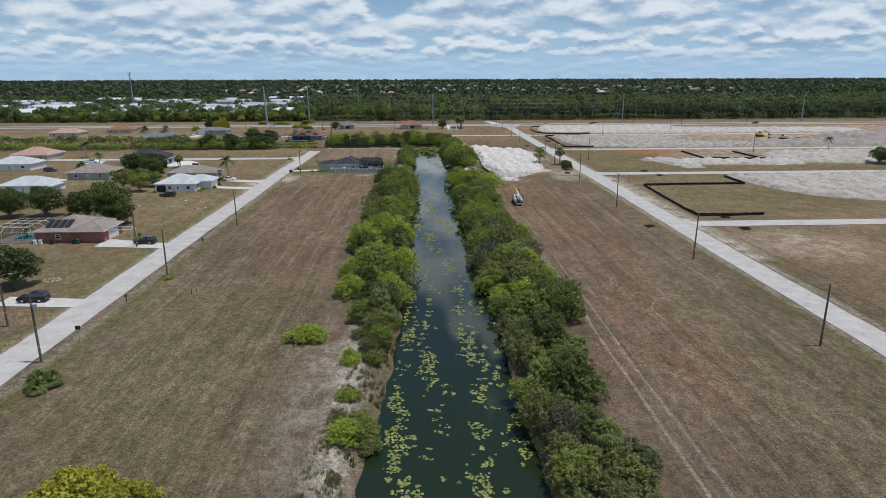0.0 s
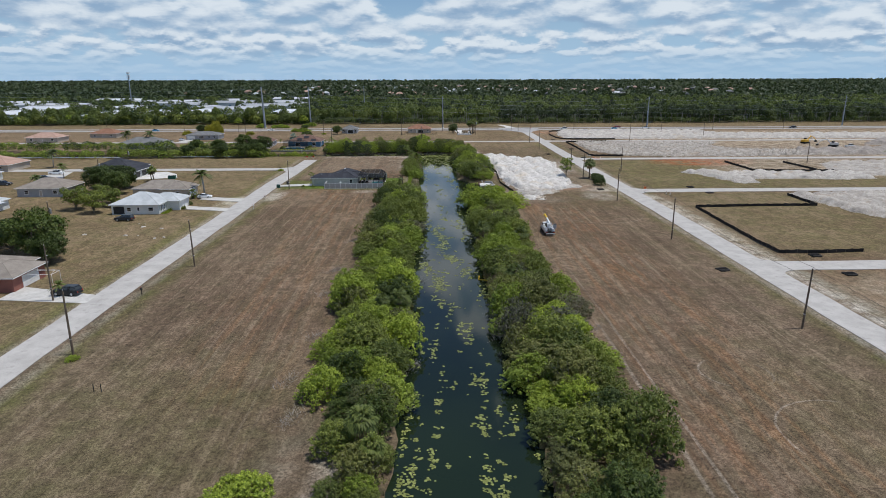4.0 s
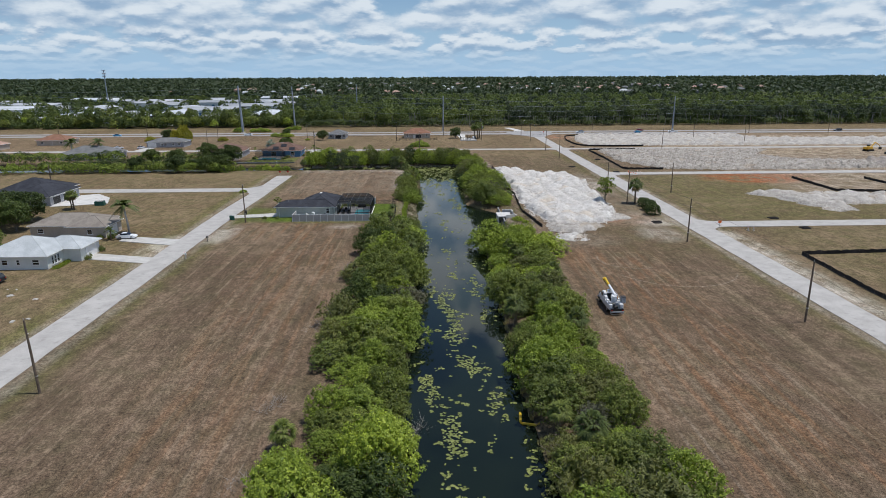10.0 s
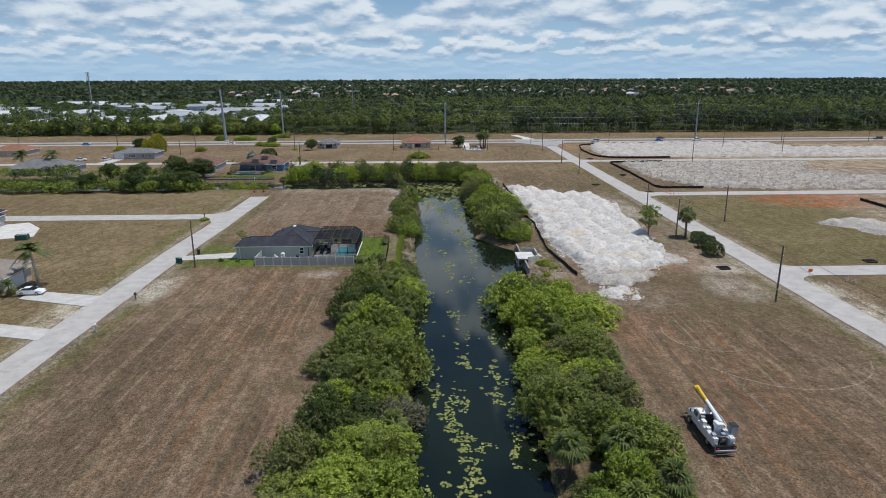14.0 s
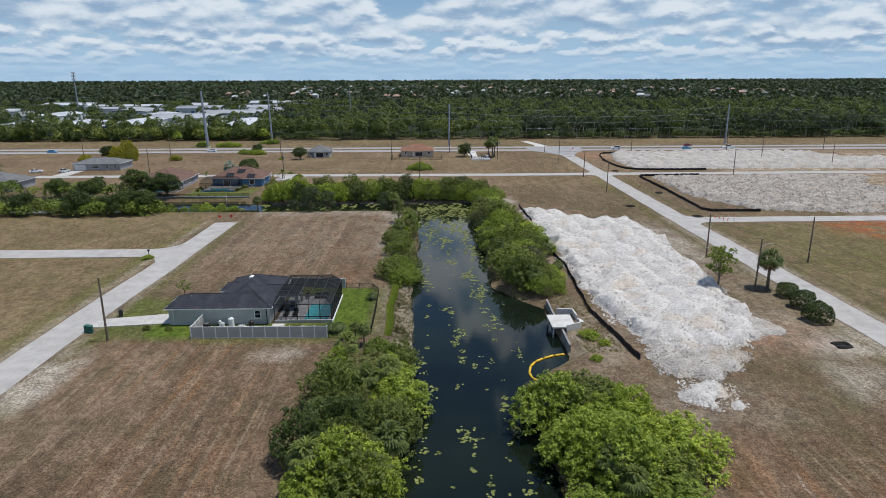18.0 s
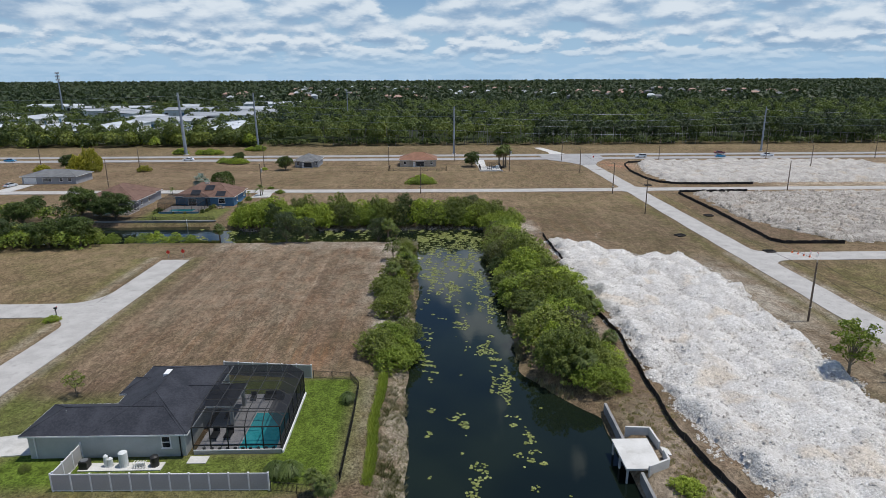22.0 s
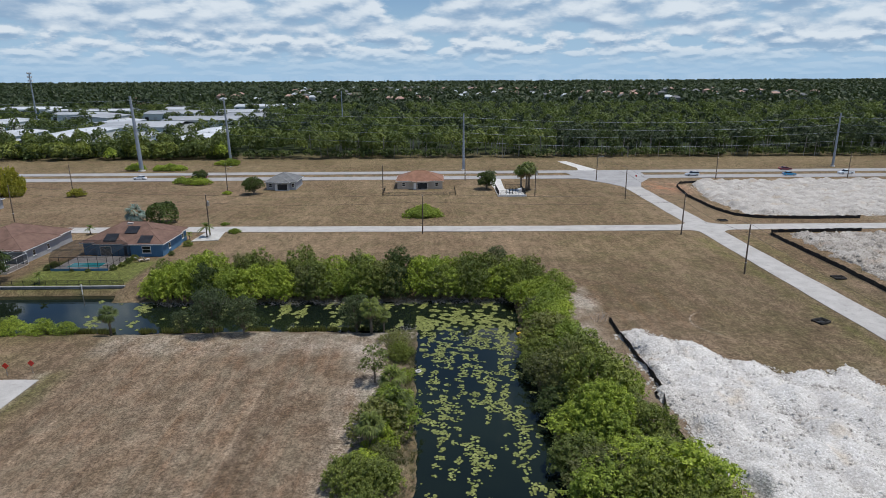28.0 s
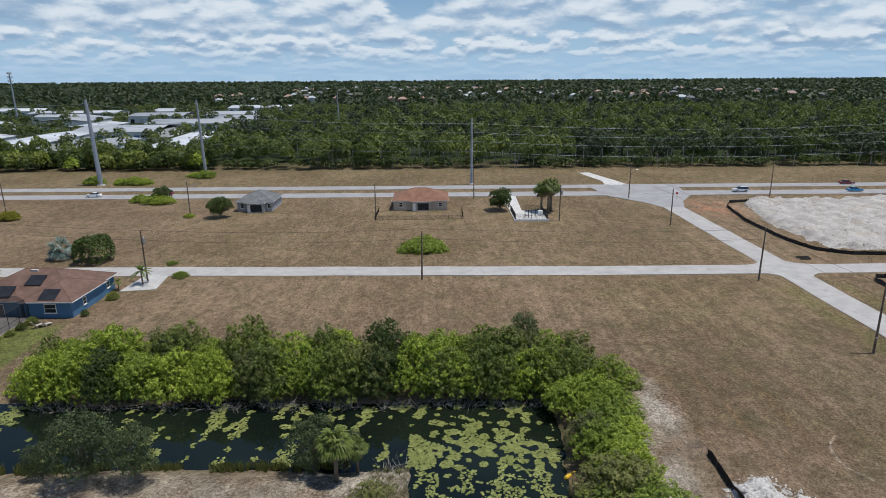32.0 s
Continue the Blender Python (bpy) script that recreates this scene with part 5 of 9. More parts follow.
weeds("green weeds along the crossing canal", [(-62 + 52 * q, 336.4 + 1.3 * r, -1.0 - 0.25 * r) for q, r in np.random.default_rng(810).random((420, 2)) if math.sin(17 * q) + math.sin(41 * q) > -0.7], 810, 0.75, 0.05, LEAF_OLIVE)
weeds("sparse dry weeds beside the silt fence", [(21.5 + 5.5 * q, 238 + 24 * r, -0.05) for q, r in np.random.default_rng(808).random((330, 2)) if not (q < 0.32 and 0.28 < r < 0.64)], 808, 0.3, 0.03, DRY_WEED)
weeds("tall green reed grass in a row along the bank", [(-6.6 + 0.55 * q + 0.15 * math.sin(9 * r), 245 + 22 * r, -0.35) for q, r in np.random.default_rng(809).random((520, 2))], 809, 0.85, 0.05, LEAF_REED, 0.5)

# ---- far woods ----
def forest(name, seed, count, area, height, crown, leaves, size, label, keep=None, material=LEAF_FOREST):
    """Many crowns in one mesh: far woods that nobody could count. area: x0, x1, depth beyond the highway from, to."""
    rng = np.random.default_rng(seed)
    x = area[0] + (area[1] - area[0]) * rng.random(count)
    d = area[2] + (area[3] - area[2]) * rng.random(count) ** 0.9
    y = hwy(x) + d
    if keep is not None:
        ok = keep(x, y)
        x, y = x[ok], y[ok]
    n = len(x)
    h = height * (0.7 + 0.5 * rng.random(n))
    r = crown * (0.7 + 0.6 * rng.random(n))
    v = rng.normal(size=(n, leaves, 3))
    v /= np.linalg.norm(v, axis=2, keepdims=True)
    v[:, :, 2] = np.abs(v[:, :, 2]) * 1.25 - 0.35
    lump = 1 + 0.25 * np.sin(4 * v[:, :, 0] + h[:, None]) * np.cos(5 * v[:, :, 1] + r[:, None])
    c = np.stack([x, y, h - r * 0.9], -1)[:, None] + v * (r[:, None] * lump)[:, :, None] * np.array([1, 1, 1.05])
    nrm = v * 0.8 + rng.normal(size=v.shape) * 0.5 + np.array([0, 0, 0.3])
    nrm /= np.linalg.norm(nrm, axis=2, keepdims=True)
    t = np.cross(nrm, rng.normal(size=v.shape))
    t /= np.linalg.norm(t, axis=2, keepdims=True)
    b = np.cross(nrm, t)
    s = (size * (0.6 + 0.8 * rng.random((n, leaves))))[:, :, None]
    q = np.stack([c - t * s - b * s * 0.8, c - t * s + b * s * 0.8, c + t * s * 1.3], 2).reshape(-1, 3, 3)
    return tagged(tris(name, q, material), label, "trees", kind="stuff")


def off_estate(x, y):
    """Keeps trees off the warehouse estate."""
    inside = (x < -108 - 0.14 * (y - 560)) & (x > -640) & (y > 556) & (y < 1000)
    return ~inside


for leaf_mat, count, seed in ((LEAF_FOREST, 250, 1), (LEAF_MID, 130, 2), (LEAF_DARK, 60, 3)):
    forest("woodland_edge", seed, count, (-460, 60, 51, 100), 10.5, 3.3, 380, 0.45, "dense green woodland edge beyond the highway", off_estate, leaf_mat)
for leaf_mat, count, seed in ((LEAF_PINE, 330, 21), (LEAF_FOREST, 110, 22), (LEAF_DARK, 60, 23)):
    forest("woodland_edge", seed, count, (60, 520, 51, 100), 10.5, 3.3, 380, 0.45, "dense green woodland edge beyond the highway", off_estate, leaf_mat)
for leaf_mat, count, seed in ((LEAF_FOREST, 90, 11), (LEAF_MID, 90, 12), (LEAF_FRESH, 34, 13), (LEAF_DARK, 50, 14)):
    forest("woodland_edge", seed, count, (-470, -95, 50, 70), 6.6, 3.2, 360, 0.44, "row of leafy trees before the warehouse estate", None, leaf_mat)
forest("woodland", 4, 3700, (-690, 700, 92, 420), 10.5, 3.2, 92, 0.62, "dense pine and hardwood woodland", off_estate)
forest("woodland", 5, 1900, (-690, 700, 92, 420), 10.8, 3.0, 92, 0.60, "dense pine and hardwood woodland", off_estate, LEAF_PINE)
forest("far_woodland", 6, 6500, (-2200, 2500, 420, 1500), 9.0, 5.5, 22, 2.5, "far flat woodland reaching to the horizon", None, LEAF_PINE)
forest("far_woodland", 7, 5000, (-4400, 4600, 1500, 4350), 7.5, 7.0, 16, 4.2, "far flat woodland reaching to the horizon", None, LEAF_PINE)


def brush_line(seed, x0, x1, y, spread_y, count, height, crown, material):
    """Brush that lines the crossing canal far to the west, one uncounted belt."""
    rng = np.random.default_rng(seed)
    rows = [(x0 + (x1 - x0) * rng.random(), y + spread_y * (rng.random() - 0.5), height * (0.25 + 0.35 * rng.random()), crown * (0.6 + 0.7 * rng.random())) for _ in range(count)]
    tagged(tris("canal_brush", leaf_cloud(seed, rows, 60, 0.22, 0.9), material), "dense green brush along the crossing canal", "brush", kind="stuff")


def understorey(seed, count, material):
    """Low growth that closes the foot of the woodland edge."""
    rng = np.random.default_rng(seed)
    rows = [(-460 + 980 * rng.random(), 536 + 5 * rng.random(), 1.2 + 1.2 * rng.random(), 1.6 + 1.1 * rng.random()) for _ in range(count)]
    tagged(tris("understorey", leaf_cloud(seed, rows, 24, 0.42, 0.9), material), "low scrub along the foot of the woodland", "scrub", kind="stuff")


def pine_stems(seed, count):
    """Thin bare trunks that show along the woodland edge."""
    rng = np.random.default_rng(seed)
    x, y, h = -60 + 560 * rng.random(count), 536 + 24 * rng.random(count), 6 + 4 * rng.random(count)
    a = np.stack([x, y, np.zeros(count)], -1)
    w, up = np.array([0.16, 0, 0]), np.stack([0.5 * rng.normal(size=count), 0 * h, h], -1)
    tagged(quads("pine_stems", np.stack([a - w, a + w, a + up + w * 0.6, a + up - w * 0.6], 1), TWIG), "thin grey pine trunks along the woodland edge", "trees", kind="stuff")


pine_stems(67, 420)
understorey(65, 330, LEAF_FOREST)
understorey(66, 170, LEAF_DARK)
brush_line(68, -150, -82, 334.5, 4.0, 70, 5.0, 2.2, LEAF_DARK)
brush_line(69, -150, -76, 331.5, 5.0, 120, 4.0, 2.1, LEAF_MID)
brush_line(61, -430, -78, 331.0, 6.0, 420, 3.4, 2.0, LEAF_FRESH)
brush_line(62, -430, -92, 357.5, 6.0, 290, 4.4, 2.4, LEAF_FRESH)
brush_line(63, -430, -92, 356.5, 6.0, 130, 5.0, 2.5, LEAF_DARK)
# Trees that stand between the sheds of the estate.
def estate_trees(seed, count, material):
    rng = np.random.default_rng(seed)
    rows = []
    while len(rows) < count:
        x, y = -640 + 540 * rng.random(), 560 + 440 * rng.random()
        if off_estate(np.float64(x), np.float64(y)) or any(a - 3 < x < b + 3 and c - 3 < y < d + 3 for a, b, c, d in SHEDS):
            continue
        rows.append((x, y, 3.8 + 2.4 * rng.random(), 2.4 + 2.2 * rng.random()))
    tagged(tris("estate_trees", leaf_cloud(seed, rows, 14, 0.62, 1.1), material), "green trees between the warehouses", "trees", kind="stuff")


SHEDS = [(-216, -192, 556, 640), (-176, -158, 562, 624), (-139, -122, 560, 650), (-222, -172, 660, 708), (-205, -150, 722, 762), (-176, -132, 772, 815),
         (-300, -262, 752, 800), (-345, -312, 690, 752), (-262, -236, 580, 640), (-300, -276, 560, 640), (-385, -305, 880, 910), (-225, -160, 960, 1000),
         (-260, -215, 812, 850), (-205, -165, 840, 880), (-345, -300, 820, 850), (-420, -370, 690, 740), (-400, -350, 580, 650), (-460, -420, 570, 650),
         (-520, -440, 690, 730), (-480, -400, 780, 815), (-280, -235, 900, 940), (-560, -480, 840, 880), (-250, -225, 700, 745), (-460, -400, 920, 960)]
estate_trees(71, 300, LEAF_FOREST)
estate_trees(72, 170, LEAF_MID)
estate_trees(73, 110, LEAF_DARK)

# ---- buildings ----
def on(root, name, bm, material, parent=None, label="", smooth=False):
    """A part given in world places, laid under its thing."""
    bmesh.ops.translate(bm, verts=bm.verts, vec=-root.location)
    return part(name, bm, material, parent or root, label, smooth)


def hip(x0, y0, x1, y1, z, slope, thick=0.16):
    """A hipped roof over a rectangle of eaves, with its fascia."""
    w, d = x1 - x0, y1 - y0
    half = min(w, d) / 2
    top = z + half * slope
    bm = bmesh.new()
    base = [(x0, y0), (x1, y0), (x1, y1), (x0, y1)]
    low = [bm.verts.new((x, y, z - thick)) for x, y in base]
    eave = [bm.verts.new((x, y, z)) for x, y in base]
    if w >= d:
        r0, r1 = bm.verts.new((x0 + half, (y0 + y1) / 2, top)), bm.verts.new((x1 - half + 0.002, (y0 + y1) / 2, top))
        faces = [(eave[0], eave[1], r1, r0), (eave[1], eave[2], r1), (eave[2], eave[3], r0, r1), (eave[3], eave[0], r0)]
    else:
        r0, r1 = bm.verts.new(((x0 + x1) / 2, y0 + half, top)), bm.verts.new(((x0 + x1) / 2, y1 - half + 0.002, top))
        faces = [(eave[0], eave[1], r0), (eave[1], eave[2], r1, r0), (eave[2], eave[3], r1), (eave[3], eave[0], r0, r1)]
    for f in faces:
        bm.faces.new(f)
    for i in range(4):
        j = (i + 1) % 4
        bm.faces.new((low[i], low[j], eave[j], eave[i]))
    bm.faces.new(low[::-1])
    ends = (tuple(r0.co), tuple(r1.co))
    return bm, [(x0, y0, z), (x1, y0, z), (x1, y1, z), (x0, y1, z)], ends


def ridge_caps(corners, ends, w_long):
    bm = bmesh.new()
    a, b = ends
    if (Vector(a) - Vector(b)).length > 0.1:
        add_rod(bm, a, b, 0.07, 0.07, 5)
    near = (a, b, b, a) if w_long else (a, a, b, b)
    for c, e in zip(corners, near):
        add_rod(bm, c, e, 0.06, 0.06, 5)
    return bm


def wall_box(x0, y0, x1, y1, z0, z1, thick=0.22):
    """Four walls of one block as a hollow ring."""
    bm = bmesh.new()
    add_box(bm, x0, y0, z0, x1, y0 + thick, z1)
    add_box(bm, x0, y1 - thick, z0, x1, y1, z1)
    add_box(bm, x0, y0 + thick, z0, x0 + thick, y1 - thick, z1)
    add_box(bm, x1 - thick, y0 + thick, z0, x1, y1 - thick, z1)
    return bm


def opening(root, kind, side, at, wide, sill, high, face, trim=WHITE, pane_mat=None):
    """A window, door or garage door set proud on a wall. side: S, N, E or W; at: place along the wall; face: the wall's plane."""
    pane_mat = pane_mat or (WHITE if kind == "garage" else GLASS_DARK)
    def slab(a0, a1, z0, z1, near, far):
        if side in "SN":
            s = -1 if side == "S" else 1
            lo, hi = sorted((face + s * near, face + s * far))
            return a0, lo, z0, a1, hi, z1
        s = -1 if side == "W" else 1
        lo, hi = sorted((face + s * near, face + s * far))
        return lo, a0, z0, hi, a1, z1

    a0, a1, z0, z1 = at - wide / 2, at + wide / 2, sill, sill + high
    f = 0.09
    frame_bm = bmesh.new()
    for b in ((a0, a0 + f, z0, z1), (a1 - f, a1, z0, z1), (a0 + f, a1 - f, z0, z0 + f), (a0 + f, a1 - f, z1 - f, z1)):
        add_box(frame_bm, *slab(*b, 0.003, 0.07))
    if kind == "window":
        m = (z0 + z1) / 2
        add_box(frame_bm, *slab(a0 + f, a1 - f, m - 0.035, m + 0.035, 0.003, 0.06))
    name = {"window": "window", "door": "door", "garage": "garage_door", "screen": "screen_panel"}[kind]
    body = on(root, name, frame_bm, trim)
    if kind == "garage":
        for k in range(4):
            q0 = z0 + f + (high - 2 * f) * k / 4
            on(root, "door_panel", box(*slab(a0 + f, a1 - f, q0 + 0.012, q0 + (high - 2 * f) / 4 - 0.012, 0.003, 0.045)), pane_mat, body)
    else:
        on(root, "pane", box(*slab(a0 + f, a1 - f, z0 + f, z1 - f, 0.003, 0.03)), pane_mat, body)
        if kind == "window":
            on(root, "window_sill", box(*slab(a0 - 0.08, a1 + 0.08, z0 - 0.09, z0 - 0.004, 0.003, 0.12)), trim, body)
    return body


def house(label, blocks, roof, wall, slope=0.42, eave=2.75, over=0.5, openings=(), trim=WHITE, category="house", name="house", cap=None):
    """A one-storey house of hipped blocks. blocks: x0, y0, x1, y1 of the walls."""
    bx = blocks[0]
    root = empty(name, ((bx[0] + bx[2]) / 2, (bx[1] + bx[3]) / 2, 0), label, category)
    for k, (x0, y0, x1, y1) in enumerate(blocks):
        on(root, "wall", wall_box(x0, y0, x1, y1, -0.2, eave - 0.16 - 0.004 * k), wall)
        bm, corners, ends = hip(x0 - over, y0 - over, x1 + over, y1 + over, eave + 0.006 * k, slope)
        r = on(root, "roof", bm, roof)
        on(root, "ridge_cap", ridge_caps(corners, ends, (x1 - x0) >= (y1 - y0)), cap or roof, r)
        f = bmesh.new()
        o = over + 0.03
        for b in ((x0 - o, y0 - o, x1 + o, y0 - over), (x0 - o, y1 + over, x1 + o, y1 + o), (x0 - o, y0 - over, x0 - over, y1 + over), (x1 + over, y0 - over, x1 + o, y1 + over)):
            add_box(f, b[0], b[1], eave - 0.17, b[2], b[3], eave - 0.01)
        on(root, "fascia", f, trim, r)
    for op in openings:
        opening(root, *op)
    return root


def pool_cage(label, x0, y0, x1, y1, high, pool, bays=(4, 3), mansard=1.1, kick=None, frame_mat=BLACK, deck=PAVER, t=0.06):
    """A screened pool enclosure: posts, beams and a raised roof grid over a deck with its pool."""
    root = empty("pool_enclosure", ((x0 + x1) / 2, (y0 + y1) / 2, 0), label, "pool enclosure")
    on(root, "deck", box(x0, y0, -0.2, x1, y1, 0.12), deck)
    px0, py0, px1, py1 = pool
    p = on(root, "pool", wall_box(px0 - 0.3, py0 - 0.3, px1 + 0.3, py1 + 0.3, 0.122, 0.17, 0.3), CONCRETE)
    on(root, "pool_water", box(px0, py0, 0.0, px1, py1, 0.135), POOL, p)
    xs = [x0 + (x1 - x0) * k / bays[0] for k in range(bays[0] + 1)]
    ys = [y0 + (y1 - y0) * k / bays[1] for k in range(bays[1] + 1)]
    for x in xs:
        on(root, "post", box(x - t / 2, y0 - t / 2, 0.1, x + t / 2, y0 + t / 2, high), frame_mat)
    for y in ys[1:]:
        on(root, "post", box(x1 - t / 2, y - t / 2, 0.1, x1 + t / 2, y + t / 2, high), frame_mat)
    for z in (0.95, high):
        on(root, "rail", box(x0, y0 - t / 2, z - t / 2, x1, y0 + t / 2, z + t / 2), frame_mat)
        on(root, "rail", box(x1 - t / 2, y0 + t / 2, z - t / 2, x1 + t / 2, y1, z + t / 2), frame_mat)
    xi, yi, zi = x1 - mansard * 1.6, y0 + mansard * 1.6, high + mansard
    for x in xs[:-1]:
        b = tube([(x, y0, high), (min(x, xi), yi, zi), (min(x, xi), y1, zi)], t / 2, 4)
        on(root, "roof_beam", b, frame_mat)
    for y in ys[1:]:
        b = tube([(x1, y, high), (xi, max(y, yi), zi), (x0, max(y, yi), zi)], t / 2, 4)
        on(root, "roof_beam", b, frame_mat)
    on(root, "roof_beam", rod((x1, y0, high), (xi, yi, zi), t / 2, t / 2, 4), frame_mat)
    on(root, "roof_beam", rod((x0, yi, zi), (xi, yi, zi), t / 2, t / 2, 4), frame_mat)
    if kick:
        on(root, "kick_wall", box(x0, y0 - 0.09, -0.2, x1, y0 - 0.055, 0.4), kick)
    return root


def screen_cloth(name, clear):
    """Woven insect screen that lets a share of the light through."""
    mat = bpy.data.materials.new(name)
    mat.use_nodes = True
    net = Net(mat.node_tree)
    cloth = net.node("ShaderNodeBsdfDiffuse")
    cloth.inputs[0].default_value = (0.02, 0.022, 0.025, 1)
    gap = net.node("ShaderNodeBsdfTransparent")
    both = net.node("ShaderNodeMixShader")
    both.inputs[0].default_value = clear
    net.plug(cloth.outputs[0], both.inputs[1])
    net.plug(gap.outputs[0], both.inputs[2])
    net.plug(both.outputs[0], net.tree.nodes["Material Output"].inputs[0])
    return mat


# One insect screen; slanting view and shaded backdrop are put into the cloth's opacity.
screen_mat = screen_cloth("see_through_screen", 0.52)
screen_slant = screen_cloth("slant_view_screen", 0.16)
screen_facing = screen_cloth("facing_view_screen", 0.68)


def screens(root, x0, y0, x1, y1, high, mansard=1.1, cloths=(screen_mat,) * 5):
    xi, yi, zi = x1 - mansard * 1.6, y0 + mansard * 1.6, high + mansard
    sheets = ([(x0, y0, 0.15), (x1, y0, 0.15), (x1, y0, high), (x0, y0, high)], [(x1, y0, 0.15), (x1, y1, 0.15), (x1, y1, high), (x1, y0, high)],
              [(x0, y0, high), (x1, y0, high), (xi, yi, zi), (x0, yi, zi)], [(x1, y0, high), (x1, y1, high), (xi, y1, zi), (xi, yi, zi)],
              [(x0, yi, zi), (xi, yi, zi), (xi, y1, zi), (x0, y1, zi)])
    for s, cloth in zip(sheets, cloths):
        bm = bmesh.new()
        bm.faces.new([bm.verts.new(q) for q in s])
        on(root, "screen", bm, cloth, None, "dark insect screen")


# The dark-roofed house by the canal, with its pool.
home = house("single-storey sage stucco house with a dark slate shingle roof", [(-40.2, 249.95, -25.0, 255.2), (-33.5, 250.0, -24.75, 264.1), (-34.3, 258.3, -31.0, 261.3)],
             ROOF_SLATE, WALL_SAGE, 0.45, openings=(("window", "S", -26.6, 0.95, 0.95, 1.35, 249.95), ("garage", "W", 252.6, 4.4, 0.02, 2.2, -40.2), ("window", "W", 262.4, 1.2, 0.9, 1.3, -33.5)), trim=WHITE)
on(home, "skylight", box(-29.9, 258.2, 4.55, -29.3, 259.4, 4.9), WHITE, None, "white roof vent cover")
on(home, "downpipe", box(-39.55, 249.82, 0.0, -39.45, 249.94, 2.6), WHITE)
on(home, "downpipe", box(-25.25, 249.82, 0.0, -25.15, 249.94, 2.6), BLACK)
on(home, "vent_pipe", rod((-37.2, 252.0, 3.2), (-37.2, 252.0, 4.1), 0.05), CHROME)
# The open lanai: the main roof runs out over it on two columns.
bm, corners, ends = hip(-30.0, 254.8, -21.3, 259.9, 2.77, 0.45)
lanai = on(home, "lanai_roof", bm, ROOF_SLATE, None, "dark slate shingle roof over the open lanai")
on(home, "ridge_cap", ridge_caps(corners, ends, True), ROOF_SLATE, lanai)
bm = bmesh.new()
for q in ((-24.2, 254.77, -21.27, 254.8), (-24.2, 259.9, -21.27, 259.93), (-21.3, 254.8, -21.27, 259.9)):
    add_box(bm, q[0], q[1], 2.6, q[2], q[3], 2.76)
on(home, "fascia", bm, WHITE, lanai)
for cy in (255.2, 259.5):
    on(home, "column", box(-21.9, cy - 0.18, 0.0, -21.54, cy + 0.18, 2.7), WALL_SAGE)
on(home, "ceiling_panel", box(-24.5, 254.9, 2.5, -21.4, 259.8, 2.58), WALL_SAGE, lanai)
cage = pool_cage("black-framed screened pool enclosure with a turquoise pool", -24.1, 250.25, -15.3, 262.2, 3.0, (-19.8, 250.9, -16.0, 257.8), (5, 6), 0.9, VINYL, BLACK, PAVER_GREY, 0.1)
screens(cage, -24.1, 250.25, -15.3, 262.2, 3.0, 0.9, (screen_facing, screen_slant, screen_mat, screen_slant, screen_mat))
on(cage, "sill", box(-24.1, 250.12, 0.402, -15.2, 250.2, 0.5), WHITE, None, "white sill rail")
on(cage, "sill", box(-15.23, 250.2, -0.2, -15.1, 262.2, 0.3), WHITE, None, "white sill rail")
bm = bmesh.new()
bm.faces.new([bm.verts.new(q) for q in ((-24.0, 262.2, 0.13), (-15.3, 262.2, 0.13), (-15.3, 262.2, 3.0), (-16.7, 262.2, 3.9), (-24.0, 262.2, 3.9))])
on(cage, "screen", bm, screen_mat, None, "dark insect screen")
on(cage, "end_rail", box(-21.0, 262.15, 2.95, -15.35, 262.25, 3.05), BLACK)
tagged(part("stepping_slab", box(-24.3, 248.6, -0.1, -22.4, 249.8, 0.05, 0.01), CONCRETE), "pale concrete slab at the cage door", "slab")
for k in range(10):
    pot = empty("potted_plant", (-23.2 + 0.78 * k, 250.62, 0.122), "small dark plant in a pot on the pool deck", "plant", "potted plants")
    part("pot", rod((0, 0, 0), (0, 0, 0.28), 0.13, 0.18, 10), BLACK, pot)
    tris("leaves", leaf_cloud(930 + k, [(0, 0, 0.45, 0.2 + 0.05 * (k % 3))], 60, 0.06, 0.9, 0.4, 0.9), LEAF_DARK, pot)
for lx, ly in ((-22.9, 253.2), (-21.5, 253.4)):
    lounger = empty("sun_lounger", (lx, ly, 0.12), "dark cushioned sun lounger on the pool deck", "lounger", "sun loungers")
    part("cushion", box(-0.36, -1.0, 0.305, 0.36, 0.35, 0.42, 0.03), BLACK, lounger)
    part("backrest", box(-0.36, 0.36, 0.305, 0.36, 0.5, 0.95, 0.03), BLACK, lounger)
    for sx in (-0.3, 0.3):
        for sy in (-0.9, 0.4):
            part("leg", box(sx - 0.03, sy - 0.03, 0.0, sx + 0.03, sy + 0.03, 0.303), BLACK, lounger)
sofa = empty("patio_sofa", (-18.6, 261.0, 0.12), "dark wicker patio sofa at the end of the pool deck", "sofa")
part("seat", box(-1.1, -0.4, 0.0, 1.1, 0.3, 0.42, 0.03), BLACK, sofa)
part("backrest", box(-1.1, 0.302, 0.0, 1.1, 0.5, 0.85, 0.03), BLACK, sofa)
for sx in (-1.0, 1.0):
    part("arm", box(sx - 0.1, -0.4, 0.422, sx + 0.1, 0.3, 0.62, 0.03), BLACK, sofa)


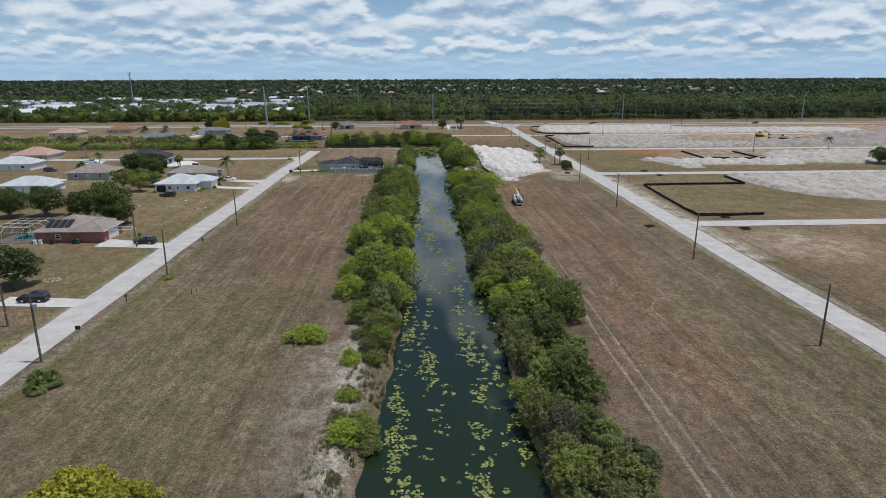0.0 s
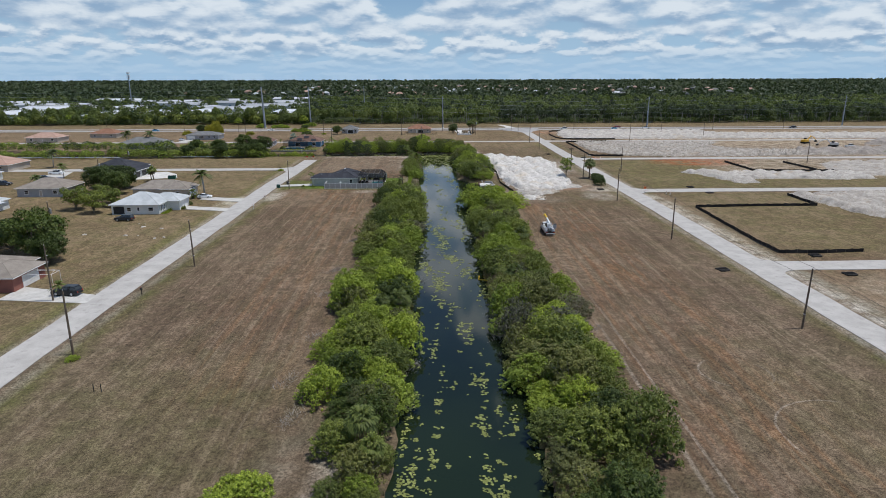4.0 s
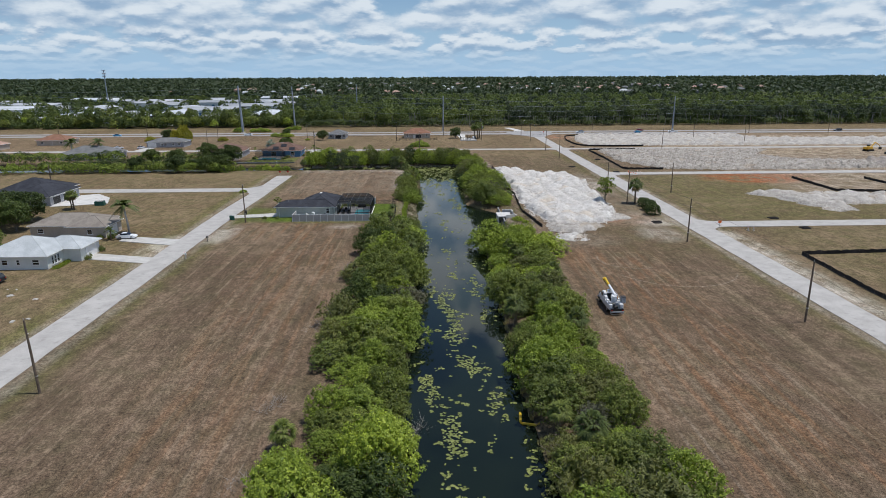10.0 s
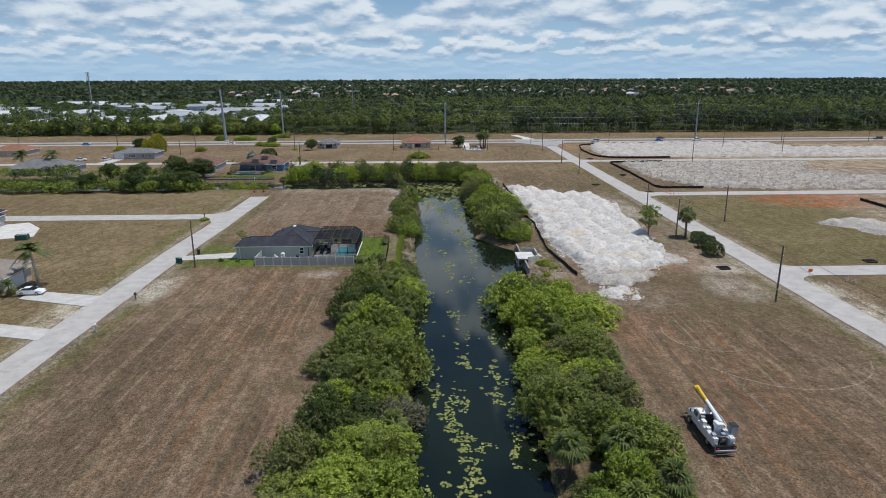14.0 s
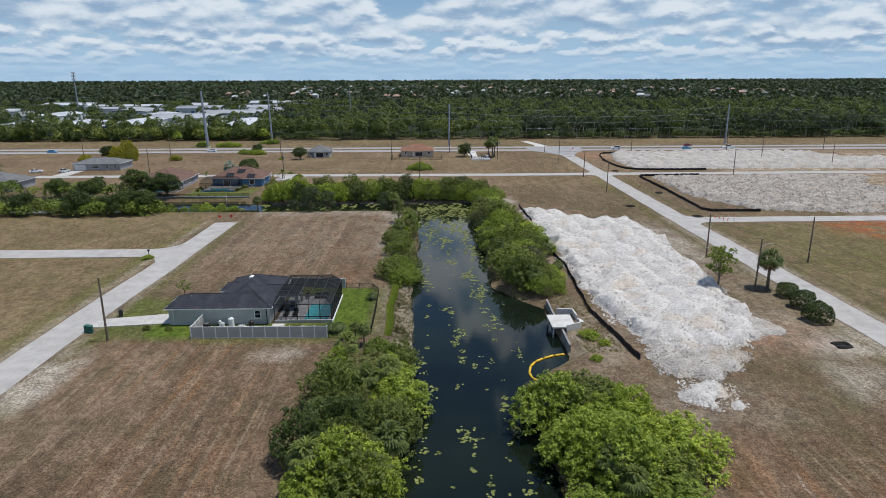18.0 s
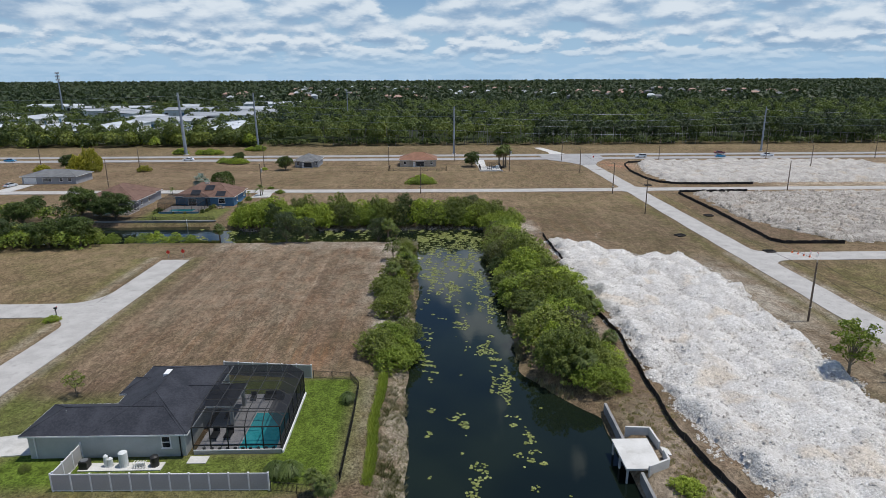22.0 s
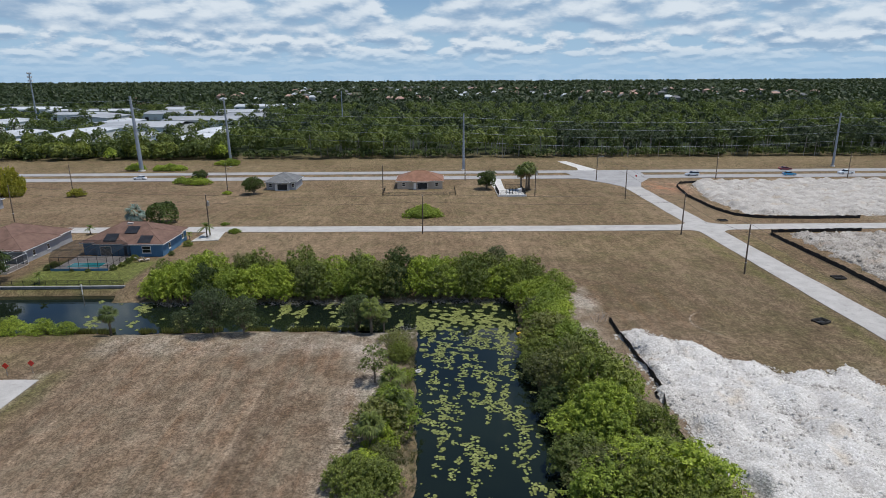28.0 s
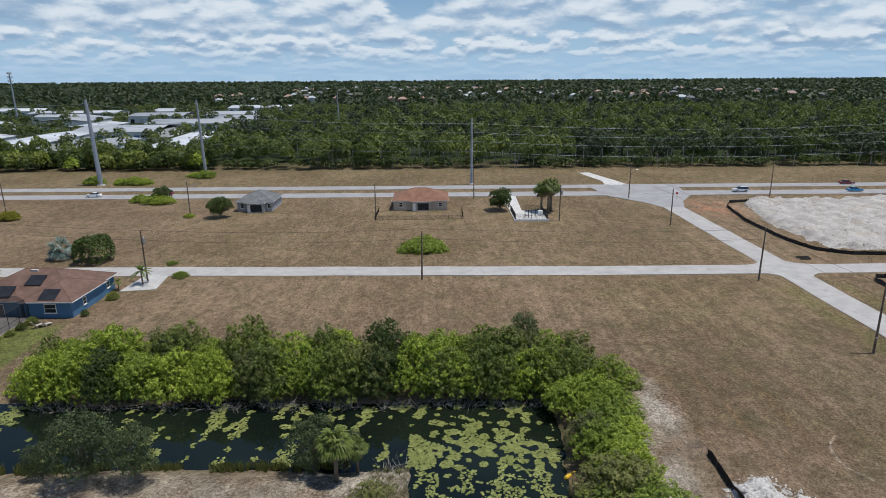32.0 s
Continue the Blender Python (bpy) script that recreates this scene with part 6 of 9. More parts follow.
def fountain_grass(x, y, size, seed):
    """A rounded clump of long arching blades."""
    rng = np.random.default_rng(seed)
    n = 620
    a, r = rng.random(n) * 6.2832, np.sqrt(rng.random(n))
    out = np.stack([np.cos(a), np.sin(a), np.zeros(n)], -1)
    across = np.stack([-np.sin(a), np.cos(a), np.zeros(n)], -1) * 0.022
    foot = out * (0.25 * r)[:, None] - np.array((0, 0, 0.06))
    knee = foot + out * (0.75 * r)[:, None] + np.stack([0 * a, 0 * a, 1.5 - 0.55 * r * r], -1)
    tip = knee + out * (0.25 + 0.3 * r)[:, None] + np.stack([0 * a, 0 * a, 0.12 - 0.75 * r], -1)
    t3 = np.concatenate([np.stack([foot - across, foot + across, knee], 1), np.stack([knee - across, knee + across, tip], 1)]) * size
    clump = empty("ornamental_grass", (x, y, 0), "rounded clump of arching green ornamental grass", "grass clump", "ornamental grasses")
    tris("blades", t3, LEAF_FOUNTAIN, clump)


LEAF_FOUNTAIN = foliage("leaf_fountain", (0.07, 0.105, 0.028), (0.19, 0.235, 0.08), glow=0.3)
for k, (gx, gy, gs) in enumerate(((-15.0, 246.6, 1.0), (-13.6, 246.4, 1.1), (-9.9, 260.3, 0.85))):
    fountain_grass(gx, gy, gs, 950 + k)
for k, (lx, ly) in enumerate(((-22.6, 256.4), (-21.0, 260.8))):
    chair = empty("patio_chair", (lx, ly, 0.12), "dark wicker patio chair on the pool deck", "chair", "patio chairs")
    part("seat", box(-0.32, -0.32, 0.34, 0.32, 0.32, 0.44, 0.02), BLACK, chair)
    part("backrest", box(-0.32, 0.26, 0.445, 0.32, 0.34, 0.95, 0.02), BLACK, chair)
    for sx in (-0.27, 0.27):
        for sy in (-0.27, 0.27):
            part("leg", box(sx - 0.025, sy - 0.025, 0.0, sx + 0.025, sy + 0.025, 0.338), BLACK, chair)


def picket_panel(x0, y0, x1, y1, high=1.8):
    """A vinyl privacy fence along a line: white posts and rails, grey boards."""
    root = empty("privacy_fence", (x0, y0, 0), "grey vinyl privacy fence with white posts and rails", "fence")
    length = math.hypot(x1 - x0, y1 - y0)
    n = max(1, round(length / 1.84))
    u = Vector(((x1 - x0) / length, (y1 - y0) / length, 0))
    turn = Matrix.Rotation(math.atan2(u.y, u.x), 4, "Z")
    gap = length / n
    for k in range(n + 1):
        post = part("post", box(-0.065, -0.065, -0.2, 0.065, 0.065, high + 0.04), WHITE, root)
        post.matrix_local = Matrix.Translation(u * gap * k) @ turn
        cap = part("post_cap", box(-0.085, -0.085, high + 0.042, 0.085, 0.085, high + 0.1, 0.02), WHITE, post)
    for k in range(n):
        m = Matrix.Translation(u * gap * k) @ turn
        for nm, bm, mat in (("panel", box(0.07, -0.02, 0.10, gap - 0.07, 0.02, high - 0.10), VINYL), ("rail", box(0.07, -0.035, 0.0, gap - 0.07, 0.035, 0.096), WHITE),
                            ("rail", box(0.07, -0.035, high - 0.096, gap - 0.07, 0.035, high), WHITE)):
            part(nm, bm, mat, root).matrix_local = m
    return root


picket_panel(-35.0, 244.7, -15.1, 244.4)
picket_panel(-34.95, 244.95, -34.9, 249.6)
picket_panel(-26.5, 267.6, -15.2, 266.3)


def bar_fence(points, high=1.1, gap=0.0, label="low black metal garden fence"):
    root = empty("garden_fence", (*points[0], 0), label, "fence")
    o = Vector((*points[0], 0))
    for (ax, ay), (bx, by) in zip(points, points[1:]):
        a, b = Vector((ax, ay, 0)) - o, Vector((bx, by, 0)) - o
        n = max(1, round((b - a).length / 2.0))
        for k in range(n + 1):
            q = a.lerp(b, k / n)
            part("post", box(q.x - 0.03, q.y - 0.03, -0.2, q.x + 0.03, q.y + 0.03, high), BLACK, root)
        for z in (0.15, high - 0.1):
            part("rail", rod(a + Vector((0, 0, z)), b + Vector((0, 0, z)), 0.02, 0.02, 5), BLACK, root)
        m = max(2, round((b - a).length / 0.12))
        bm = bmesh.new()
        for k in range(m):
            q = a.lerp(b, (k + 0.5) / m)
            add_box(bm, q.x - 0.013, q.y - 0.013, 0.06, q.x + 0.013, q.y + 0.013, high + 0.02)
        tagged(part("infill", bm, BLACK, root), "thin black bars", kind="stuff")
    return root


bar_fence([(-14.9, 244.2), (-10.0, 243.4), (-8.75, 245.4), (-8.8, 256.0), (-9.0, 263.4), (-10.2, 265.6), (-15.0, 266.3)])
bar_fence([(-92, 356.6), (-57.6, 356.6)], 1.0, label="low grey mesh fence along the seawall")

# Machines on the slab behind the privacy fence.
tagged(part("equipment_slab", box(-34.4, 247.6, -0.1, -26.4, 248.9, 0.05), CONCRETE), "pale concrete equipment slab", "slab")
unit = empty("air_conditioner", (-33.9, 248.2, 0.05), "dark grey outdoor air conditioning unit", "air conditioner")
part("case", box(-0.42, -0.42, 0.0, 0.42, 0.42, 0.8, 0.04), BLACK, unit)
part("fan_grille", rod((0, 0, 0.802), (0, 0, 0.84), 0.33, 0.33, 14), CHROME, unit)
for k, (tx, r, h) in enumerate(((-31.9, 0.22, 1.1), (-31.5, 0.25, 0.8), (-30.2, 0.42, 1.5), (-27.2, 0.4, 1.0))):
    tank = empty("pressure_tank", (tx, 248.35, 0.05), "cream water treatment tank" if k < 3 else "black plastic pool filter tank", "tank", "pool equipment")
    mat = BLACK if k == 3 else WALL_WHITE
    part("body", rod((0, 0, 0), (0, 0, h), r, r, 16), mat, tank, smooth=False)
    part("dome", rod((0, 0, h + 0.002), (0, 0, h + 0.14), r * 0.96, r * 0.5, 16), mat, tank)
pump = empty("pool_pump", (-28.5, 248.2, 0.05), "white pool pump with plumbing pipes", "pump")
for k in range(5):
    part("pipe", tube([(-0.6 + 0.28 * k, -0.3, -0.01), (-0.6 + 0.28 * k, -0.3, 0.55), (-0.6 + 0.28 * k, 0.25, 0.55)], 0.04), WHITE, pump)
part("motor", rod((-0.5, 0.1, 0.3), (0.3, 0.1, 0.3), 0.16, 0.16, 12), WHITE, pump)

# Houses of the western street.
house("white stucco house with a pale metal hip roof", [(-87.8, 205.8, -74.8, 217.3), (-80.5, 211.3, -71.2, 218.8)], ROOF_WHITE, WALL_WHITE, 0.42,
      openings=(("screen", "S", -85.8, 2.9, 0.1, 2.1, 205.8, BLACK, SCREEN), ("window", "S", -83.0, 1.2, 0.9, 1.1, 205.8), ("window", "S", -80.4, 0.7, 0.9, 1.1, 205.8),
                ("window", "S", -77.0, 1.4, 0.9, 1.1, 205.8), ("window", "E", 207.6, 0.7, 0.5, 1.7, -74.8), ("window", "E", 208.6, 0.7, 0.5, 1.7, -74.8), ("window", "E", 209.6, 0.7, 0.5, 1.7, -74.8),
                ("garage", "E", 215.4, 4.2, 0.02, 2.2, -71.2)), trim=WHITE)
house("tan stucco house with a brown-grey shingle hip roof", [(-93.4, 231.2, -77.4, 240.6), (-84.0, 230.0, -75.4, 238.0)], ROOF_TAN, WALL_TAN, 0.40,
      openings=(("window", "S", -91.0, 1.4, 0.9, 1.1, 231.2), ("garage", "E", 233.4, 4.6, 0.02, 2.2, -75.4), ("window", "S", -79.0, 1.2, 0.9, 1.1, 230.0)))
house("new grey house under construction with a dark shingle roof", [(-130.0, 273.5, -113.0, 289.0), (-121.5, 267.8, -109.8, 283.5)], ROOF_SLATE, WALL_GREY, 0.42,
      openings=(("garage", "E", 271.2, 4.0, 0.02, 2.3, -109.8, WHITE, BLACK), ("garage", "E", 276.6, 4.0, 0.02, 2.3, -109.8, WHITE, BLACK), ("window", "S", -112.5, 1.3, 0.9, 1.2, 267.8), ("window", "E", 281.4, 1.2, 0.9, 1.2, -109.8)))
house("red brick house with a tan shingle roof", [(-89.2, 141.2, -76.8, 153.5), (-81.0, 141.0, -73.6, 150.5)], ROOF_TAN, WALL_BRICK, 0.40,
      openings=(("garage", "E", 146.0, 4.8, 0.02, 2.2, -73.6), ("window", "S", -84.0, 1.1, 0.9, 1.1, 141.2)))
solar = empty("solar_panel_array", (-84.2, 143.6, 3.97), "four black solar water panels on a tan roof", "solar panel")
for k in range(4):
    part("solar_panel", box(-2.9 + 1.45 * k, -1.6, 0.06, -1.7 + 1.45 * k, 1.6, 0.11), PANEL, solar)
solar.rotation_euler = (math.atan(0.40), 0, 0)
cage2 = pool_cage("white-framed screened pool enclosure beside a brick house", -99.0, 141.0, -89.6, 152.5, 2.5, (-96.5, 143.5, -92.0, 148.5), (4, 4), 0.9, None, WHITE)
screens(cage2, -99.0, 141.0, -89.6, 152.5, 2.5, 0.9)
for k, bx in enumerate((-88.6, -87.4, -79.9, -79.0, -84.9)):
    bin_root = empty("wheeled_bin", (bx, 139.9, 0), "wheeled household bin by a brick wall", "bin", "bins by the brick house")
    part("body", box(-0.3, -0.32, -0.06, 0.3, 0.32, 0.95, 0.04), (WHITE, WHITE, BLACK, GREEN_BIN, BLACK)[k], bin_root)
    part("lid", box(-0.33, -0.36, 0.955, 0.33, 0.35, 1.03, 0.02), (WHITE, WHITE, BLACK, GREEN_BIN, BLACK)[k], bin_root)
for label, blocks, roof, wall in (("grey stucco house with a grey shingle roof", [(-131.0, 233.2, -116.0, 245.0)], ROOF_TAN, WALL_GREY),
                                  ("house with a pinkish shingle roof", [(-186.0, 288.5, -169.5, 303.0)], ROOF_PINK, WALL_TAN),
                                  ("white house with a pale grey roof", [(-176.0, 258.5, -159.5, 270.0)], ROOF_WHITE, WALL_WHITE),
                                  ("low white house with a pale roof", [(-138.0, 205.0, -122.5, 216.0)], ROOF_WHITE, WALL_WHITE),
                                  ("house with a grey roof beyond the brush", [(-163.0, 368.0, -140.0, 382.0)], ROOF_GREY, WALL_GREY),
                                  ("house with an orange roof near the highway", [(-234.0, 405.0, -216.0, 417.0)], ROOF_PINK, WALL_TAN),
                                  ("house with an orange roof beyond the street", [(-210.0, 430.0, -194.0, 442.0)], ROOF_RED, WALL_TAN)):
    x0, y0, x1, y1 = blocks[0]
    house(label, blocks, roof, wall, 0.40, openings=(("window", "S", x0 + 3, 1.4, 0.9, 1.2, y0), ("window", "S", x1 - 3, 1.4, 0.9, 1.2, y0), ("door", "S", (x0 + x1) / 2, 1.0, 0.02, 2.1, y0, WHITE, WALL_TAN)))
tagged(part("pool_roof", hip(-128.0, 205.0, -121.0, 213.0, 2.4, 0.2)[0], ROOF_WHITE), "pale metal patio roof beside a house", "roof")

# Beyond the crossing canal: the blue house, its neighbour, and the houses by the highway.
blue_home = house("blue stucco house with a terracotta shingle roof", [(-75.8, 377.2, -58.6, 389.4), (-65.7, 375.4, -58.2, 385.0), (-72.4, 375.9, -66.6, 382.0)], ROOF_TERRA, WALL_BLUE, 0.46,
                  openings=(("window", "S", -61.6, 1.9, 0.75, 1.5, 375.4), ("window", "E", 379.0, 1.0, 0.9, 1.2, -58.2), ("window", "E", 387.2, 1.0, 0.9, 1.2, -58.6), ("door", "S", -70.4, 2.4, 0.05, 2.1, 375.9, WHITE, GLASS_DARK), ("garage", "N", -63, 4.8, 0.02, 2.2, 389.4)))
on(blue_home, "roof_vent", box(-68.4, 382.4, 5.35, -67.2, 382.9, 5.75), PAVER)
for sx, sy, sz in ((-66.4, 380.4, 4.62), (-62.0, 376.4, 3.50), (-69.5, 377.1, 3.80)):
    panel = empty("solar_panel_array", (sx, sy, sz), "dark solar panels on a terracotta roof", "solar panel", "solar panels")
    for k in range(3):
        part("solar_panel", box(-1.35 + 0.9 * k, -1.25, 0.0, -0.47 + 0.9 * k, 1.25, 0.05), PANEL, panel)
    panel.rotation_euler = (math.atan(0.46), 0, 0)
cage3 = pool_cage("dark-framed screened pool enclosure with a blue kick wall", -76.2, 365.7, -65.0, 375.3, 2.7, (-74.2, 367.4, -67.6, 370.4), (6, 4), 1.0, WALL_BLUE)
screens(cage3, -76.2, 365.7, -65.0, 375.3, 2.7, 1.0)
for k, (sx, sy, sz) in enumerate(((-77.2, 366.4, 0.3), (-77.0, 368.0, 0.36), (-64.2, 366.2, 0.3), (-63.6, 368.4, 0.26), (-63.4, 370.8, 0.3), (-63.2, 373.0, 0.34), (-56.8, 376.2, 0.28), (-56.2, 383.8, 0.4), (-71.8, 365.0, 0.16), (-68.6, 365.0, 0.18))):
    place(patterns[("dark", "mid")[k % 2]][0], sx, sy, -0.05, 50 * k, sz, "small dark shrub by the pool enclosure")
for k in range(2):
    lounger = empty("garden_chair", (-61.4 + 1.1 * k, 371.8 + 0.5 * k, 0), "wooden reclining garden chair on the lawn", "chair", "garden chairs", turn=150)
    part("seat", box(-0.3, -0.5, 0.28, 0.3, 0.5, 0.34), PAVER, lounger)
    back_bm = box(-0.3, -0.03, 0.0, 0.3, 0.03, 0.9)
    part("backrest", back_bm, PAVER, lounger).matrix_local = pose(0, 0.5, 0.3, -35, 0, 0)
    for lx in (-0.26, 0.26):
        for ly in (-0.42, 0.42):
            part("leg", box(lx - 0.04, ly - 0.04, -0.06, lx + 0.04, ly + 0.04, 0.278), PAVER, lounger)
house("grey stucco house with a terracotta shingle roof", [(-100.0, 371.0, -85.0, 389.0), (-92.5, 370.4, -84.4, 383.0)], ROOF_TERRA, WALL_GREY, 0.42,
      openings=(("window", "E", 374.0, 1.0, 0.9, 1.2, -84.4), ("window", "E", 379.0, 1.0, 0.9, 1.2, -84.4), ("window", "S", -96.0, 1.4, 0.9, 1.2, 371.0)))
cage4 = pool_cage("white-framed screened porch on a grey house", -93.0, 363.6, -83.4, 370.2, 2.4, (-91.5, 365.2, -86.0, 368.4), (4, 2), 0.5, WHITE, WHITE)
screens(cage4, -93.0, 363.6, -83.4, 370.2, 2.4, 0.5)
house("long grey house with a grey shingle roof", [(-145.8, 417.0, -126.8, 428.0)], ROOF_GREY, WALL_GREY, 0.30,
      openings=(("garage", "S", -143.0, 4.4, 0.02, 2.2, 417.0), ("window", "S", -137.0, 3.2, 0.8, 1.3, 417.0), ("window", "S", -132.0, 1.2, 0.9, 1.2, 417.0), ("window", "S", -129.0, 1.2, 0.9, 1.2, 417.0)))
house("grey stucco house with a blue-grey hip roof", [(-57.0, 455.0, -47.2, 466.0), (-53.8, 453.2, -49.2, 458.0)], ROOF_GREY, WALL_GREY, 0.44,
      openings=(("screen", "S", -51.2, 3.4, 0.1, 2.2, 453.2, WHITE, SCREEN), ("door", "S", -53.25, 0.8, 0.05, 2.1, 453.2, WHITE, WHITE), ("window", "S", -55.6, 1.1, 0.9, 1.3, 455.0), ("window", "S", -48.0, 1.0, 0.9, 1.3, 455.0)))
house("grey-brown stucco house with an orange tile roof", [(-13.0, 455.0, 2.2, 466.5), (-7.8, 453.8, -2.6, 458.0)], ROOF_RED, WALL_TAN, 0.42,
      openings=(("screen", "S", -4.6, 3.4, 0.1, 2.2, 453.8, WHITE, SCREEN), ("door", "S", -7.1, 0.8, 0.05, 2.1, 453.8, WHITE, WHITE), ("window", "S", -10.9, 1.1, 0.9, 1.3, 455.0), ("window", "S", 0.2, 1.1, 0.9, 1.3, 455.0)))
bar_fence([(-17.0, 454.0), (-17.0, 442.2), (6.2, 442.6), (6.2, 454.0)], 1.2, label="thin dark wire garden fence behind a house")


# Warehouses of the estate beyond the highway.
def shed(x0, y0, x1, y1, high, turn):
    root = empty("warehouse", ((x0 + x1) / 2, (y0 + y1) / 2, 0), "long low warehouse with a white metal roof", "warehouse", "estate sheds", turn=turn)
    w, d = (x1 - x0) / 2, (y1 - y0) / 2
    part("wall", wall_box(-w, -d, w, d, 0.0, high, 0.3), WALL_WHITE, root)
    bm = bmesh.new()
    long_y = d > w
    a, b = (d, w) if long_y else (w, d)
    pts = [(-a - 0.4, -b - 0.4, high), (a + 0.4, -b - 0.4, high), (a + 0.4, 0, high + b * 0.10), (-a - 0.4, 0, high + b * 0.10), (a + 0.4, b + 0.4, high), (-a - 0.4, b + 0.4, high)]
    vs = [bm.verts.new((q[1], q[0], q[2]) if long_y else q) for q in pts]
    bm.faces.new((vs[0], vs[1], vs[2], vs[3]))
    bm.faces.new((vs[3], vs[2], vs[4], vs[5]))
    bmesh.ops.recalc_face_normals(bm, faces=bm.faces)
    bmesh.ops.solidify(bm, geom=bm.faces, thickness=0.2)
    part("roof", bm, WHITE_METAL, root)
    n = int(min(9, 2 * max(w, d) / 7))
    for k in range(n):
        c = -max(w, d) + 2 * max(w, d) * (k + 0.5) / n
        if long_y:
            part("roller_door", box(w + 0.004, c - 1.6, 0.05, w + 0.1, c + 1.6, 3.2), (BLACK, CONCRETE, WALL_BLUE)[k % 3], root)
        else:
            part("roller_door", box(c - 1.6, -d - 0.1, 0.05, c + 1.6, -d - 0.004, 3.2), (BLACK, CONCRETE, WALL_BLUE)[k % 3], root)
    for k in range(max(2, n // 2)):
        c = -max(w, d) * 0.8 + 1.6 * max(w, d) * k / max(1, n // 2)
        q = (0.3 * w, c) if long_y else (c, 0.3 * d)
        part("roof_vent", rod((q[0], q[1], high + 0.3), (q[0], q[1], high + 1.3), 0.45, 0.4, 8), CHROME, root)


for x0, x1, y0, y1 in SHEDS:
    shed(x0, y0, x1, y1, 5.0 + 1.5 * ((int(x0) * 7 + int(y0)) % 5) / 4, 6.0 if y0 < 660 else 3.0)
# Far suburban roofs scattered through the woods.
def far_roofs():
    rng = np.random.default_rng(81)
    root = empty("far_suburb", (0, 1500, 0), "far suburban house roofs among trees", "houses", kind="stuff")
    for nm, mat, count in (("pale_roofs", ROOF_WHITE, 34), ("tan_roofs", ROOF_PINK, 60), ("grey_roofs", ROOF_GREY, 50)):
        verts, faces = [], []
        for _ in range(count):
            x, y = -420 + 1150 * rng.random(), 1150 + 950 * rng.random()
            w, d, h = 5 + 4 * rng.random(), 4 + 3 * rng.random(), 5.4 + 1.0 * rng.random()
            i = len(verts)
            verts += [(x - w, y - 1500 - d, h), (x + w, y - 1500 - d, h), (x + w, y - 1500 + d, h), (x - w, y - 1500 + d, h), (x - w * 0.4, y - 1500, h + 3), (x + w * 0.4, y - 1500, h + 3),
                      (x - w, y - 1500 - d, 0), (x + w, y - 1500 - d, 0), (x + w, y - 1500 + d, 0), (x - w, y - 1500 + d, 0)]
            faces += [(i, i + 1, i + 5, i + 4), (i + 1, i + 2, i + 5), (i + 2, i + 3, i + 4, i + 5), (i + 3, i, i + 4), (i + 6, i + 7, i + 1, i), (i + 7, i + 8, i + 2, i + 1), (i + 9, i + 6, i, i + 3)]
        tagged(from_arrays(nm, verts, faces, mat, root), kind="stuff")


far_roofs()

# ---- heaps of crushed rock ----
def outline_gap(x, y, pts):
    """Signed distance to a closed outline: more than nought inside."""
    p = np.array(pts, float)
    best = np.full(x.shape, 1e9)
    inside = np.zeros(x.shape, bool)
    for (ax, ay), (bx, by) in zip(p, np.roll(p, -1, 0)):
        ex, ey = bx - ax, by - ay
        t = np.clip(((x - ax) * ex + (y - ay) * ey) / (ex * ex + ey * ey), 0, 1)
        best = np.minimum(best, np.hypot(x - ax - t * ex, y - ay - t * ey))
        cross = ((ay > y) != (by > y)) & (x < (bx - ax) * (y - ay) / (by - ay + 1e-12) + ax)
        inside ^= cross
    return np.where(inside, best, -best)


def waves(x, y, seed, scale, n=14):
    """Smooth random relief from a sum of waves, about -1 to 1."""
    rng = np.random.default_rng(seed)
    out = np.zeros(x.shape)
    for _ in range(n):
        a, k, ph = rng.random() * 6.2832, (0.6 + 0.9 * rng.random()) / scale, rng.random() * 6.2832
        out += np.sin((np.cos(a) * x + np.sin(a) * y) * k * 6.2832 + ph)
    return out / math.sqrt(n)


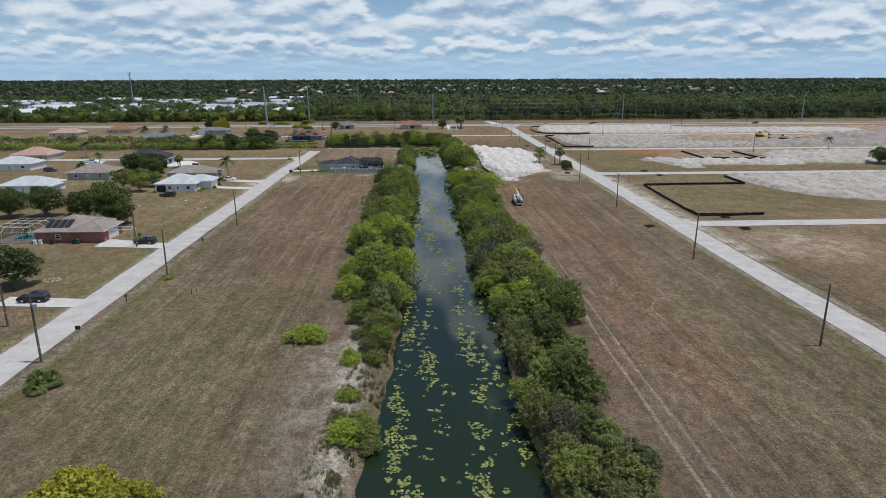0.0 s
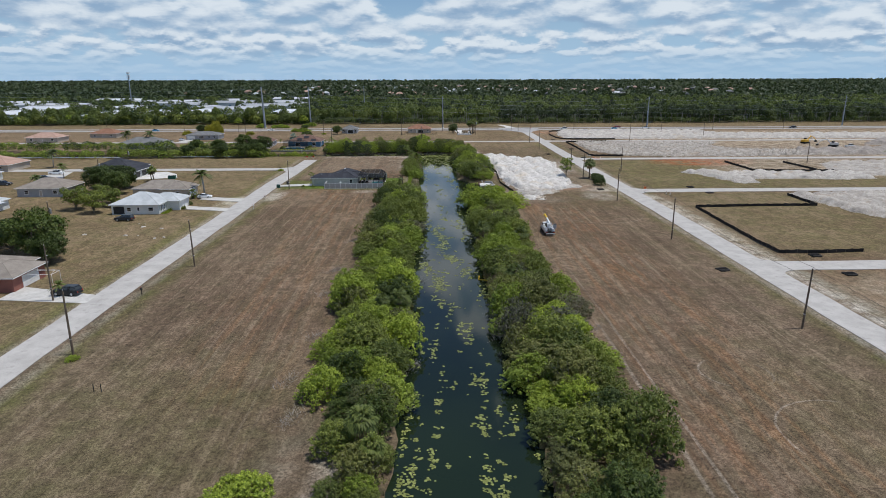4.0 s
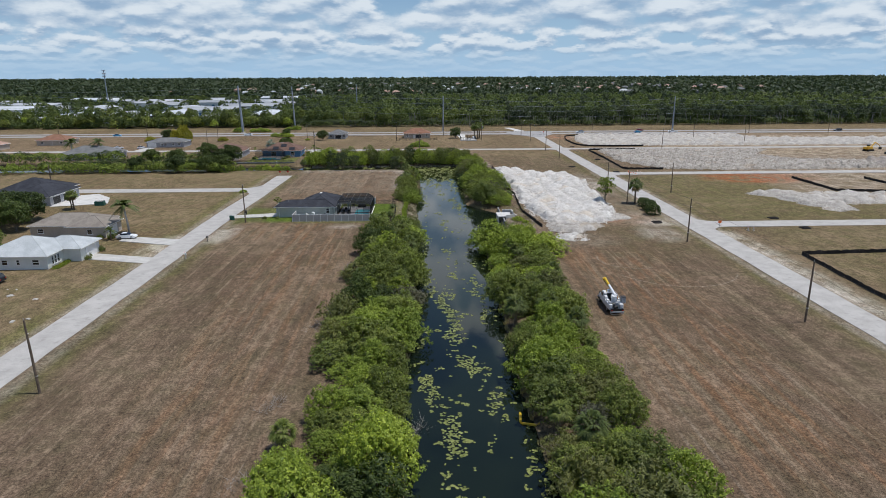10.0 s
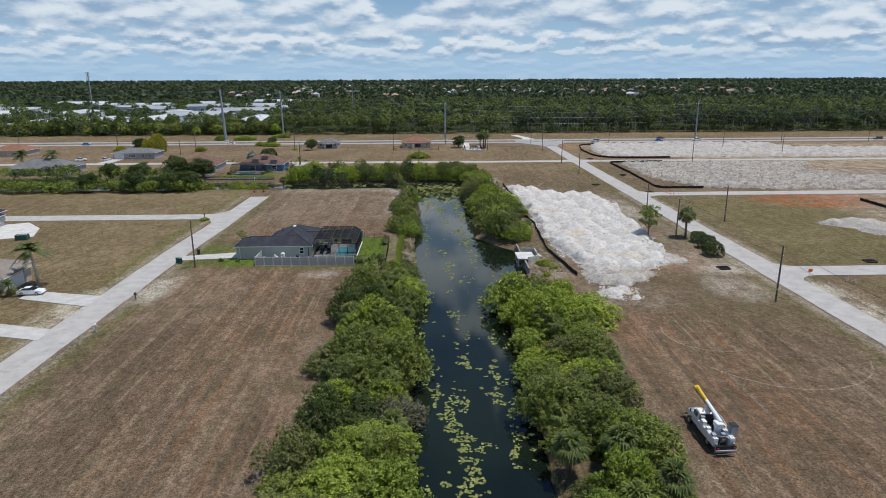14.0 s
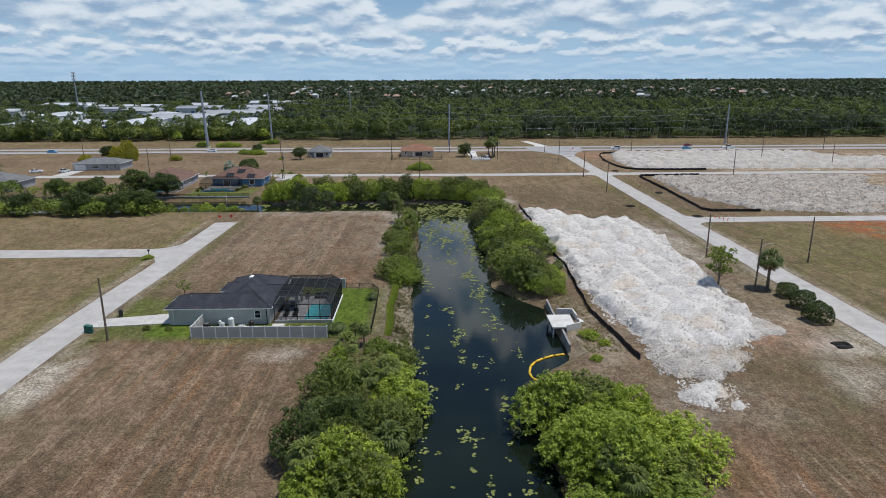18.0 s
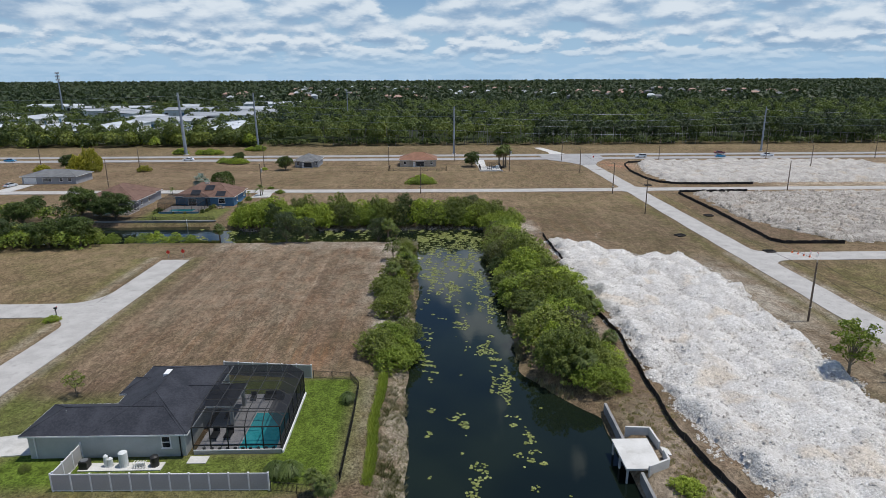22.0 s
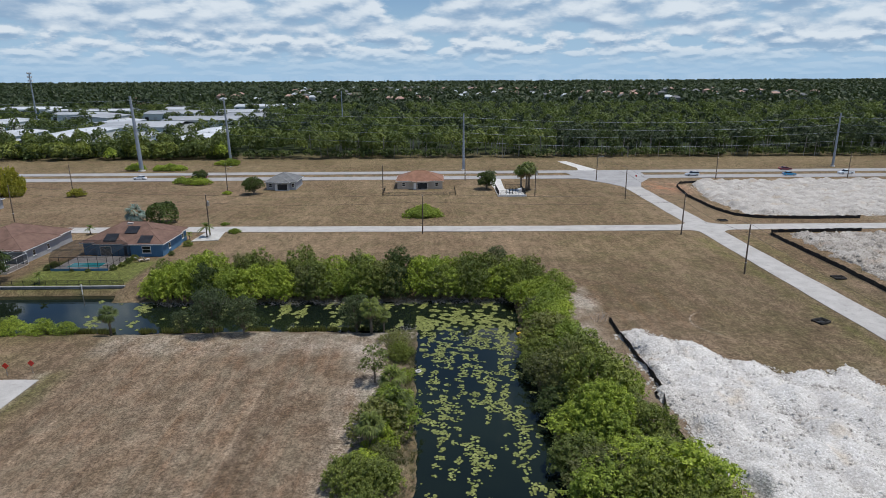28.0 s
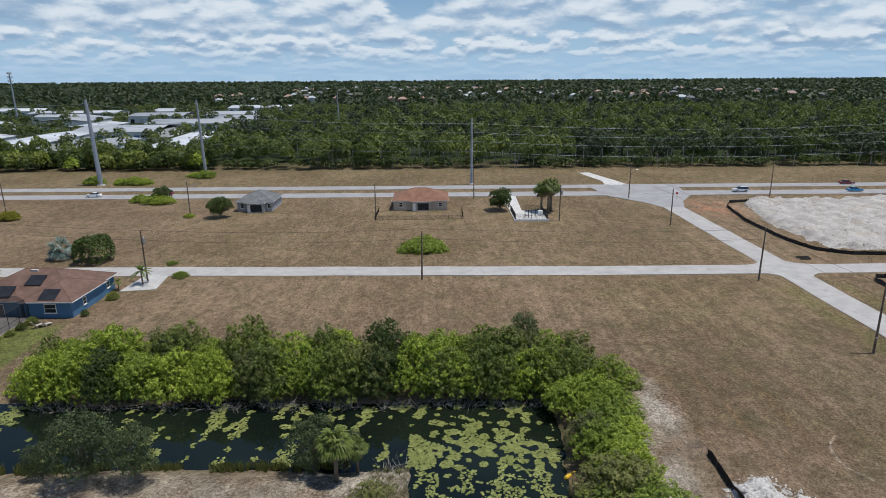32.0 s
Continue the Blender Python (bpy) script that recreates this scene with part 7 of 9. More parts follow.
def rubble(label, outline, step, height, mound, seed, material, stones, rough=0.13, stone=(0.10, 0.32)):
    """A heap tipped load by load: rounded mounds that run together, with loose stones on and round it."""
    rng = np.random.default_rng(seed)
    p = np.array(outline)
    cx, cy = p.mean(0)
    xs, ys = np.arange(p[:, 0].min() - 1, p[:, 0].max() + 1, step), np.arange(p[:, 1].min() - 1, p[:, 1].max() + 1, step)
    x, y = np.meshgrid(xs, ys)
    gap = outline_gap(x + 0.7 * waves(x, y, seed + 1, 5.0), y + 0.7 * waves(x, y, seed + 2, 5.0), outline)
    z = np.zeros(x.shape)
    gx, gy = np.arange(xs[0], xs[-1] + mound, mound), np.arange(ys[0], ys[-1] + mound, mound)
    for mx in gx:
        for my in gy:
            px, py = mx + mound * 0.6 * (rng.random() - 0.5), my + mound * 0.6 * (rng.random() - 0.5)
            r, h = mound * (0.68 + 0.28 * rng.random()), height * (0.65 + 0.4 * rng.random())
            d = np.hypot(x - px, y - py) / r
            z = np.maximum(z, h * np.clip(1 - d, 0.0, 1) ** 0.85)
    foot = np.clip((gap + 0.2) / (mound * 0.38), 0, 1)
    z = z * np.sin(foot * 1.5708) ** 0.8 + np.clip((gap + 0.2) / 0.8, 0, 1) * (0.16 + rough * 0.55 * waves(x, y, seed + 3, 1.5) + rough * 0.45 * waves(x, y, seed + 4, 0.8) + rough * 0.22 * rng.normal(size=x.shape))
    z = np.where(gap < -0.2, -0.10, np.maximum(z, -0.06))
    root = empty("rock_pile", (cx, cy, 0), label, "rock pile")
    rows, cols = x.shape
    keep = gap > -0.3 - 1.9 * step
    idx = np.arange(rows * cols).reshape(rows, cols)
    k = keep[:-1, :-1] & keep[:-1, 1:] & keep[1:, 1:] & keep[1:, :-1]
    face = np.stack([idx[:-1, :-1], idx[:-1, 1:], idx[1:, 1:], idx[1:, :-1]], -1)[k]
    used = np.unique(face)
    remap = np.full(rows * cols, -1)
    remap[used] = np.arange(len(used))
    pts = np.stack([x.ravel()[used] - cx, y.ravel()[used] - cy, z.ravel()[used]], -1)
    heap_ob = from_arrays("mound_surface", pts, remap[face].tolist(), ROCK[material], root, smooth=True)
    # loose stones
    n = stones
    spots = np.flatnonzero((gap > -1.0).ravel())
    weight = np.exp(-2.2 * np.clip(z.ravel()[spots], 0, None) / height)
    i = rng.choice(spots, n, p=weight / weight.sum())
    c = np.stack([x.ravel()[i] - cx, y.ravel()[i] - cy, np.maximum(z.ravel()[i], 0.0)], -1) + np.c_[(rng.random((n, 2)) - 0.5) * step, np.full(n, 0.03)]
    s = stone[0] + (stone[1] - stone[0]) * rng.random(n) ** 4
    base = np.array([(1, 0, -0.3), (0, 1, -0.3), (-1, 0, -0.3), (0, -1, -0.3), (0.3, 0, 0.85), (-0.3, 0.1, 0.75)])
    v = (base[None] * (0.6 + 0.6 * rng.random((n, 6, 1))) + 0.25 * (rng.random((n, 6, 3)) - 0.5)) * s[:, None, None]
    a = rng.random(n) * 6.2832
    vx, vy = v[..., 0] * np.cos(a)[:, None] - v[..., 1] * np.sin(a)[:, None], v[..., 0] * np.sin(a)[:, None] + v[..., 1] * np.cos(a)[:, None]
    v = np.stack([vx, vy, v[..., 2] * 0.85], -1) + c[:, None]
    tri = np.array([(0, 1, 4), (1, 5, 4), (1, 2, 5), (2, 3, 5), (3, 4, 5), (3, 0, 4)])
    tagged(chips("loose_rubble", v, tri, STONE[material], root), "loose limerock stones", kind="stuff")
    return root


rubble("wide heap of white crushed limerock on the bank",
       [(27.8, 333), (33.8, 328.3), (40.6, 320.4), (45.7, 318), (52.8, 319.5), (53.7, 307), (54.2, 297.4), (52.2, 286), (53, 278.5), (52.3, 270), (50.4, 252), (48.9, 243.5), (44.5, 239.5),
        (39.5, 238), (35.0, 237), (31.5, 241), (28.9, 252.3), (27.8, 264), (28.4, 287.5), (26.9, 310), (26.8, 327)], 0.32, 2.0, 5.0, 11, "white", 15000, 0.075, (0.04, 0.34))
rubble("low tan tail of broken limerock at the heap's end", [(30.9, 239.5), (30.6, 233.5), (31.8, 230.6), (35.2, 229.4), (39.9, 233.0), (43.6, 237.6), (41, 241), (35, 241)], 0.4, 0.75, 3.2, 29, "cream", 1500, 0.12, (0.08, 0.3))
rubble("thin tongue of crushed limerock beside the heap", [(46.5, 250.5), (51.2, 250), (53.4, 246), (51.5, 243.2), (46.0, 242.5)], 0.4, 0.45, 3.0, 31, "cream", 500, 0.09, (0.06, 0.2))
rubble("small round heap of white crushed limerock", [(36.5, 227.8), (36.2, 225.2), (33.5, 223.2), (31.0, 223.8), (30.3, 226.4), (32.0, 228.6), (34.6, 229.3)], 0.35, 0.9, 3.0, 13, "white", 260)
rubble("field of rough white limerock boulders east of the road", [(85, 389.5), (83.5, 357), (87, 343), (94.5, 331), (118, 326), (160, 327), (196, 330), (186, 345), (158, 352), (150, 370), (165, 388)],
       0.65, 1.15, 3.4, 15, "grey", 10000, 0.16, (0.2, 0.85))
rubble("long heap of white crushed limerock by the highway", [(91, 464.5), (84.6, 440), (84, 428), (85.5, 412.5), (100, 410), (140, 410), (220, 409), (300, 408), (300, 436), (190, 440), (185, 464), (140, 466)],
       0.75, 1.7, 5.5, 17, "cream", 6000, 0.15, (0.14, 0.42))
rubble("row of white crushed limerock mounds", [(100.5, 276.5), (105.5, 271), (108.5, 261), (112, 250.5), (117.5, 251.5), (119.5, 259.5), (132.6, 260), (150, 258), (166, 259), (166, 271), (141, 273.5), (121, 275.5), (107, 278)], 0.5, 1.7, 5.0, 19, "cream", 3500)
rubble("heap of pale crushed rock on cleared ground", [(116, 228), (119.5, 210.5), (121, 197), (127, 188), (142, 180), (190, 178), (240, 182), (260, 228), (180, 231)], 0.8, 2.0, 5.5, 21, "grey", 4500)
rubble("heap of grey spoil earth on cleared ground", [(178, 330), (186, 345), (230, 352), (290, 350), (320, 335), (260, 328)], 0.9, 3.2, 8.0, 23, "spoil", 900)
rubble("low spread of pale crushed rock", [(158, 270), (172, 300), (210, 306), (300, 300), (300, 262), (200, 258)], 1.0, 1.5, 6.0, 25, "grey", 1000)
rubble("grey spoil heap by the highway", [(240, 372), (262, 394), (330, 392), (330, 366), (280, 362)], 1.0, 3.4, 9.0, 27, "spoil", 700)


# ---- black silt fences ----
def silt_fence(label, pts, high=0.75):
    root = empty("silt_fence", (*pts[0], 0), label, "silt fence")
    o = Vector((*pts[0], 0))
    verts, faces, n = [], [], 0
    k = 0
    for (ax, ay), (bx, by) in zip(pts, pts[1:]):
        m = max(1, int(math.hypot(bx - ax, by - ay) / 0.7))
        for j in range(m + (1 if (bx, by) == pts[-1] else 0)):
            f = j / m
            x, y = ax + (bx - ax) * f - o.x, ay + (by - ay) * f - o.y
            sag = 0.12 * math.sin(k * 1.9) * math.sin(k * 0.37)
            lean = 0.10 * math.sin(k * 0.53)
            nx, ny = -(by - ay), bx - ax
            ln = math.hypot(nx, ny)
            verts += [(x, y, -0.1), (x + nx / ln * lean, y + ny / ln * lean, high + sag), (x + nx / ln * (lean + 0.02), y + ny / ln * (lean + 0.02), high + sag), (x + nx / ln * 0.02, y + ny / ln * 0.02, -0.1)]
            if k % 3 == 0:
                part("stake", box(x - 0.02 + nx / ln * 0.05, y - 0.02 + ny / ln * 0.05, -0.2, x + 0.02 + nx / ln * 0.05, y + 0.02 + ny / ln * 0.05, high + 0.12), POLE_WOOD, root)
            k += 1
    for i in range(k - 1):
        a, b = 4 * i, 4 * i + 4
        faces += [(a, b, b + 1, a + 1), (a + 1, b + 1, b + 2, a + 2), (a + 2, b + 2, b + 3, a + 3)]
    from_arrays("fabric", verts, faces, SILT, root)
    return root


SILT_LABEL = "sagging black geotextile silt fence on wooden stakes"
silt_fence(SILT_LABEL, [(28.4, 235.8), (27.6, 241), (27.0, 246.4), (26.0, 252.7), (26.4, 262.2), (27.3, 278.5), (26.0, 290), (25.0, 301), (25.3, 309.6), (26.9, 315), (26.6, 325), (26.4, 337)])
silt_fence(SILT_LABEL, [(94.8, 162.0), (85.0, 161.2), (76.2, 161.6), (75.9, 170), (76.8, 190), (78.0, 209.5), (95, 210.5), (114.6, 210.6), (115.0, 227.1)])
silt_fence(SILT_LABEL, [(103, 392.6), (80.5, 391.6), (79.0, 389), (79.0, 363.3), (77.6, 330.5), (79.5, 328.0), (93, 327.8)])
silt_fence(SILT_LABEL, [(94, 464.0), (85, 461.5), (81.6, 455), (78.6, 437.3), (78.6, 419), (80.5, 410.5), (86, 407), (98, 406.2), (112, 406.4)])
silt_fence(SILT_LABEL, [(131, 305), (130.9, 292), (130.6, 279.5), (144, 277), (160, 276.5), (185, 276)])
silt_fence(SILT_LABEL, [(155.7, 302.5), (156.0, 291.8), (156.4, 279)])

# ---- poles and wires ----
def utility_pole(x, y, high=9.8, gear=0, lean=(0.0, 0.0)):
    root = empty("utility_pole", (x, y, 0), ("weathered brown wooden utility pole", "wooden utility pole with a grey transformer can", "wooden utility pole with a street lamp arm")[gear], "utility pole", "utility poles")
    lx, ly = lean[0] * high, lean[1] * high
    part("pole", tube([(0, 0, -0.6), (lx * 0.5, ly * 0.5, high * 0.5), (lx, ly, high)], [0.17, 0.145, 0.11], 9), POLE_WOOD, root)
    part("insulator", rod((lx, ly, high + 0.002), (lx, ly, high + 0.28), 0.05, 0.035, 8), CHROME, root)
    part("insulator", rod((lx + 0.13, ly, high - 1.7), (lx + 0.25, ly, high - 1.7), 0.04, 0.04, 8), WHITE, root)
    part("ground_band", rod((0, 0, 2.2), (0, 0, 2.35), 0.185, 0.183, 9), CHROME, root)
    if gear == 1:
        can = part("transformer", rod((lx + 0.42, ly, high - 2.6), (lx + 0.42, ly, high - 1.5), 0.26, 0.26, 12), CHROME, root, "grey transformer can")
        part("bushing", rod((lx + 0.42, ly, high - 1.496), (lx + 0.42, ly, high - 1.2), 0.05, 0.04, 8), WHITE, can)
        part("bracket", box(lx + 0.1, ly - 0.04, high - 2.2, lx + 0.2, ly + 0.04, high - 1.9), CHROME, root)
    if gear == 2:
        part("arm", tube([(lx + 0.1, ly, high - 1.4), (lx + 0.9, ly, high - 0.95), (lx + 1.7, ly, high - 0.85)], 0.035, 6), CHROME, root)
        part("lamp_head", box(lx + 1.6, ly - 0.12, high - 0.95, lx + 2.2, ly + 0.12, high - 0.80, 0.03), CHROME, root)
    return root


WEST = [(-51.5, 77.5, 1), (-49.0, 114.8, 0), (-47.0, 155.8, 0), (-46.9, 244.2, 0)]
EAST = [(56.8, 36.0, 0), (56.9, 78.0, 0), (57.1, 120.9, 0), (57.4, 174.0, 0), (58.3, 220.4, 0), (58.2, 263.4, 2), (58.0, 283.0, 0), (58.5, 359.8, 0), (58.3, 390.6, 0), (57.9, 434.2, 0), (58.2, 470.6, 2)]
LANE = [(-111.7, 409.5, 0), (-54.5, 393.3, 1), (-3.4, 392.9, 0), (58.3, 390.6, 0)]
YARD = [(77.2, 279, 0), (117, 394, 0), (152, 440, 0), (170, 417, 0), (102.2, 471.5, 0), (150.4, 471, 0), (200, 471, 0), (250, 471, 0), (165.5, 301, 0), (-86, 175, 1), (-113, 250, 1), (-120, 452, 0),
        (-68.4, 450, 2), (-16.9, 443.2, 0), (10.6, 470.8, 0), (31.2, 440.8, 1), (-160, 452, 0), (-210, 452, 0), (-64.2, 136.5, 0), (-64.1, 90.6, 2), (-120, 287, 1)]
for n, (x, y, g) in enumerate(WEST + EAST + LANE[:3] + YARD):
    utility_pole(x, y, 9.8 - 0.5 * ((n * 7) % 4) / 3, g, (0.012 * math.sin(n * 2.3), 0.010 * math.cos(n * 1.7)))


def wire(a, b, sag, r=0.022, material=BLACK):
    a, b = Vector(a), Vector(b)
    pts = [tuple(a.lerp(b, k / 14) - Vector((0, 0, sag * 4 * (k / 14) * (1 - k / 14)))) for k in range(15)]
    mid = a.lerp(b, 0.5)
    ob = part("overhead_wire", tube(pts, r, 4), material)
    return tagged(ob, "thin dark overhead line between poles", "cable", "overhead lines")


for line in (EAST, LANE):
    for (ax, ay, _), (bx, by, _) in zip(line, line[1:]):
        wire((ax, ay, 9.75), (bx, by, 9.75), 0.6)
        wire((ax + 0.2, ay, 7.9), (bx + 0.2, by, 7.9), 0.7, 0.02)


def steel_pylon(x, y, high, label, fat=0.55, lean=0.0):
    root = empty("steel_pylon", (x, y, 0), label, "pylon", "steel pylons")
    part("shaft", tube([(0, 0, -0.5), (lean * 0.5, 0, high * 0.5), (lean, 0, high)], [fat, fat * 0.78, fat * 0.52], 12), STEEL, root)
    part("footing", rod((0, 0, -0.4), (0, 0, 0.35), fat * 1.7, fat * 1.6, 14), CONCRETE, root)
    for k, z in enumerate((high - 1.5, high - 4.5, high - 7.5, high - 11.0)):
        s = 1 if k % 2 else -1
        part("insulator", rod((lean, s * fat * 0.55, z), (lean, s * (fat + 1.5), z + 0.3), 0.09, 0.07, 8), CHROME, root)
    return root


LINE = [(-720, 0, 29, 0.6), (-420, 0, 29, 0.6), (-119.5, 501.0, 29.5, 0.85), (11.2, 497.4, 22.5, 0.5), (164, 501.5, 21.5, 0.5), (311, 500.0, 22.0, 0.5), (460, 500, 22, 0.5), (610, 500, 22, 0.5)]
for x, y, h, f in LINE:
    steel_pylon(x, y or 501, h, "tall grey tubular steel power pylon", f, -0.9 if x == -119.5 else 0.0)
steel_pylon(-89.5, 520.5, 28.5, "tall grey tubular steel power pylon beside the woods", 0.6, -0.6)
steel_pylon(-66, 700, 27, "grey tubular steel power pylon among warehouses", 0.5)
for (ax, ay, ah, _), (bx, by, bh, _) in zip(LINE, LINE[1:]):
    for k in range(4):
        wire((ax, (ay or 501) - 1.2, ah - (1.5, 4.5, 7.5, 11.0)[k]), (bx, (by or 501) - 1.2, bh - (1.5, 4.5, 7.5, 11.0)[k]), 2.2, 0.03, STEEL)

mast = empty("cell_tower", (-373, 845, 0), "tall slim cell tower with antenna tiers", "tower")
part("shaft", tube([(0, 0, -1), (0, 0, 20), (0, 0, 41.5)], [0.85, 0.65, 0.45], 10), STEEL, mast)
for z in (41.0, 37.6, 34.4):
    tier = part("platform", rod((0, 0, z - 0.12), (0, 0, z + 0.12), 1.6, 1.6, 12), STEEL, mast)
    for k in range(9):
        a = 6.2832 * k / 9
        c, s = math.cos(a) * 1.75, math.sin(a) * 1.75
        part("antenna", box(c - 0.16, s - 0.16, z - 0.9, c + 0.16, s + 0.16, z + 0.9), WHITE, tier)

# ---- vehicles ----
PAINT = {}


def paint(name, rgb):
    if name not in PAINT:
        PAINT[name] = surface("paint_" + name, rgb, tuple(min(1, c * 1.15 + 0.01) for c in rgb), 0.7, 6.0, 0.28, 0.0, 0.0, 0.6)
    return PAINT[name]


def profile(points, half, taper=0.0):
    """A car body from its side outline (x along, z up); taper narrows it towards the top."""
    bm = bmesh.new()
    top = max(z for _, z in points)
    low = min(z for _, z in points)
    rows = []
    for s in (-1, 1):
        rows.append([bm.verts.new((x, s * (half - taper * (z - low) / (top - low)), z)) for x, z in points])
    n = len(points)
    bm.faces.new(rows[0])
    bm.faces.new(rows[1][::-1])
    for i in range(n):
        j = (i + 1) % n
        bm.faces.new((rows[0][j], rows[0][i], rows[1][i], rows[1][j]))
    bmesh.ops.recalc_face_normals(bm, faces=bm.faces)
    bmesh.ops.bevel(bm, geom=list(bm.edges), offset=0.05, segments=2, affect="EDGES")
    return bm


def wheel(root, x, y, r=0.33, w=0.22):
    s = 1 if y > 0 else -1
    tyre = part("wheel", rod((x, y - w / 2, r), (x, y + w / 2, r), r, r, 16), RUBBER, root)
    part("rim", rod((x, y + s * (w / 2 + 0.002), r), (x, y + s * (w / 2 + 0.03), r), r * 0.62, r * 0.5, 12), CHROME, tyre)
    return tyre


def car(kind, colour, rgb, x, y, turn, where="parked"):
    """kind: sedan, suv or pickup; it stands along its own x axis."""
    mat = paint(colour, rgb)
    root = empty({"sedan": "car", "suv": "suv", "pickup": "pickup_truck"}[kind], (x, y, 0.045 if "driveway" in where or "highway" in where else -0.055), f"{colour} {kind} {where}", "car", turn=turn)
    if kind == "sedan":
        body = [(-2.35, 0.35), (-2.38, 0.80), (-2.1, 0.96), (-1.2, 1.0), (0.9, 0.98), (2.1, 0.82), (2.38, 0.62), (2.35, 0.3), (1.9, 0.24), (-1.9, 0.24)]
        glass = [(-1.75, 0.97), (-1.05, 1.38), (0.15, 1.40), (1.05, 0.97)]
        roof = [(-1.05, 1.385), (-0.95, 1.43), (0.05, 1.44), (0.17, 1.395)]
    elif kind == "suv":
        body = [(-2.4, 0.4), (-2.45, 0.95), (-2.3, 1.08), (0.95, 1.08), (2.15, 0.98), (2.4, 0.75), (2.38, 0.38), (1.9, 0.3), (-1.9, 0.3)]
        glass = [(-2.3, 1.07), (-2.05, 1.66), (0.2, 1.68), (1.05, 1.07)]
        roof = [(-2.1, 1.665), (-2.0, 1.73), (0.05, 1.74), (0.22, 1.68)]
    else:
        body = [(-2.8, 0.5), (-2.82, 1.08), (-0.75, 1.10), (1.2, 1.10), (2.6, 1.02), (2.78, 0.8), (2.75, 0.42), (2.1, 0.38), (-2.2, 0.38)]
        glass = [(-0.75, 1.09), (-0.6, 1.72), (0.75, 1.72), (1.35, 1.09)]
        roof = [(-0.65, 1.725), (-0.55, 1.78), (0.65, 1.78), (0.78, 1.73)]
    half = 0.9 if kind == "sedan" else 0.98
    part("body", profile(body, half, 0.08), mat, root)
    part("window_glass", profile(glass, half - 0.08, 0.16), GLASS_DARK, root)
    part("roof", profile(roof, half - 0.22, 0.05), mat, root)
    if kind == "pickup":
        part("bed_liner", box(-2.65, -0.75, 1.06, -0.9, 0.75, 1.115), BLACK, root)
    ends = max(b[0] for b in body)
    for s in (-1, 1):
        part("headlight", box(ends - 0.16, s * (half - 0.32) - 0.17, 0.62, ends + 0.005, s * (half - 0.32) + 0.17, 0.76, 0.02), WHITE, root)
        part("tail_light", box(-ends - 0.06, s * (half - 0.26) - 0.13, 0.70, -ends + 0.14, s * (half - 0.26) + 0.13, 0.9, 0.02), RED, root)
        part("side_mirror", box(0.62, s * (half + 0.08) - 0.09, 0.98, 0.78, s * (half + 0.08) + 0.09, 1.12, 0.02), mat, root)
        for wx in ((-1.4, 1.42) if kind != "pickup" else (-1.75, 1.75)):
            wheel(root, wx, s * (half - 0.12), 0.33 if kind == "sedan" else 0.38)
    part("bumper", box(ends - 0.12, -half + 0.1, 0.34, ends + 0.05, half - 0.1, 0.52, 0.03), mat, root)
    part("bumper", box(-ends - 0.06, -half + 0.1, 0.36, -ends + 0.1, half - 0.1, 0.54, 0.03), mat, root)
    return root


car("sedan", "white", (0.72, 0.74, 0.76), -70.2, 229.2, 3, "parked on a concrete driveway").scale = (0.9, 0.95, 0.95)
car("suv", "black", (0.015, 0.017, 0.022), -80.8, 198.0, 178, "parked on dry grass beside a house")
car("suv", "black", (0.012, 0.013, 0.018), -63.4, 139.4, 175, "parked on a driveway behind a palm")
car("suv", "black", (0.012, 0.013, 0.018), -66.5, 101.5, 182, "parked on a driveway")
car("sedan", "blue", (0.02, 0.22, 0.42), 133, 478.4, 0, "on the highway")
car("suv", "silver", (0.50, 0.53, 0.56), 96.5, 479.0, 180, "on the highway")
car("sedan", "maroon", (0.16, 0.02, 0.03), 139, 491.9, 0, "on the highway")
car("suv", "maroon", (0.10, 0.015, 0.025), -88, 480.2, 180, "on the highway")
car("sedan", "white", (0.72, 0.74, 0.76), -110, 478.4, 180, "on the highway")
car("sedan", "blue", (0.02, 0.22, 0.42), -190, 478.6, 0, "on the highway")
car("pickup", "white", (0.72, 0.74, 0.76), 156, 480.6, 180, "on the highway")
car("suv", "black", (0.015, 0.017, 0.022), 262, 480.0, 180, "on the highway")
car("sedan", "silver", (0.50, 0.53, 0.56), -146.5, 411.5, 80, "parked on a driveway")
car("sedan", "white", (0.72, 0.74, 0.76), -158, 412, 30, "parked on dry grass")
for k, (cx, cy, a) in enumerate(((-140, 262, 20), (-143, 268, 15), (-128, 248, 30), (-133, 244, 10), (-150, 256, 5), (-121, 238, 80), (-146, 281, 0))):
    car(("sedan", "suv", "suv", "sedan", "suv", "sedan", "pickup")[k], ("black", "black", "silver", "white", "black", "silver", "white")[k],
        ((0.015, 0.017, 0.022), (0.015, 0.017, 0.022), (0.5, 0.53, 0.56), (0.72, 0.74, 0.76), (0.015, 0.017, 0.022), (0.5, 0.53, 0.56), (0.72, 0.74, 0.76))[k], cx, cy, a, "parked by a house")


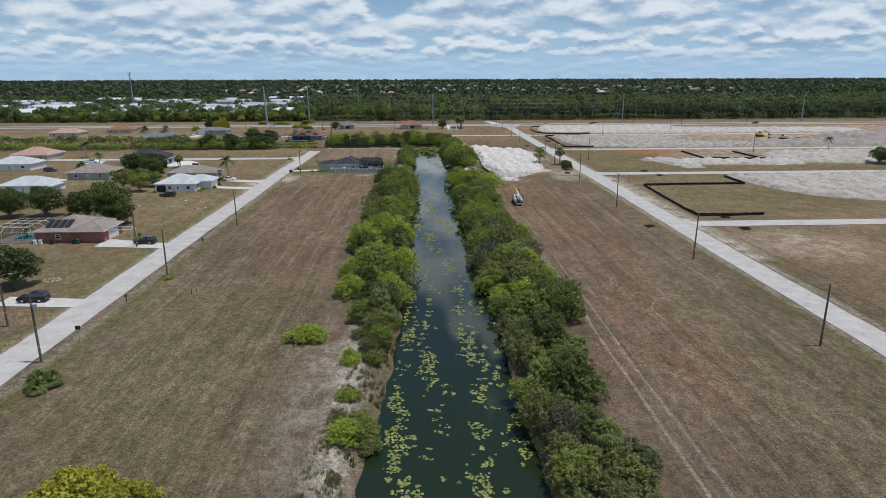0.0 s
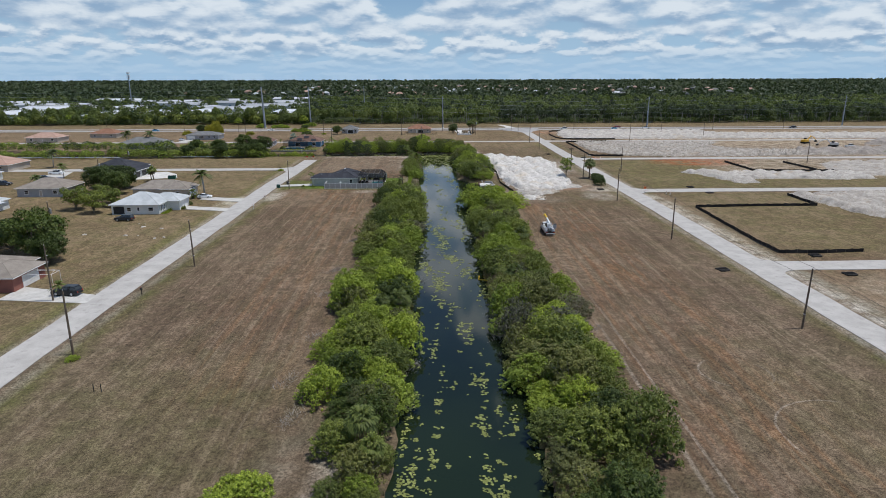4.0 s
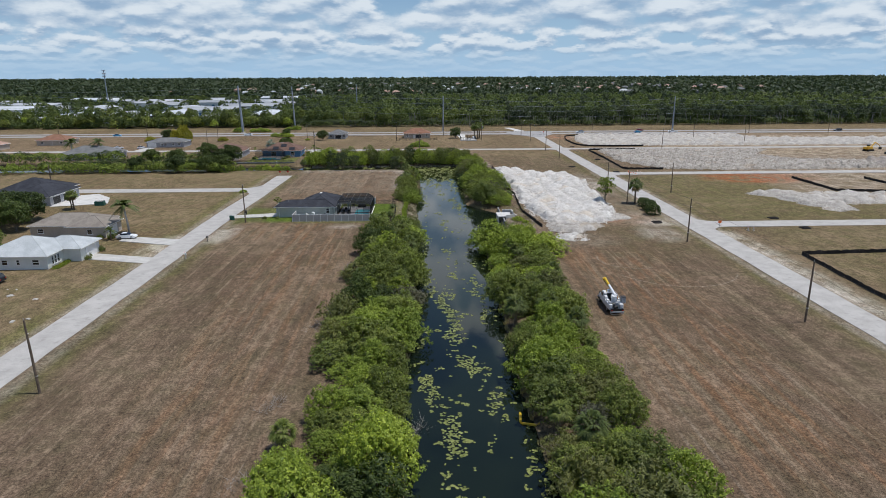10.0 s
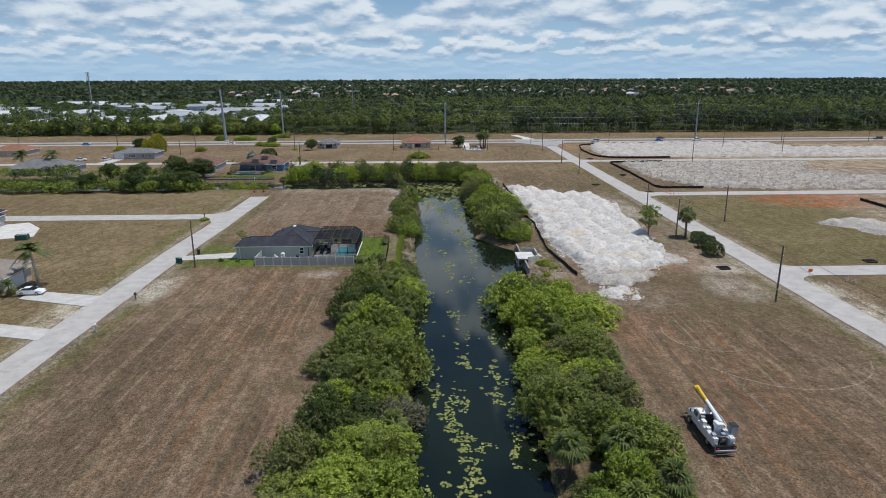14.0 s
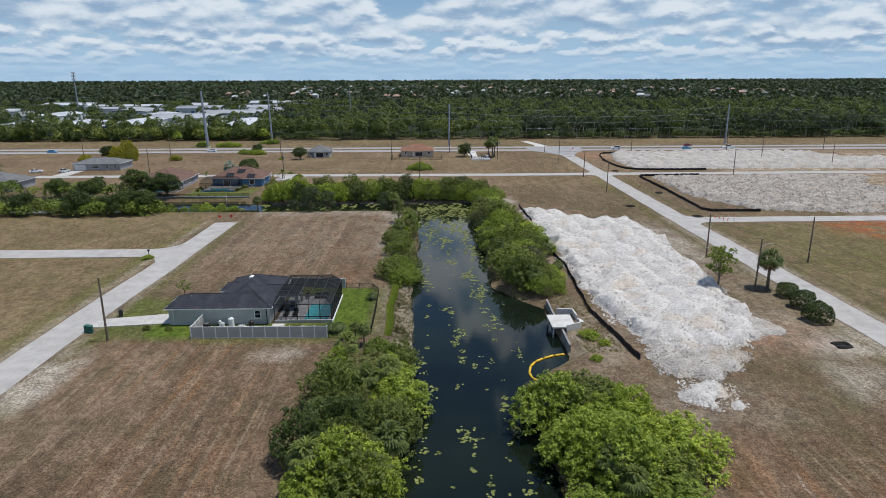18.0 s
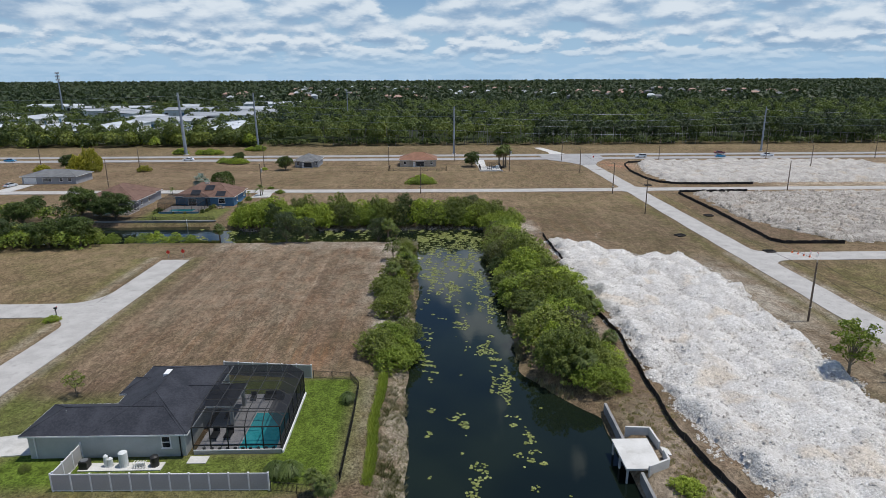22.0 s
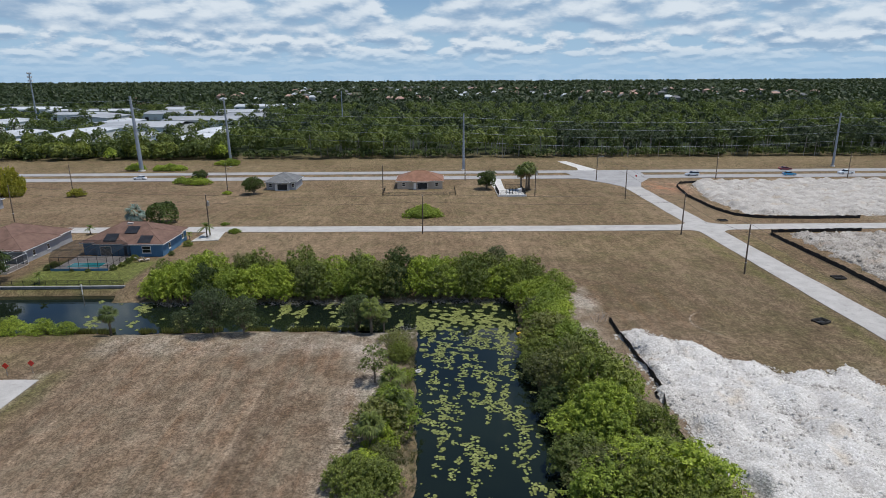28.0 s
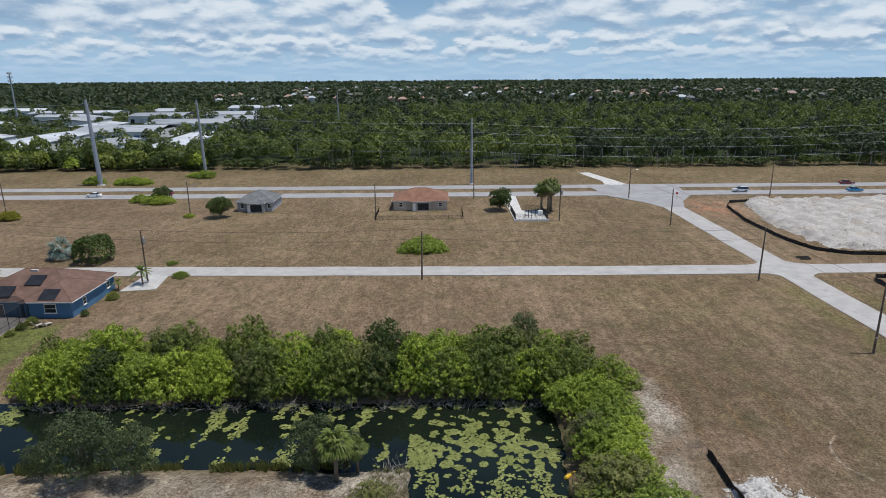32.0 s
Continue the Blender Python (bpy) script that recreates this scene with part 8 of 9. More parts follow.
def bucket_truck(x, y, turn):
    """A utility line truck with its boom folded forwards over the cab; it points along its own x axis."""
    root = empty("bucket_truck", (x, y, 0), "white utility bucket truck with a folded yellow boom", "truck", turn=turn)
    white, grey = paint("truck_white", (0.74, 0.75, 0.76)), paint("truck_grey", (0.30, 0.32, 0.34))
    part("frame_rail", box(-4.0, -0.5, 0.62, 3.6, 0.5, 0.85), BLACK, root)
    part("hood", profile([(2.35, 0.75), (2.35, 1.75), (3.7, 1.55), (3.85, 1.3), (3.85, 0.75)], 0.95, 0.12), white, root)
    cab = part("cab", profile([(0.6, 0.75), (0.6, 2.55), (1.0, 2.72), (1.75, 2.66), (2.3, 1.85), (2.38, 0.75)], 1.08, 0.14), white, root)
    part("windscreen", profile([(1.86, 2.55), (1.93, 2.57), (2.40, 1.86), (2.34, 1.84)], 0.86, 0.05), GLASS_DARK, cab)
    for s in (-1, 1):
        part("side_window", box(1.1, s * 1.0 - 0.02, 1.85, 1.85, s * 1.0 + 0.06 * s + 0.02, 2.4), GLASS_DARK, cab)
        part("mirror", box(2.2, s * 1.32 - 0.06, 1.9, 2.3, s * 1.32 + 0.06, 2.35, 0.02), BLACK, cab)
        part("mirror_arm", rod((2.2, s * 1.02, 2.2), (2.25, s * 1.28, 2.2), 0.02), BLACK, cab)
        bank = part("tool_cabinet", box(-3.6, s * 0.97 - 0.27, 0.85, 0.45, s * 0.97 + 0.27, 1.85, 0.03), white, root)
        for k in range(5):
            q = -3.5 + 0.78 * k
            d = part("cabinet_door", box(q, s * 1.245 - 0.012, 0.95, q + 0.70, s * 1.245 + 0.02, 1.78), white, bank)
        part("grab_rail", tube([(-3.4, s * 1.0, 1.85), (-3.4, s * 1.0, 2.1), (0.2, s * 1.0, 2.1), (0.2, s * 1.0, 1.85)], 0.03, 6), CHROME, root)
        for wx in (2.75, -2.0):
            wheel(root, wx, s * 1.02, 0.5, 0.3)
        part("outrigger", box(-3.9, s * 1.0 - 0.1, 0.25, -3.7, s * 1.0 + 0.1, 1.35), grey, root)
        part("tail_light", box(-4.22, s * 0.95 - 0.12, 0.9, -4.17, s * 0.95 + 0.12, 1.05), RED, root)
        part("headlight", box(3.84, s * 0.72 - 0.14, 1.05, 3.9, s * 0.72 + 0.14, 1.25), WHITE, root)
    part("bed", box(-4.05, -0.68, 0.80, 0.45, 0.68, 0.92), BLACK, root)
    part("rear_bumper", box(-4.3, -1.2, 0.55, -4.06, 1.2, 0.78, 0.03), grey, root)
    part("tailboard", box(-4.16, -1.15, 0.80, -4.07, 1.15, 1.25), BLACK, root)
    part("front_bumper", box(3.88, -1.1, 0.55, 4.05, 1.1, 0.85, 0.03), CHROME, root)
    part("roof_box", box(0.7, -0.55, 2.74, 1.5, 0.2, 2.95, 0.05), white, root)
    part("beacon", rod((0.85, 0.5, 2.72), (0.85, 0.5, 2.95), 0.09, 0.07, 10), YELLOW, root)
    part("pedestal", rod((-1.9, 0.05, 0.98), (-1.9, 0.05, 2.35), 0.42, 0.36, 14), white, root)
    part("turret", box(-2.45, -0.38, 2.36, -1.4, 0.42, 2.95, 0.06), white, root)
    part("lower_boom", rod((-2.0, -0.2, 2.95), (1.7, -0.2, 3.65), 0.24, 0.2, 10), white, root, "white steel lower boom")
    part("boom_tip", rod((1.71, -0.2, 3.652), (4.3, -0.2, 4.14), 0.2, 0.2, 10), YELLOW, root, "yellow boom section")
    part("elbow", rod((4.2, -0.42, 4.0), (4.2, 0.2, 4.0), 0.24, 0.24, 12), YELLOW, root)
    part("upper_boom", rod((4.2, 0.05, 3.75), (-2.2, -0.55, 2.5), 0.12, 0.14, 8), paint("boom_orange", (0.42, 0.22, 0.03)), root, "orange fibreglass upper boom")
    part("lift_cylinder", rod((-1.6, 0.0, 2.4), (0.2, -0.15, 3.2), 0.09, 0.07, 8), CHROME, root)
    tub = part("bucket", box(-2.9, -1.85, 1.75, -2.1, -1.08, 2.85, 0.06), grey, root, "grey fibreglass bucket")
    part("bucket_cover", box(-2.95, -1.9, 2.852, -2.05, -1.03, 2.95, 0.04), BLACK, tub)
    part("winch", rod((-3.2, -0.3, 1.25), (-3.2, 0.4, 1.25), 0.28, 0.28, 12), BLACK, root)
    part("control_stand", box(-3.7, -0.6, 0.99, -3.3, -0.35, 1.9, 0.03), grey, root)
    for k in range(4):
        part("hydraulic_hose", tube([(-1.6, 0.3, 1.2 + 0.1 * k), (-0.9 + 0.2 * k, 0.1 * k - 0.3, 1.7), (-0.2 + 0.1 * k, -0.2, 1.5), (0.3, 0.1 * k, 1.1)], 0.035, 6), BLACK, root)
    for k, (bx, by, w, h) in enumerate(((-0.5, 0.98, 0.7, 0.5), (0.0, 0.9, 0.35, 0.75), (-1.6, 0.95, 0.5, 0.3), (-2.9, 0.95, 0.6, 0.28), (0.1, -0.95, 0.4, 0.5), (-1.2, -0.98, 0.8, 0.3))):
        part("top_bin", box(bx - w / 2, by - 0.24, 1.854, bx + w / 2, by + 0.24, 1.854 + h, 0.03), (white, grey, white, grey, white, white)[k], root)
    part("valve_block", box(-3.0, -0.5, 0.99, -2.5, 0.0, 2.0, 0.04), grey, root)
    part("reel_frame", tube([(-3.6, 0.5, 1.0), (-3.6, 0.5, 2.1), (-3.6, -0.5, 2.1), (-3.6, -0.5, 1.0)], 0.04, 6), grey, root)
    part("cable_reel", rod((-3.0, 0.2, 1.6), (-3.0, 0.75, 1.6), 0.42, 0.42, 14), BLACK, root)
    part("cab_guard", box(0.48, -1.0, 1.0, 0.56, 1.0, 2.45), BLACK, root)
    part("jib", tube([(-2.3, -0.8, 2.6), (-1.2, -0.75, 3.0), (0.4, -0.6, 3.1)], 0.07, 6), grey, root)
    part("step_bar", box(-4.34, -1.1, 0.3, -4.28, 1.1, 0.38), CHROME, root)
    for k in range(3):
        part("hose_coil", rod((-0.9 + 0.5 * k, 0.2, 1.0), (-0.9 + 0.5 * k, 0.2, 1.35), 0.2, 0.2, 12), (BLACK, CHROME, YELLOW)[k], root)
    return root


bucket_truck(29.4, 181.3, 91.5).scale = (0.9, 0.9, 0.9)


def excavator(x, y, turn, colour, rgb):
    root = empty("excavator", (x, y, 0), f"{colour} tracked excavator on cleared ground", "excavator", turn=turn)
    m = paint(colour + "_digger", rgb)
    for s in (-1, 1):
        part("track", profile([(-1.9, 0.0), (-2.2, 0.45), (-1.9, 0.9), (1.9, 0.9), (2.2, 0.45), (1.9, 0.0)], 0.3).copy(), RUBBER, root).location = (0, s * 1.15, 0)
    part("house", box(-2.2, -1.25, 1.0, 1.2, 1.25, 2.1, 0.08), m, root)
    part("cab", box(0.0, 0.35, 2.102, 1.3, 1.2, 3.0, 0.08), GLASS_DARK, root)
    part("boom", tube([(1.2, -0.1, 1.6), (3.6, -0.1, 4.0), (6.4, -0.1, 2.9)], [0.3, 0.3, 0.22], 6), m, root)
    part("stick", tube([(6.3, -0.1, 3.1), (8.0, -0.1, 1.5)], [0.22, 0.15], 6), m, root)
    part("digging_bucket", box(7.4, -0.6, 0.5, 8.5, 0.4, 1.5, 0.1), BLACK, root)


excavator(211, 379, 20, "yellow", (0.62, 0.36, 0.03))
excavator(216, 362, 170, "white", (0.55, 0.55, 0.55))
car("pickup", "white", (0.72, 0.74, 0.76), 224, 360, 10, "parked by an excavator")

# ---- along the water ----
def dock():
    root = empty("boat_dock", (20.5, 248.7, 0), "small white concrete dock platform on the canal bank", "dock")
    on(root, "platform", prism([(18.5, 246.1), (20.5, 246.1), (22.1, 247.2), (22.2, 251.2), (18.5, 251.2)], 0.22, 0.42), CONCRETE)
    for px, py in ((18.7, 246.3), (18.7, 248.7), (18.7, 251.0)):
        on(root, "pile", rod((px, py, -2.6), (px, py, 0.218), 0.12, 0.12, 8), CONCRETE)
    for a, b in (((20.6, 245.9), (22.9, 247.0)), ((22.9, 247.0), (23.0, 248.6)), ((23.0, 249.9), (22.9, 252.6)), ((22.9, 252.6), (20.4, 252.8))):
        (ax, ay), (bx, by) = a, b
        u = Vector((bx - ax, by - ay)).normalized() * 0.1
        on(root, "parapet", prism([(ax - u.y, ay + u.x), (ax + u.y, ay - u.x), (bx + u.y, by - u.x), (bx - u.y, by + u.x)], -0.4, 0.85), CONCRETE)
    for k in range(3):
        on(root, "step", box(23.05 + 0.28 * k, 248.7, -0.1, 23.32 + 0.28 * k, 249.8, 0.34 - 0.11 * k), CONCRETE)
    return root


dock()
for y0, y1 in ((240.5, 246.0), (251.3, 259.0)):
    tagged(part("bulkhead", prism([(19.75, y0), (20.05, y0), (20.15, y1), (19.85, y1)], -3.0, 0.12), SEAWALL), "grey concrete bulkhead at the water's edge", "seawall", kind="structure")
sea = new("seawall")
tagged(sea, "grey concrete seawall along the crossing canal", "seawall", kind="structure")
for k in range(16):
    x0 = -100 + 2.7 * k
    part("panel", box(x0 + 0.02, 355.35, -3.0, x0 + 2.68, 355.62, 0.06), SEAWALL, sea)
part("cap", box(-100, 355.25, 0.064, -56.8, 355.75, 0.22), SEAWALL, sea)
tagged(part("mooring_post", rod((-64.2, 354.7, -2.8), (-64.2, 354.7, 0.75), 0.1, 0.1, 8), WHITE), "white mooring post by the seawall", "post")


def boom(label, pts, r=0.16):
    """A floating yellow silt curtain: joined float sections with a skirt."""
    root = empty("floating_boom", (*pts[0], WATER_Z), label, "floating boom")
    o = Vector((*pts[0], 0))
    for (ax, ay), (bx, by) in zip(pts, pts[1:]):
        a, b = Vector((ax, ay, 0)) - o, Vector((bx, by, 0)) - o
        part("float", tube([tuple(a.lerp(b, 0.03) + Vector((0, 0, 0.02))), tuple(a.lerp(b, 0.12) + Vector((0, 0, 0.08))), tuple(a.lerp(b, 0.88) + Vector((0, 0, 0.08))), tuple(a.lerp(b, 0.97) + Vector((0, 0, 0.02)))],
                           [r * 0.35, r, r, r * 0.35], 8), YELLOW, root)
        u = (b - a).normalized() * 0.02
        part("skirt", prism([(a.x - u.y, a.y + u.x), (a.x + u.y, a.y - u.x), (b.x + u.y, b.y - u.x), (b.x - u.y, b.y + u.x)], -0.7, 0.05), YELLOW, root)


ring = [(19.2, 240.2), (17.6, 239.9), (15.9, 239.0), (14.6, 238.0), (13.7, 236.6), (13.2, 234.6), (13.4, 233.2), (14.2, 232.0)]
boom("yellow floating silt curtain ringing the bank", ring)
boom("yellow floating silt curtain drifting by the bank", [(10.4, 151.6), (10.1, 149.2), (11.9, 148.6), (13.2, 150.0), (14.0, 151.9)])
boom("yellow floating silt curtain drifting by the bank", [(11.9, 335.2), (12.8, 335.9), (13.8, 336.3), (14.2, 337.6)], 0.2)
tyre = new("old_tyre", bpy.data.meshes.new("old_tyre"))
bm = bmesh.new()
rings = [[bm.verts.new(((0.33 + 0.11 * math.cos(b)) * math.cos(a), (0.33 + 0.11 * math.cos(b)) * math.sin(a), 0.1 * math.sin(b))) for b in [6.2832 * j / 8 for j in range(8)]] for a in [6.2832 * i / 20 for i in range(20)]]
for i in range(20):
    for j in range(8):
        bm.faces.new((rings[i][j], rings[(i + 1) % 20][j], rings[(i + 1) % 20][(j + 1) % 8], rings[i][(j + 1) % 8]))
bm.to_mesh(tyre.data)
bm.free()
tyre.data.materials.append(CONCRETE)
tyre.location = (-2.75, 323.4, -1.28)
tagged(tyre, "pale muddy old tyre at the water's edge", "tyre")


def lily_pads():
    """Lily pads in drifting rafts, too many to count."""
    rng = np.random.default_rng(91)
    cand_x = np.concatenate([-6 + 19 * rng.random(150000), -60 + 72 * rng.random(45000)])
    cand_y = np.concatenate([40 + 311 * rng.random(150000), 337 + 15 * rng.random(45000)])
    gap = canal_gap(cand_x, cand_y)
    raft = waves(cand_x, cand_y * 0.6, 92, 4.6) * 0.66 + waves(cand_x, cand_y, 93, 2.0) * 0.56
    dense = np.interp(cand_y, [40, 60, 95, 110, 130, 165, 200, 225, 262, 285, 305, 340, 346, 352], [0.62, 0.55, 0.6, 0.75, 0.7, 0.62, 0.68, 0.85, 0.85, 0.78, 0.3, -0.15, 0.15, 0.85])
    dense = np.where((cand_x < -3.5), np.interp(cand_x, [-60, -50, -30, -8], [0.95, 0.75, 0.6, 0.45]), dense)
    side = np.where(cand_y < 110, -0.45 * np.cos((cand_x - 8) * 0.7), 0.0)
    side = np.where((cand_y > 138) & (cand_y < 208), -0.55 * np.exp(-((cand_x - 2.8) / 1.7) ** 2), side)
    side = np.where((cand_y > 200) & (cand_y < 262), 0.3 * (cand_x > 13), side)
    side = np.where((cand_y > 262) & (cand_y < 300), -0.5 * np.exp(-((cand_x - 9.6) / 1.6) ** 2) + 0.15 * (cand_x < 5), side)
    ok = (gap < -0.4) & (raft > dense + side) & (rng.random(len(cand_x)) < np.where(cand_y > 300, 0.58, 0.45))
    x, y = cand_x[ok], cand_y[ok]
    n = len(x)
    r = 0.10 + 0.11 * rng.random(n)
    a0 = rng.random(n) * 6.2832
    ang = a0[:, None] + np.linspace(0.25, 6.03, 6)[None]
    rim = np.stack([x[:, None] + np.cos(ang) * r[:, None], y[:, None] + np.sin(ang) * r[:, None], np.full((n, 6), WATER_Z + 0.012) + 0.02 * rng.random((n, 6))], -1)
    mid = np.stack([x, y, np.full(n, WATER_Z + 0.008)], -1)[:, None]
    v = np.concatenate([mid, rim], 1).reshape(-1, 3)
    f = (np.array([(0, k, k + 1) for k in range(1, 6)])[None] + 7 * np.arange(n)[:, None, None]).reshape(-1, 3)
    tagged(from_arrays("lily_pads", v, f.tolist(), PAD), "rafts of yellow-green lily pads on dark water", "water plants", kind="stuff")


lily_pads()

# ---- street furniture ----
def mailbox(x, y, turn, mat, label):
    root = empty("mailbox", (x, y, 0), label, "mailbox", turn=turn)
    part("post", box(-0.05, -0.05, -0.3, 0.05, 0.05, 1.05), mat, root)
    part("arm", box(-0.05, -0.28, 0.9, 0.05, 0.28, 0.98), mat, root)
    part("case", profile([(-0.28, 1.055), (-0.28, 1.25), (-0.16, 1.34), (0.16, 1.34), (0.28, 1.25), (0.28, 1.055)], 0.14), mat, root)
    part("flag", box(0.05, 0.145, 1.15, 0.18, 0.165, 1.42), RED, root)


mailbox(-50.4, 225.6, 90, BLACK, "black mailbox on a post by the road")
mailbox(-50.2, 211.8, 90, WHITE, "white mailbox on a thick post by the road")
mailbox(-50.2, 139.0, 90, BLACK, "black mailbox on a post by the road")
mailbox(-50.4, 100.5, 90, BLACK, "black mailbox on a post by the road")
mailbox(-60.2, 289.0, 0, BLACK, "small dark mailbox at the street corner")
for k, (bx, by) in enumerate(((-51.6, 247.6), (-50.9, 247.3), (-49.6, 254.0))):
    b = empty("wheeled_bin", (bx, by, 0), "green wheeled bin at the roadside" if k < 2 else "dark wheeled bin at the roadside", "bin", "roadside bins", turn=15 * k)
    mat = GREEN_BIN if k < 2 else BLACK
    part("body", box(-0.3, -0.32, -0.06, 0.3, 0.32, 0.98, 0.04), mat, b)
    part("lid", box(-0.33, -0.36, 0.985, 0.33, 0.36, 1.06, 0.02), mat, b)
    for s in (-1, 1):
        part("wheel", rod((s * 0.26 - 0.03, 0.3, 0.1), (s * 0.26 + 0.03, 0.3, 0.1), 0.1, 0.1, 10), RUBBER, b)


def end_marker(x, y):
    root = empty("road_end_marker", (x, y, 0), "red diamond road-end marker on a post", "road sign", "road-end markers")
    part("post", box(-0.03, -0.03, -0.3, 0.03, 0.03, 1.25), CHROME, root)
    d = part("sign", box(-0.32, -0.06, -0.32, 0.32, -0.035, 0.32), RED, root)
    d.location, d.rotation_euler = (0, 0, 1.35), (0, math.pi / 4, 0)


for mx, my in ((-55.2, 320.9), (-52.4, 321.6)):
    end_marker(mx, my)


def road_sign(x, y, mat, label, shape="box"):
    root = empty("road_sign", (x, y, 0), label, "road sign")
    part("post", box(-0.03, -0.03, -0.3, 0.03, 0.03, 2.1), CHROME, root)
    if shape == "round":
        part("sign", rod((0, -0.06, 2.2), (0, -0.035, 2.2), 0.36, 0.36, 8), mat, root)
    else:
        part("sign", box(-0.38, -0.06, 1.75, 0.38, -0.035, 2.35), mat, root)


road_sign(-50.0, 84.5, BLACK, "dark square sign by the road")
road_sign(71.2, 466.0, RED, "red octagonal stop sign", "round")
road_sign(70.4, 231.0, ORANGE, "orange warning sign at the junction", "box")
for k in range(4):
    cone = empty("traffic_cone", (76.9 + 0.55 * k, 320.6 - 1.2 * k, 0.04), "orange traffic cone with a pale band", "traffic cone", "traffic cones")
    part("base", box(-0.2, -0.2, 0.0, 0.2, 0.2, 0.04), ORANGE, cone)
    part("body", rod((0, 0, 0.042), (0, 0, 0.42), 0.15, 0.09, 12), ORANGE, cone)
    part("band", rod((0, 0, 0.422), (0, 0, 0.55), 0.09, 0.065, 12), WHITE, cone)
    part("tip", rod((0, 0, 0.552), (0, 0, 0.72), 0.065, 0.03, 12), ORANGE, cone)
for k, (bx, by) in enumerate(((79.6, 318.6), (80.4, 317.4), (77.2, 230.4), (78.4, 230.0))):
    bar = empty("barricade", (bx, by, 0.04), "folding road barricade with orange stripes", "barricade", "barricades", turn=70)
    for s in (-0.5, 0.5):
        part("leg", box(s - 0.03, -0.25, 0.0, s + 0.03, 0.25, 0.06), WHITE, bar)
        part("upright", box(s - 0.03, -0.03, 0.062, s + 0.03, 0.03, 1.0), WHITE, bar)
    for z in (0.4, 0.75):
        part("board", box(-0.6, -0.06, z, 0.6, -0.034, z + 0.2), ORANGE if z > 0.5 else WHITE, bar)


def inlet(x, y, turn):
    root = empty("drain_inlet", (x, y, 0), "dark open storm drain inlet in the swale", "drain", "storm drains", turn=turn)
    part("collar", wall_box(-0.9, -0.6, 0.9, 0.6, -0.3, 0.10, 0.16), SILT, root)
    # A black block stands in for the shade inside the open drain.
    part("mouth", box(-0.735, -0.435, -0.3, 0.735, 0.435, -0.02), BLACK, root)
    part("filter_sock", tube([(-1.0, -0.75, 0.1), (0, -0.85, 0.12), (1.0, -0.7, 0.1), (1.15, 0.2, 0.1), (1.0, 0.75, 0.12), (0.0, 0.8, 0.1), (-1.05, 0.7, 0.1)], 0.2, 7), SILT, root)


for x, y, a in ((58.8, 336, 20), (74.8, 357, 0), (58.2, 239.2, 0), (58.4, 150, 10), (82.5, 159.2, 0), (81.5, 146.5, 0), (92, 231.8, 0), (72.5, 321.6, 0), (90, 242.5, 0), (74.5, 404.5, 0)):
    inlet(x, y, a)
stake = empty("survey_stakes", (-40.6, 104, 0), "pair of thin survey stakes in the grass", "stake")
for s in (0, 0.9):
    part("stake", box(s - 0.04, -0.04, -0.2, s + 0.04, 0.04, 1.0), BLACK, stake)

# The fenced pump station by the highway.
pad = empty("pump_station", (24.0, 446.0, 0), "fenced white concrete pump station pad", "pump station")
on(pad, "slab", box(19.6, 440.6, -0.2, 28.4, 452.6, 0.16), CONCRETE)
on(pad, "driveway", prism([(19.8, 452.7), (23.0, 452.7), (23.8, 474.5), (18.6, 474.5)], -0.1, 0.09), CONCRETE)
on(pad, "front_kerb", box(19.4, 440.3, -0.2, 28.6, 440.58, 0.42), WHITE)
on(pad, "control_box", box(26.4, 445.0, 0.162, 27.6, 445.8, 1.7, 0.04), WHITE)
on(pad, "wet_well", rod((24.0, 446.0, 0.162), (24.0, 446.0, 0.5), 1.1, 1.1, 18), CONCRETE)
for k in range(4):
    on(pad, "standpipe", rod((22.6 + 0.9 * k, 443.4, 0.162), (22.6 + 0.9 * k, 443.4, 2.2), 0.09, 0.09, 8), BLACK)
bar_fence([(19.8, 440.8), (28.2, 440.8), (28.2, 452.4), (23.2, 452.4)], 1.8, label="tall dark wire fence round a pump station")
bar_fence([(19.8, 440.8), (19.8, 452.4)], 1.8, label="tall dark wire fence round a pump station")

# Building waste and small clutter.
skip = empty("waste_skip", (-95.9, 268.4, 0), "green waste skip filled with rubbish", "skip", turn=8)
part("body", wall_box(-1.9, -1.1, 1.9, 1.1, -0.04, 1.3, 0.1), GREEN_BIN, skip)
part("floor_plate", box(-1.78, -0.98, -0.04, 1.78, 0.98, 0.25), GREEN_BIN, skip)
for k in range(9):
    part("rubbish", box(-1.5 + 0.34 * k, -0.7 + 0.3 * (k % 4), 0.6 + 0.1 * (k % 3), -1.0 + 0.34 * k, -0.2 + 0.3 * (k % 4), 1.2 + 0.12 * (k % 3), 0.05), (WHITE, CONCRETE, PAVER)[k % 3], skip)
skip.scale = (0.66, 0.75, 0.9)
tagged(part("sand_apron", prism([(-109.6, 266.5), (-101.5, 268.5), (-95.0, 271.0), (-98.5, 279.5), (-105, 286), (-109.6, 284)], -0.1, 0.03), CONCRETE), "pale sandy building plot apron", "ground", kind="structure")
debris_rng = random.Random(17)
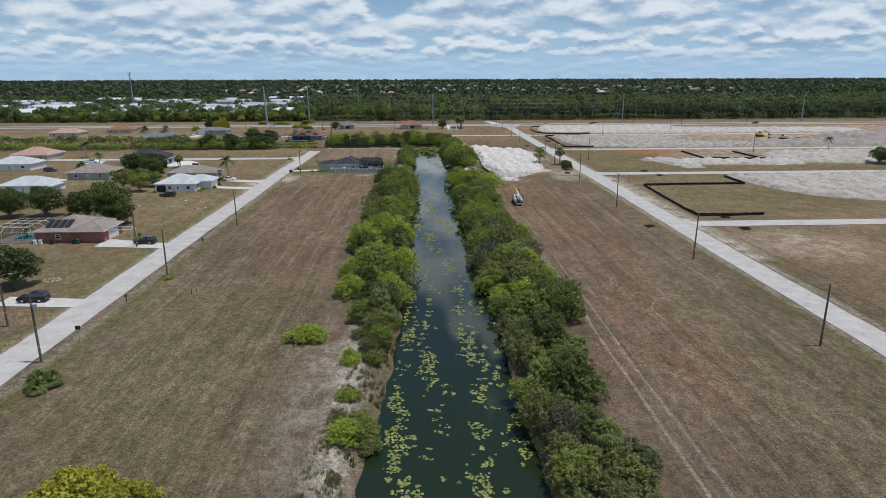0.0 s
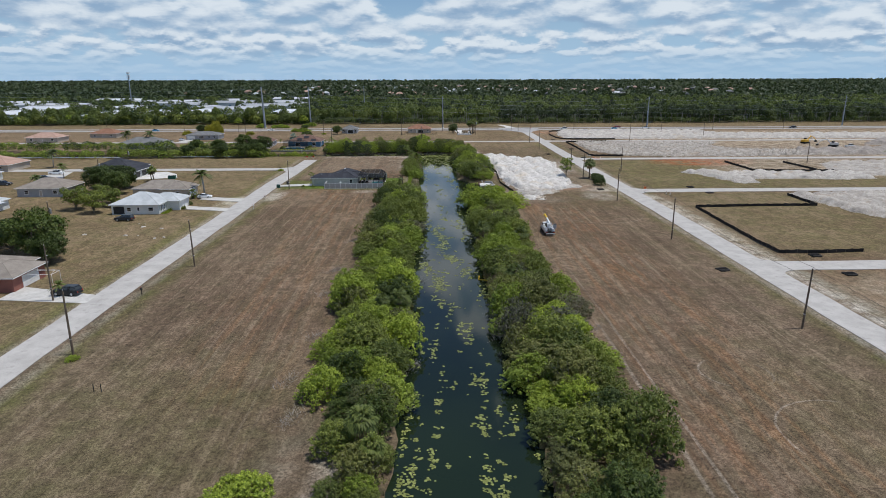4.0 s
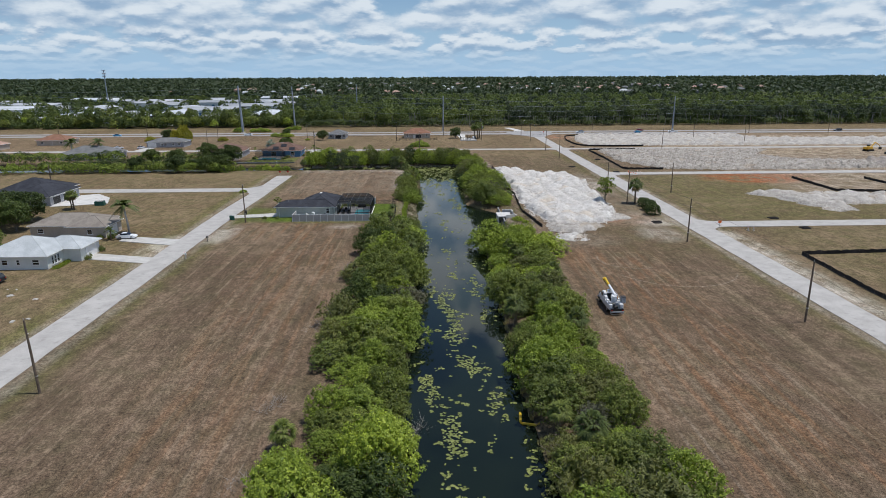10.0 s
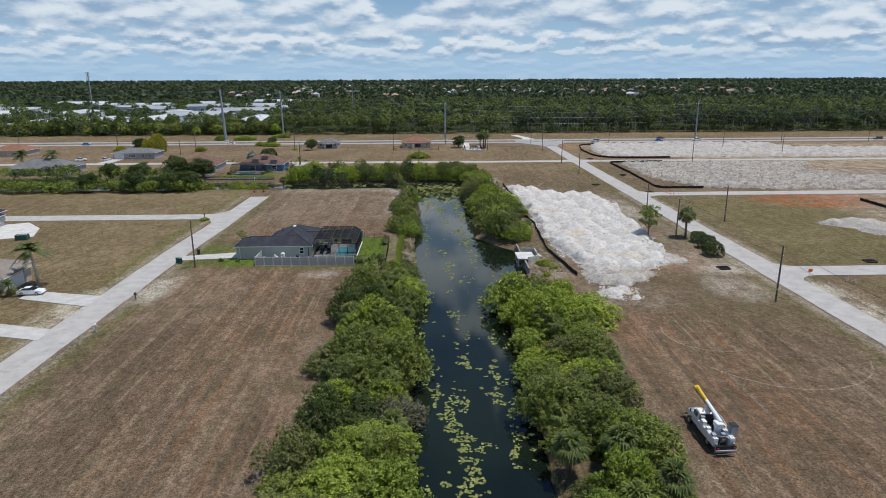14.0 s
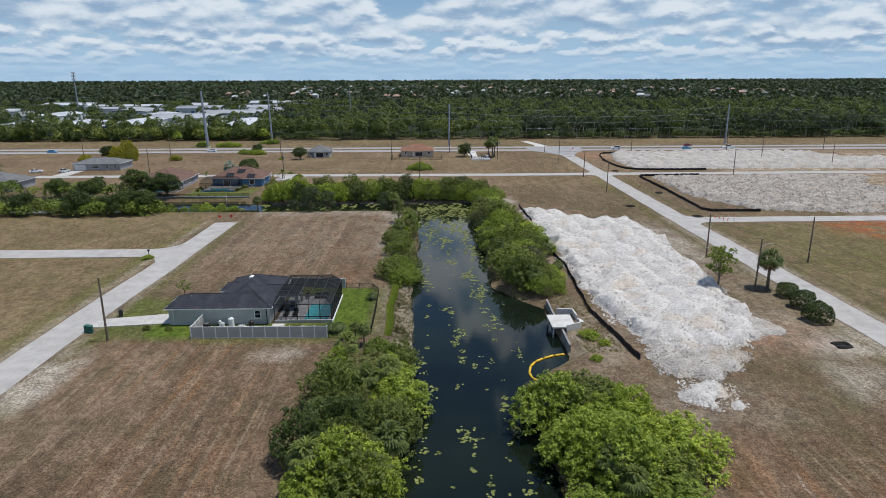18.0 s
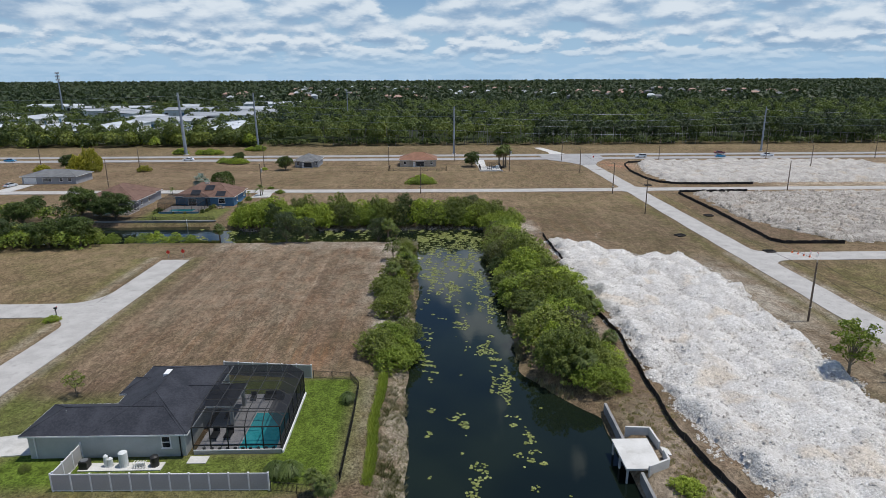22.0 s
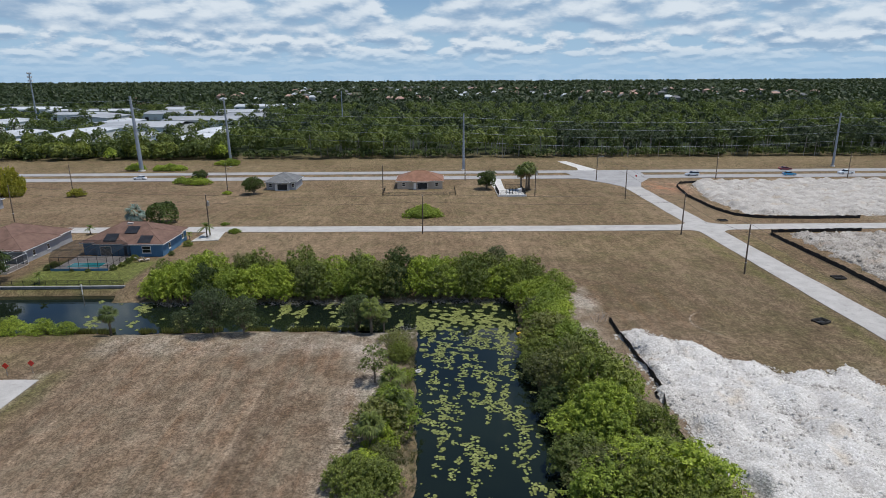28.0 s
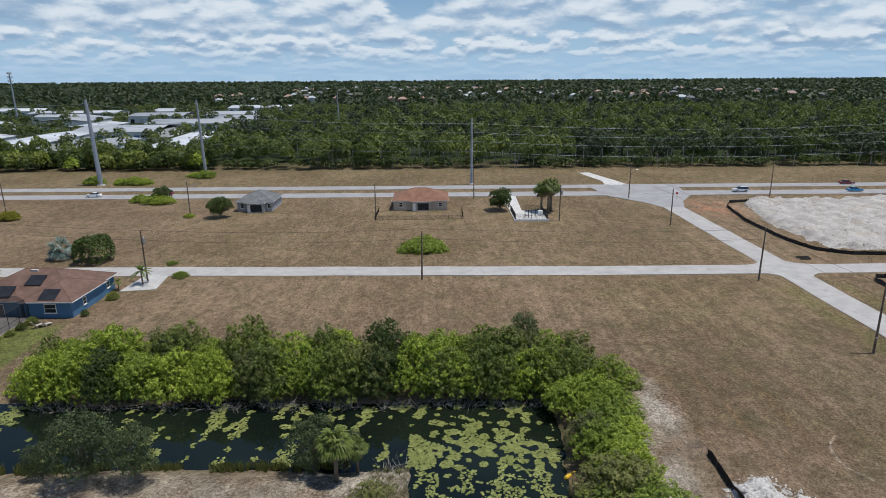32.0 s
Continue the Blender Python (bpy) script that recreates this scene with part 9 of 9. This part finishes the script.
for k in range(16):
    x, y = (debris_rng.uniform(-84, -62), debris_rng.uniform(176, 194)) if k < 9 else (debris_rng.uniform(-104, -97.5), debris_rng.uniform(273, 279))
    s = debris_rng.uniform(0.2, 0.6)
    d = empty("rubble_chunk", (x, y, 0), "pale broken concrete chunk in the grass", "rubble", "scattered rubble", turn=debris_rng.uniform(0, 180))
    part("chunk", profile([(-s, -0.1), (-s * 0.8, s * 0.25), (s * 0.3, s * 0.35), (s, s * 0.1), (s * 0.9, -0.1)], s * 0.6, s * 0.1), ROCK["white"], d)


# ---- small things of the western yards ----
frame_root = empty("pipe_frame", (-71.5, 146.0, 0), "bare white pipe frame of a canopy on a driveway", "canopy frame")
for px, py in ((-2.6, -1.3), (2.6, -1.3), (-2.6, 1.3), (2.6, 1.3)):
    part("post", rod((px, py, -0.1), (px, py, 2.1), 0.035, 0.035, 6), WHITE, frame_root)
for a, b in (((-2.6, -1.3, 2.1), (2.6, -1.3, 2.1)), ((-2.6, 1.3, 2.1), (2.6, 1.3, 2.1)), ((-2.6, -1.3, 2.1), (-2.6, 1.3, 2.1)), ((2.6, -1.3, 2.1), (2.6, 1.3, 2.1)), ((-2.6, 0, 2.6), (2.6, 0, 2.6))):
    part("rail", rod(a, b, 0.035, 0.035, 6), WHITE, frame_root)
for s in (-2.6, 2.6):
    part("rafter", tube([(s, -1.3, 2.1), (s, 0, 2.6), (s, 1.3, 2.1)], 0.03, 6), WHITE, frame_root)
ring_rnd = random.Random(17)
for k in range(11):
    a = 6.2832 * k / 11
    r = 0.22 + 0.1 * ring_rnd.random()
    stone_bm = bmesh.new()
    bmesh.ops.create_icosphere(stone_bm, subdivisions=1, radius=r)
    for q in stone_bm.verts:
        q.co *= 0.8 + 0.4 * ring_rnd.random()
        q.co.z *= 0.6
    st = part("border_stone", stone_bm, ROCK["cream"])
    st.location = (-70.0 + 1.5 * math.cos(a), 113.2 + 1.0 * math.sin(a), 0.02)
    tagged(st, "pale stone edging a small flower bed", "stone", "flower bed stones")
for rows_of in patterns.values():
    for ob in rows_of:
        forget(ob)
for ob in sabal:
    forget(ob)
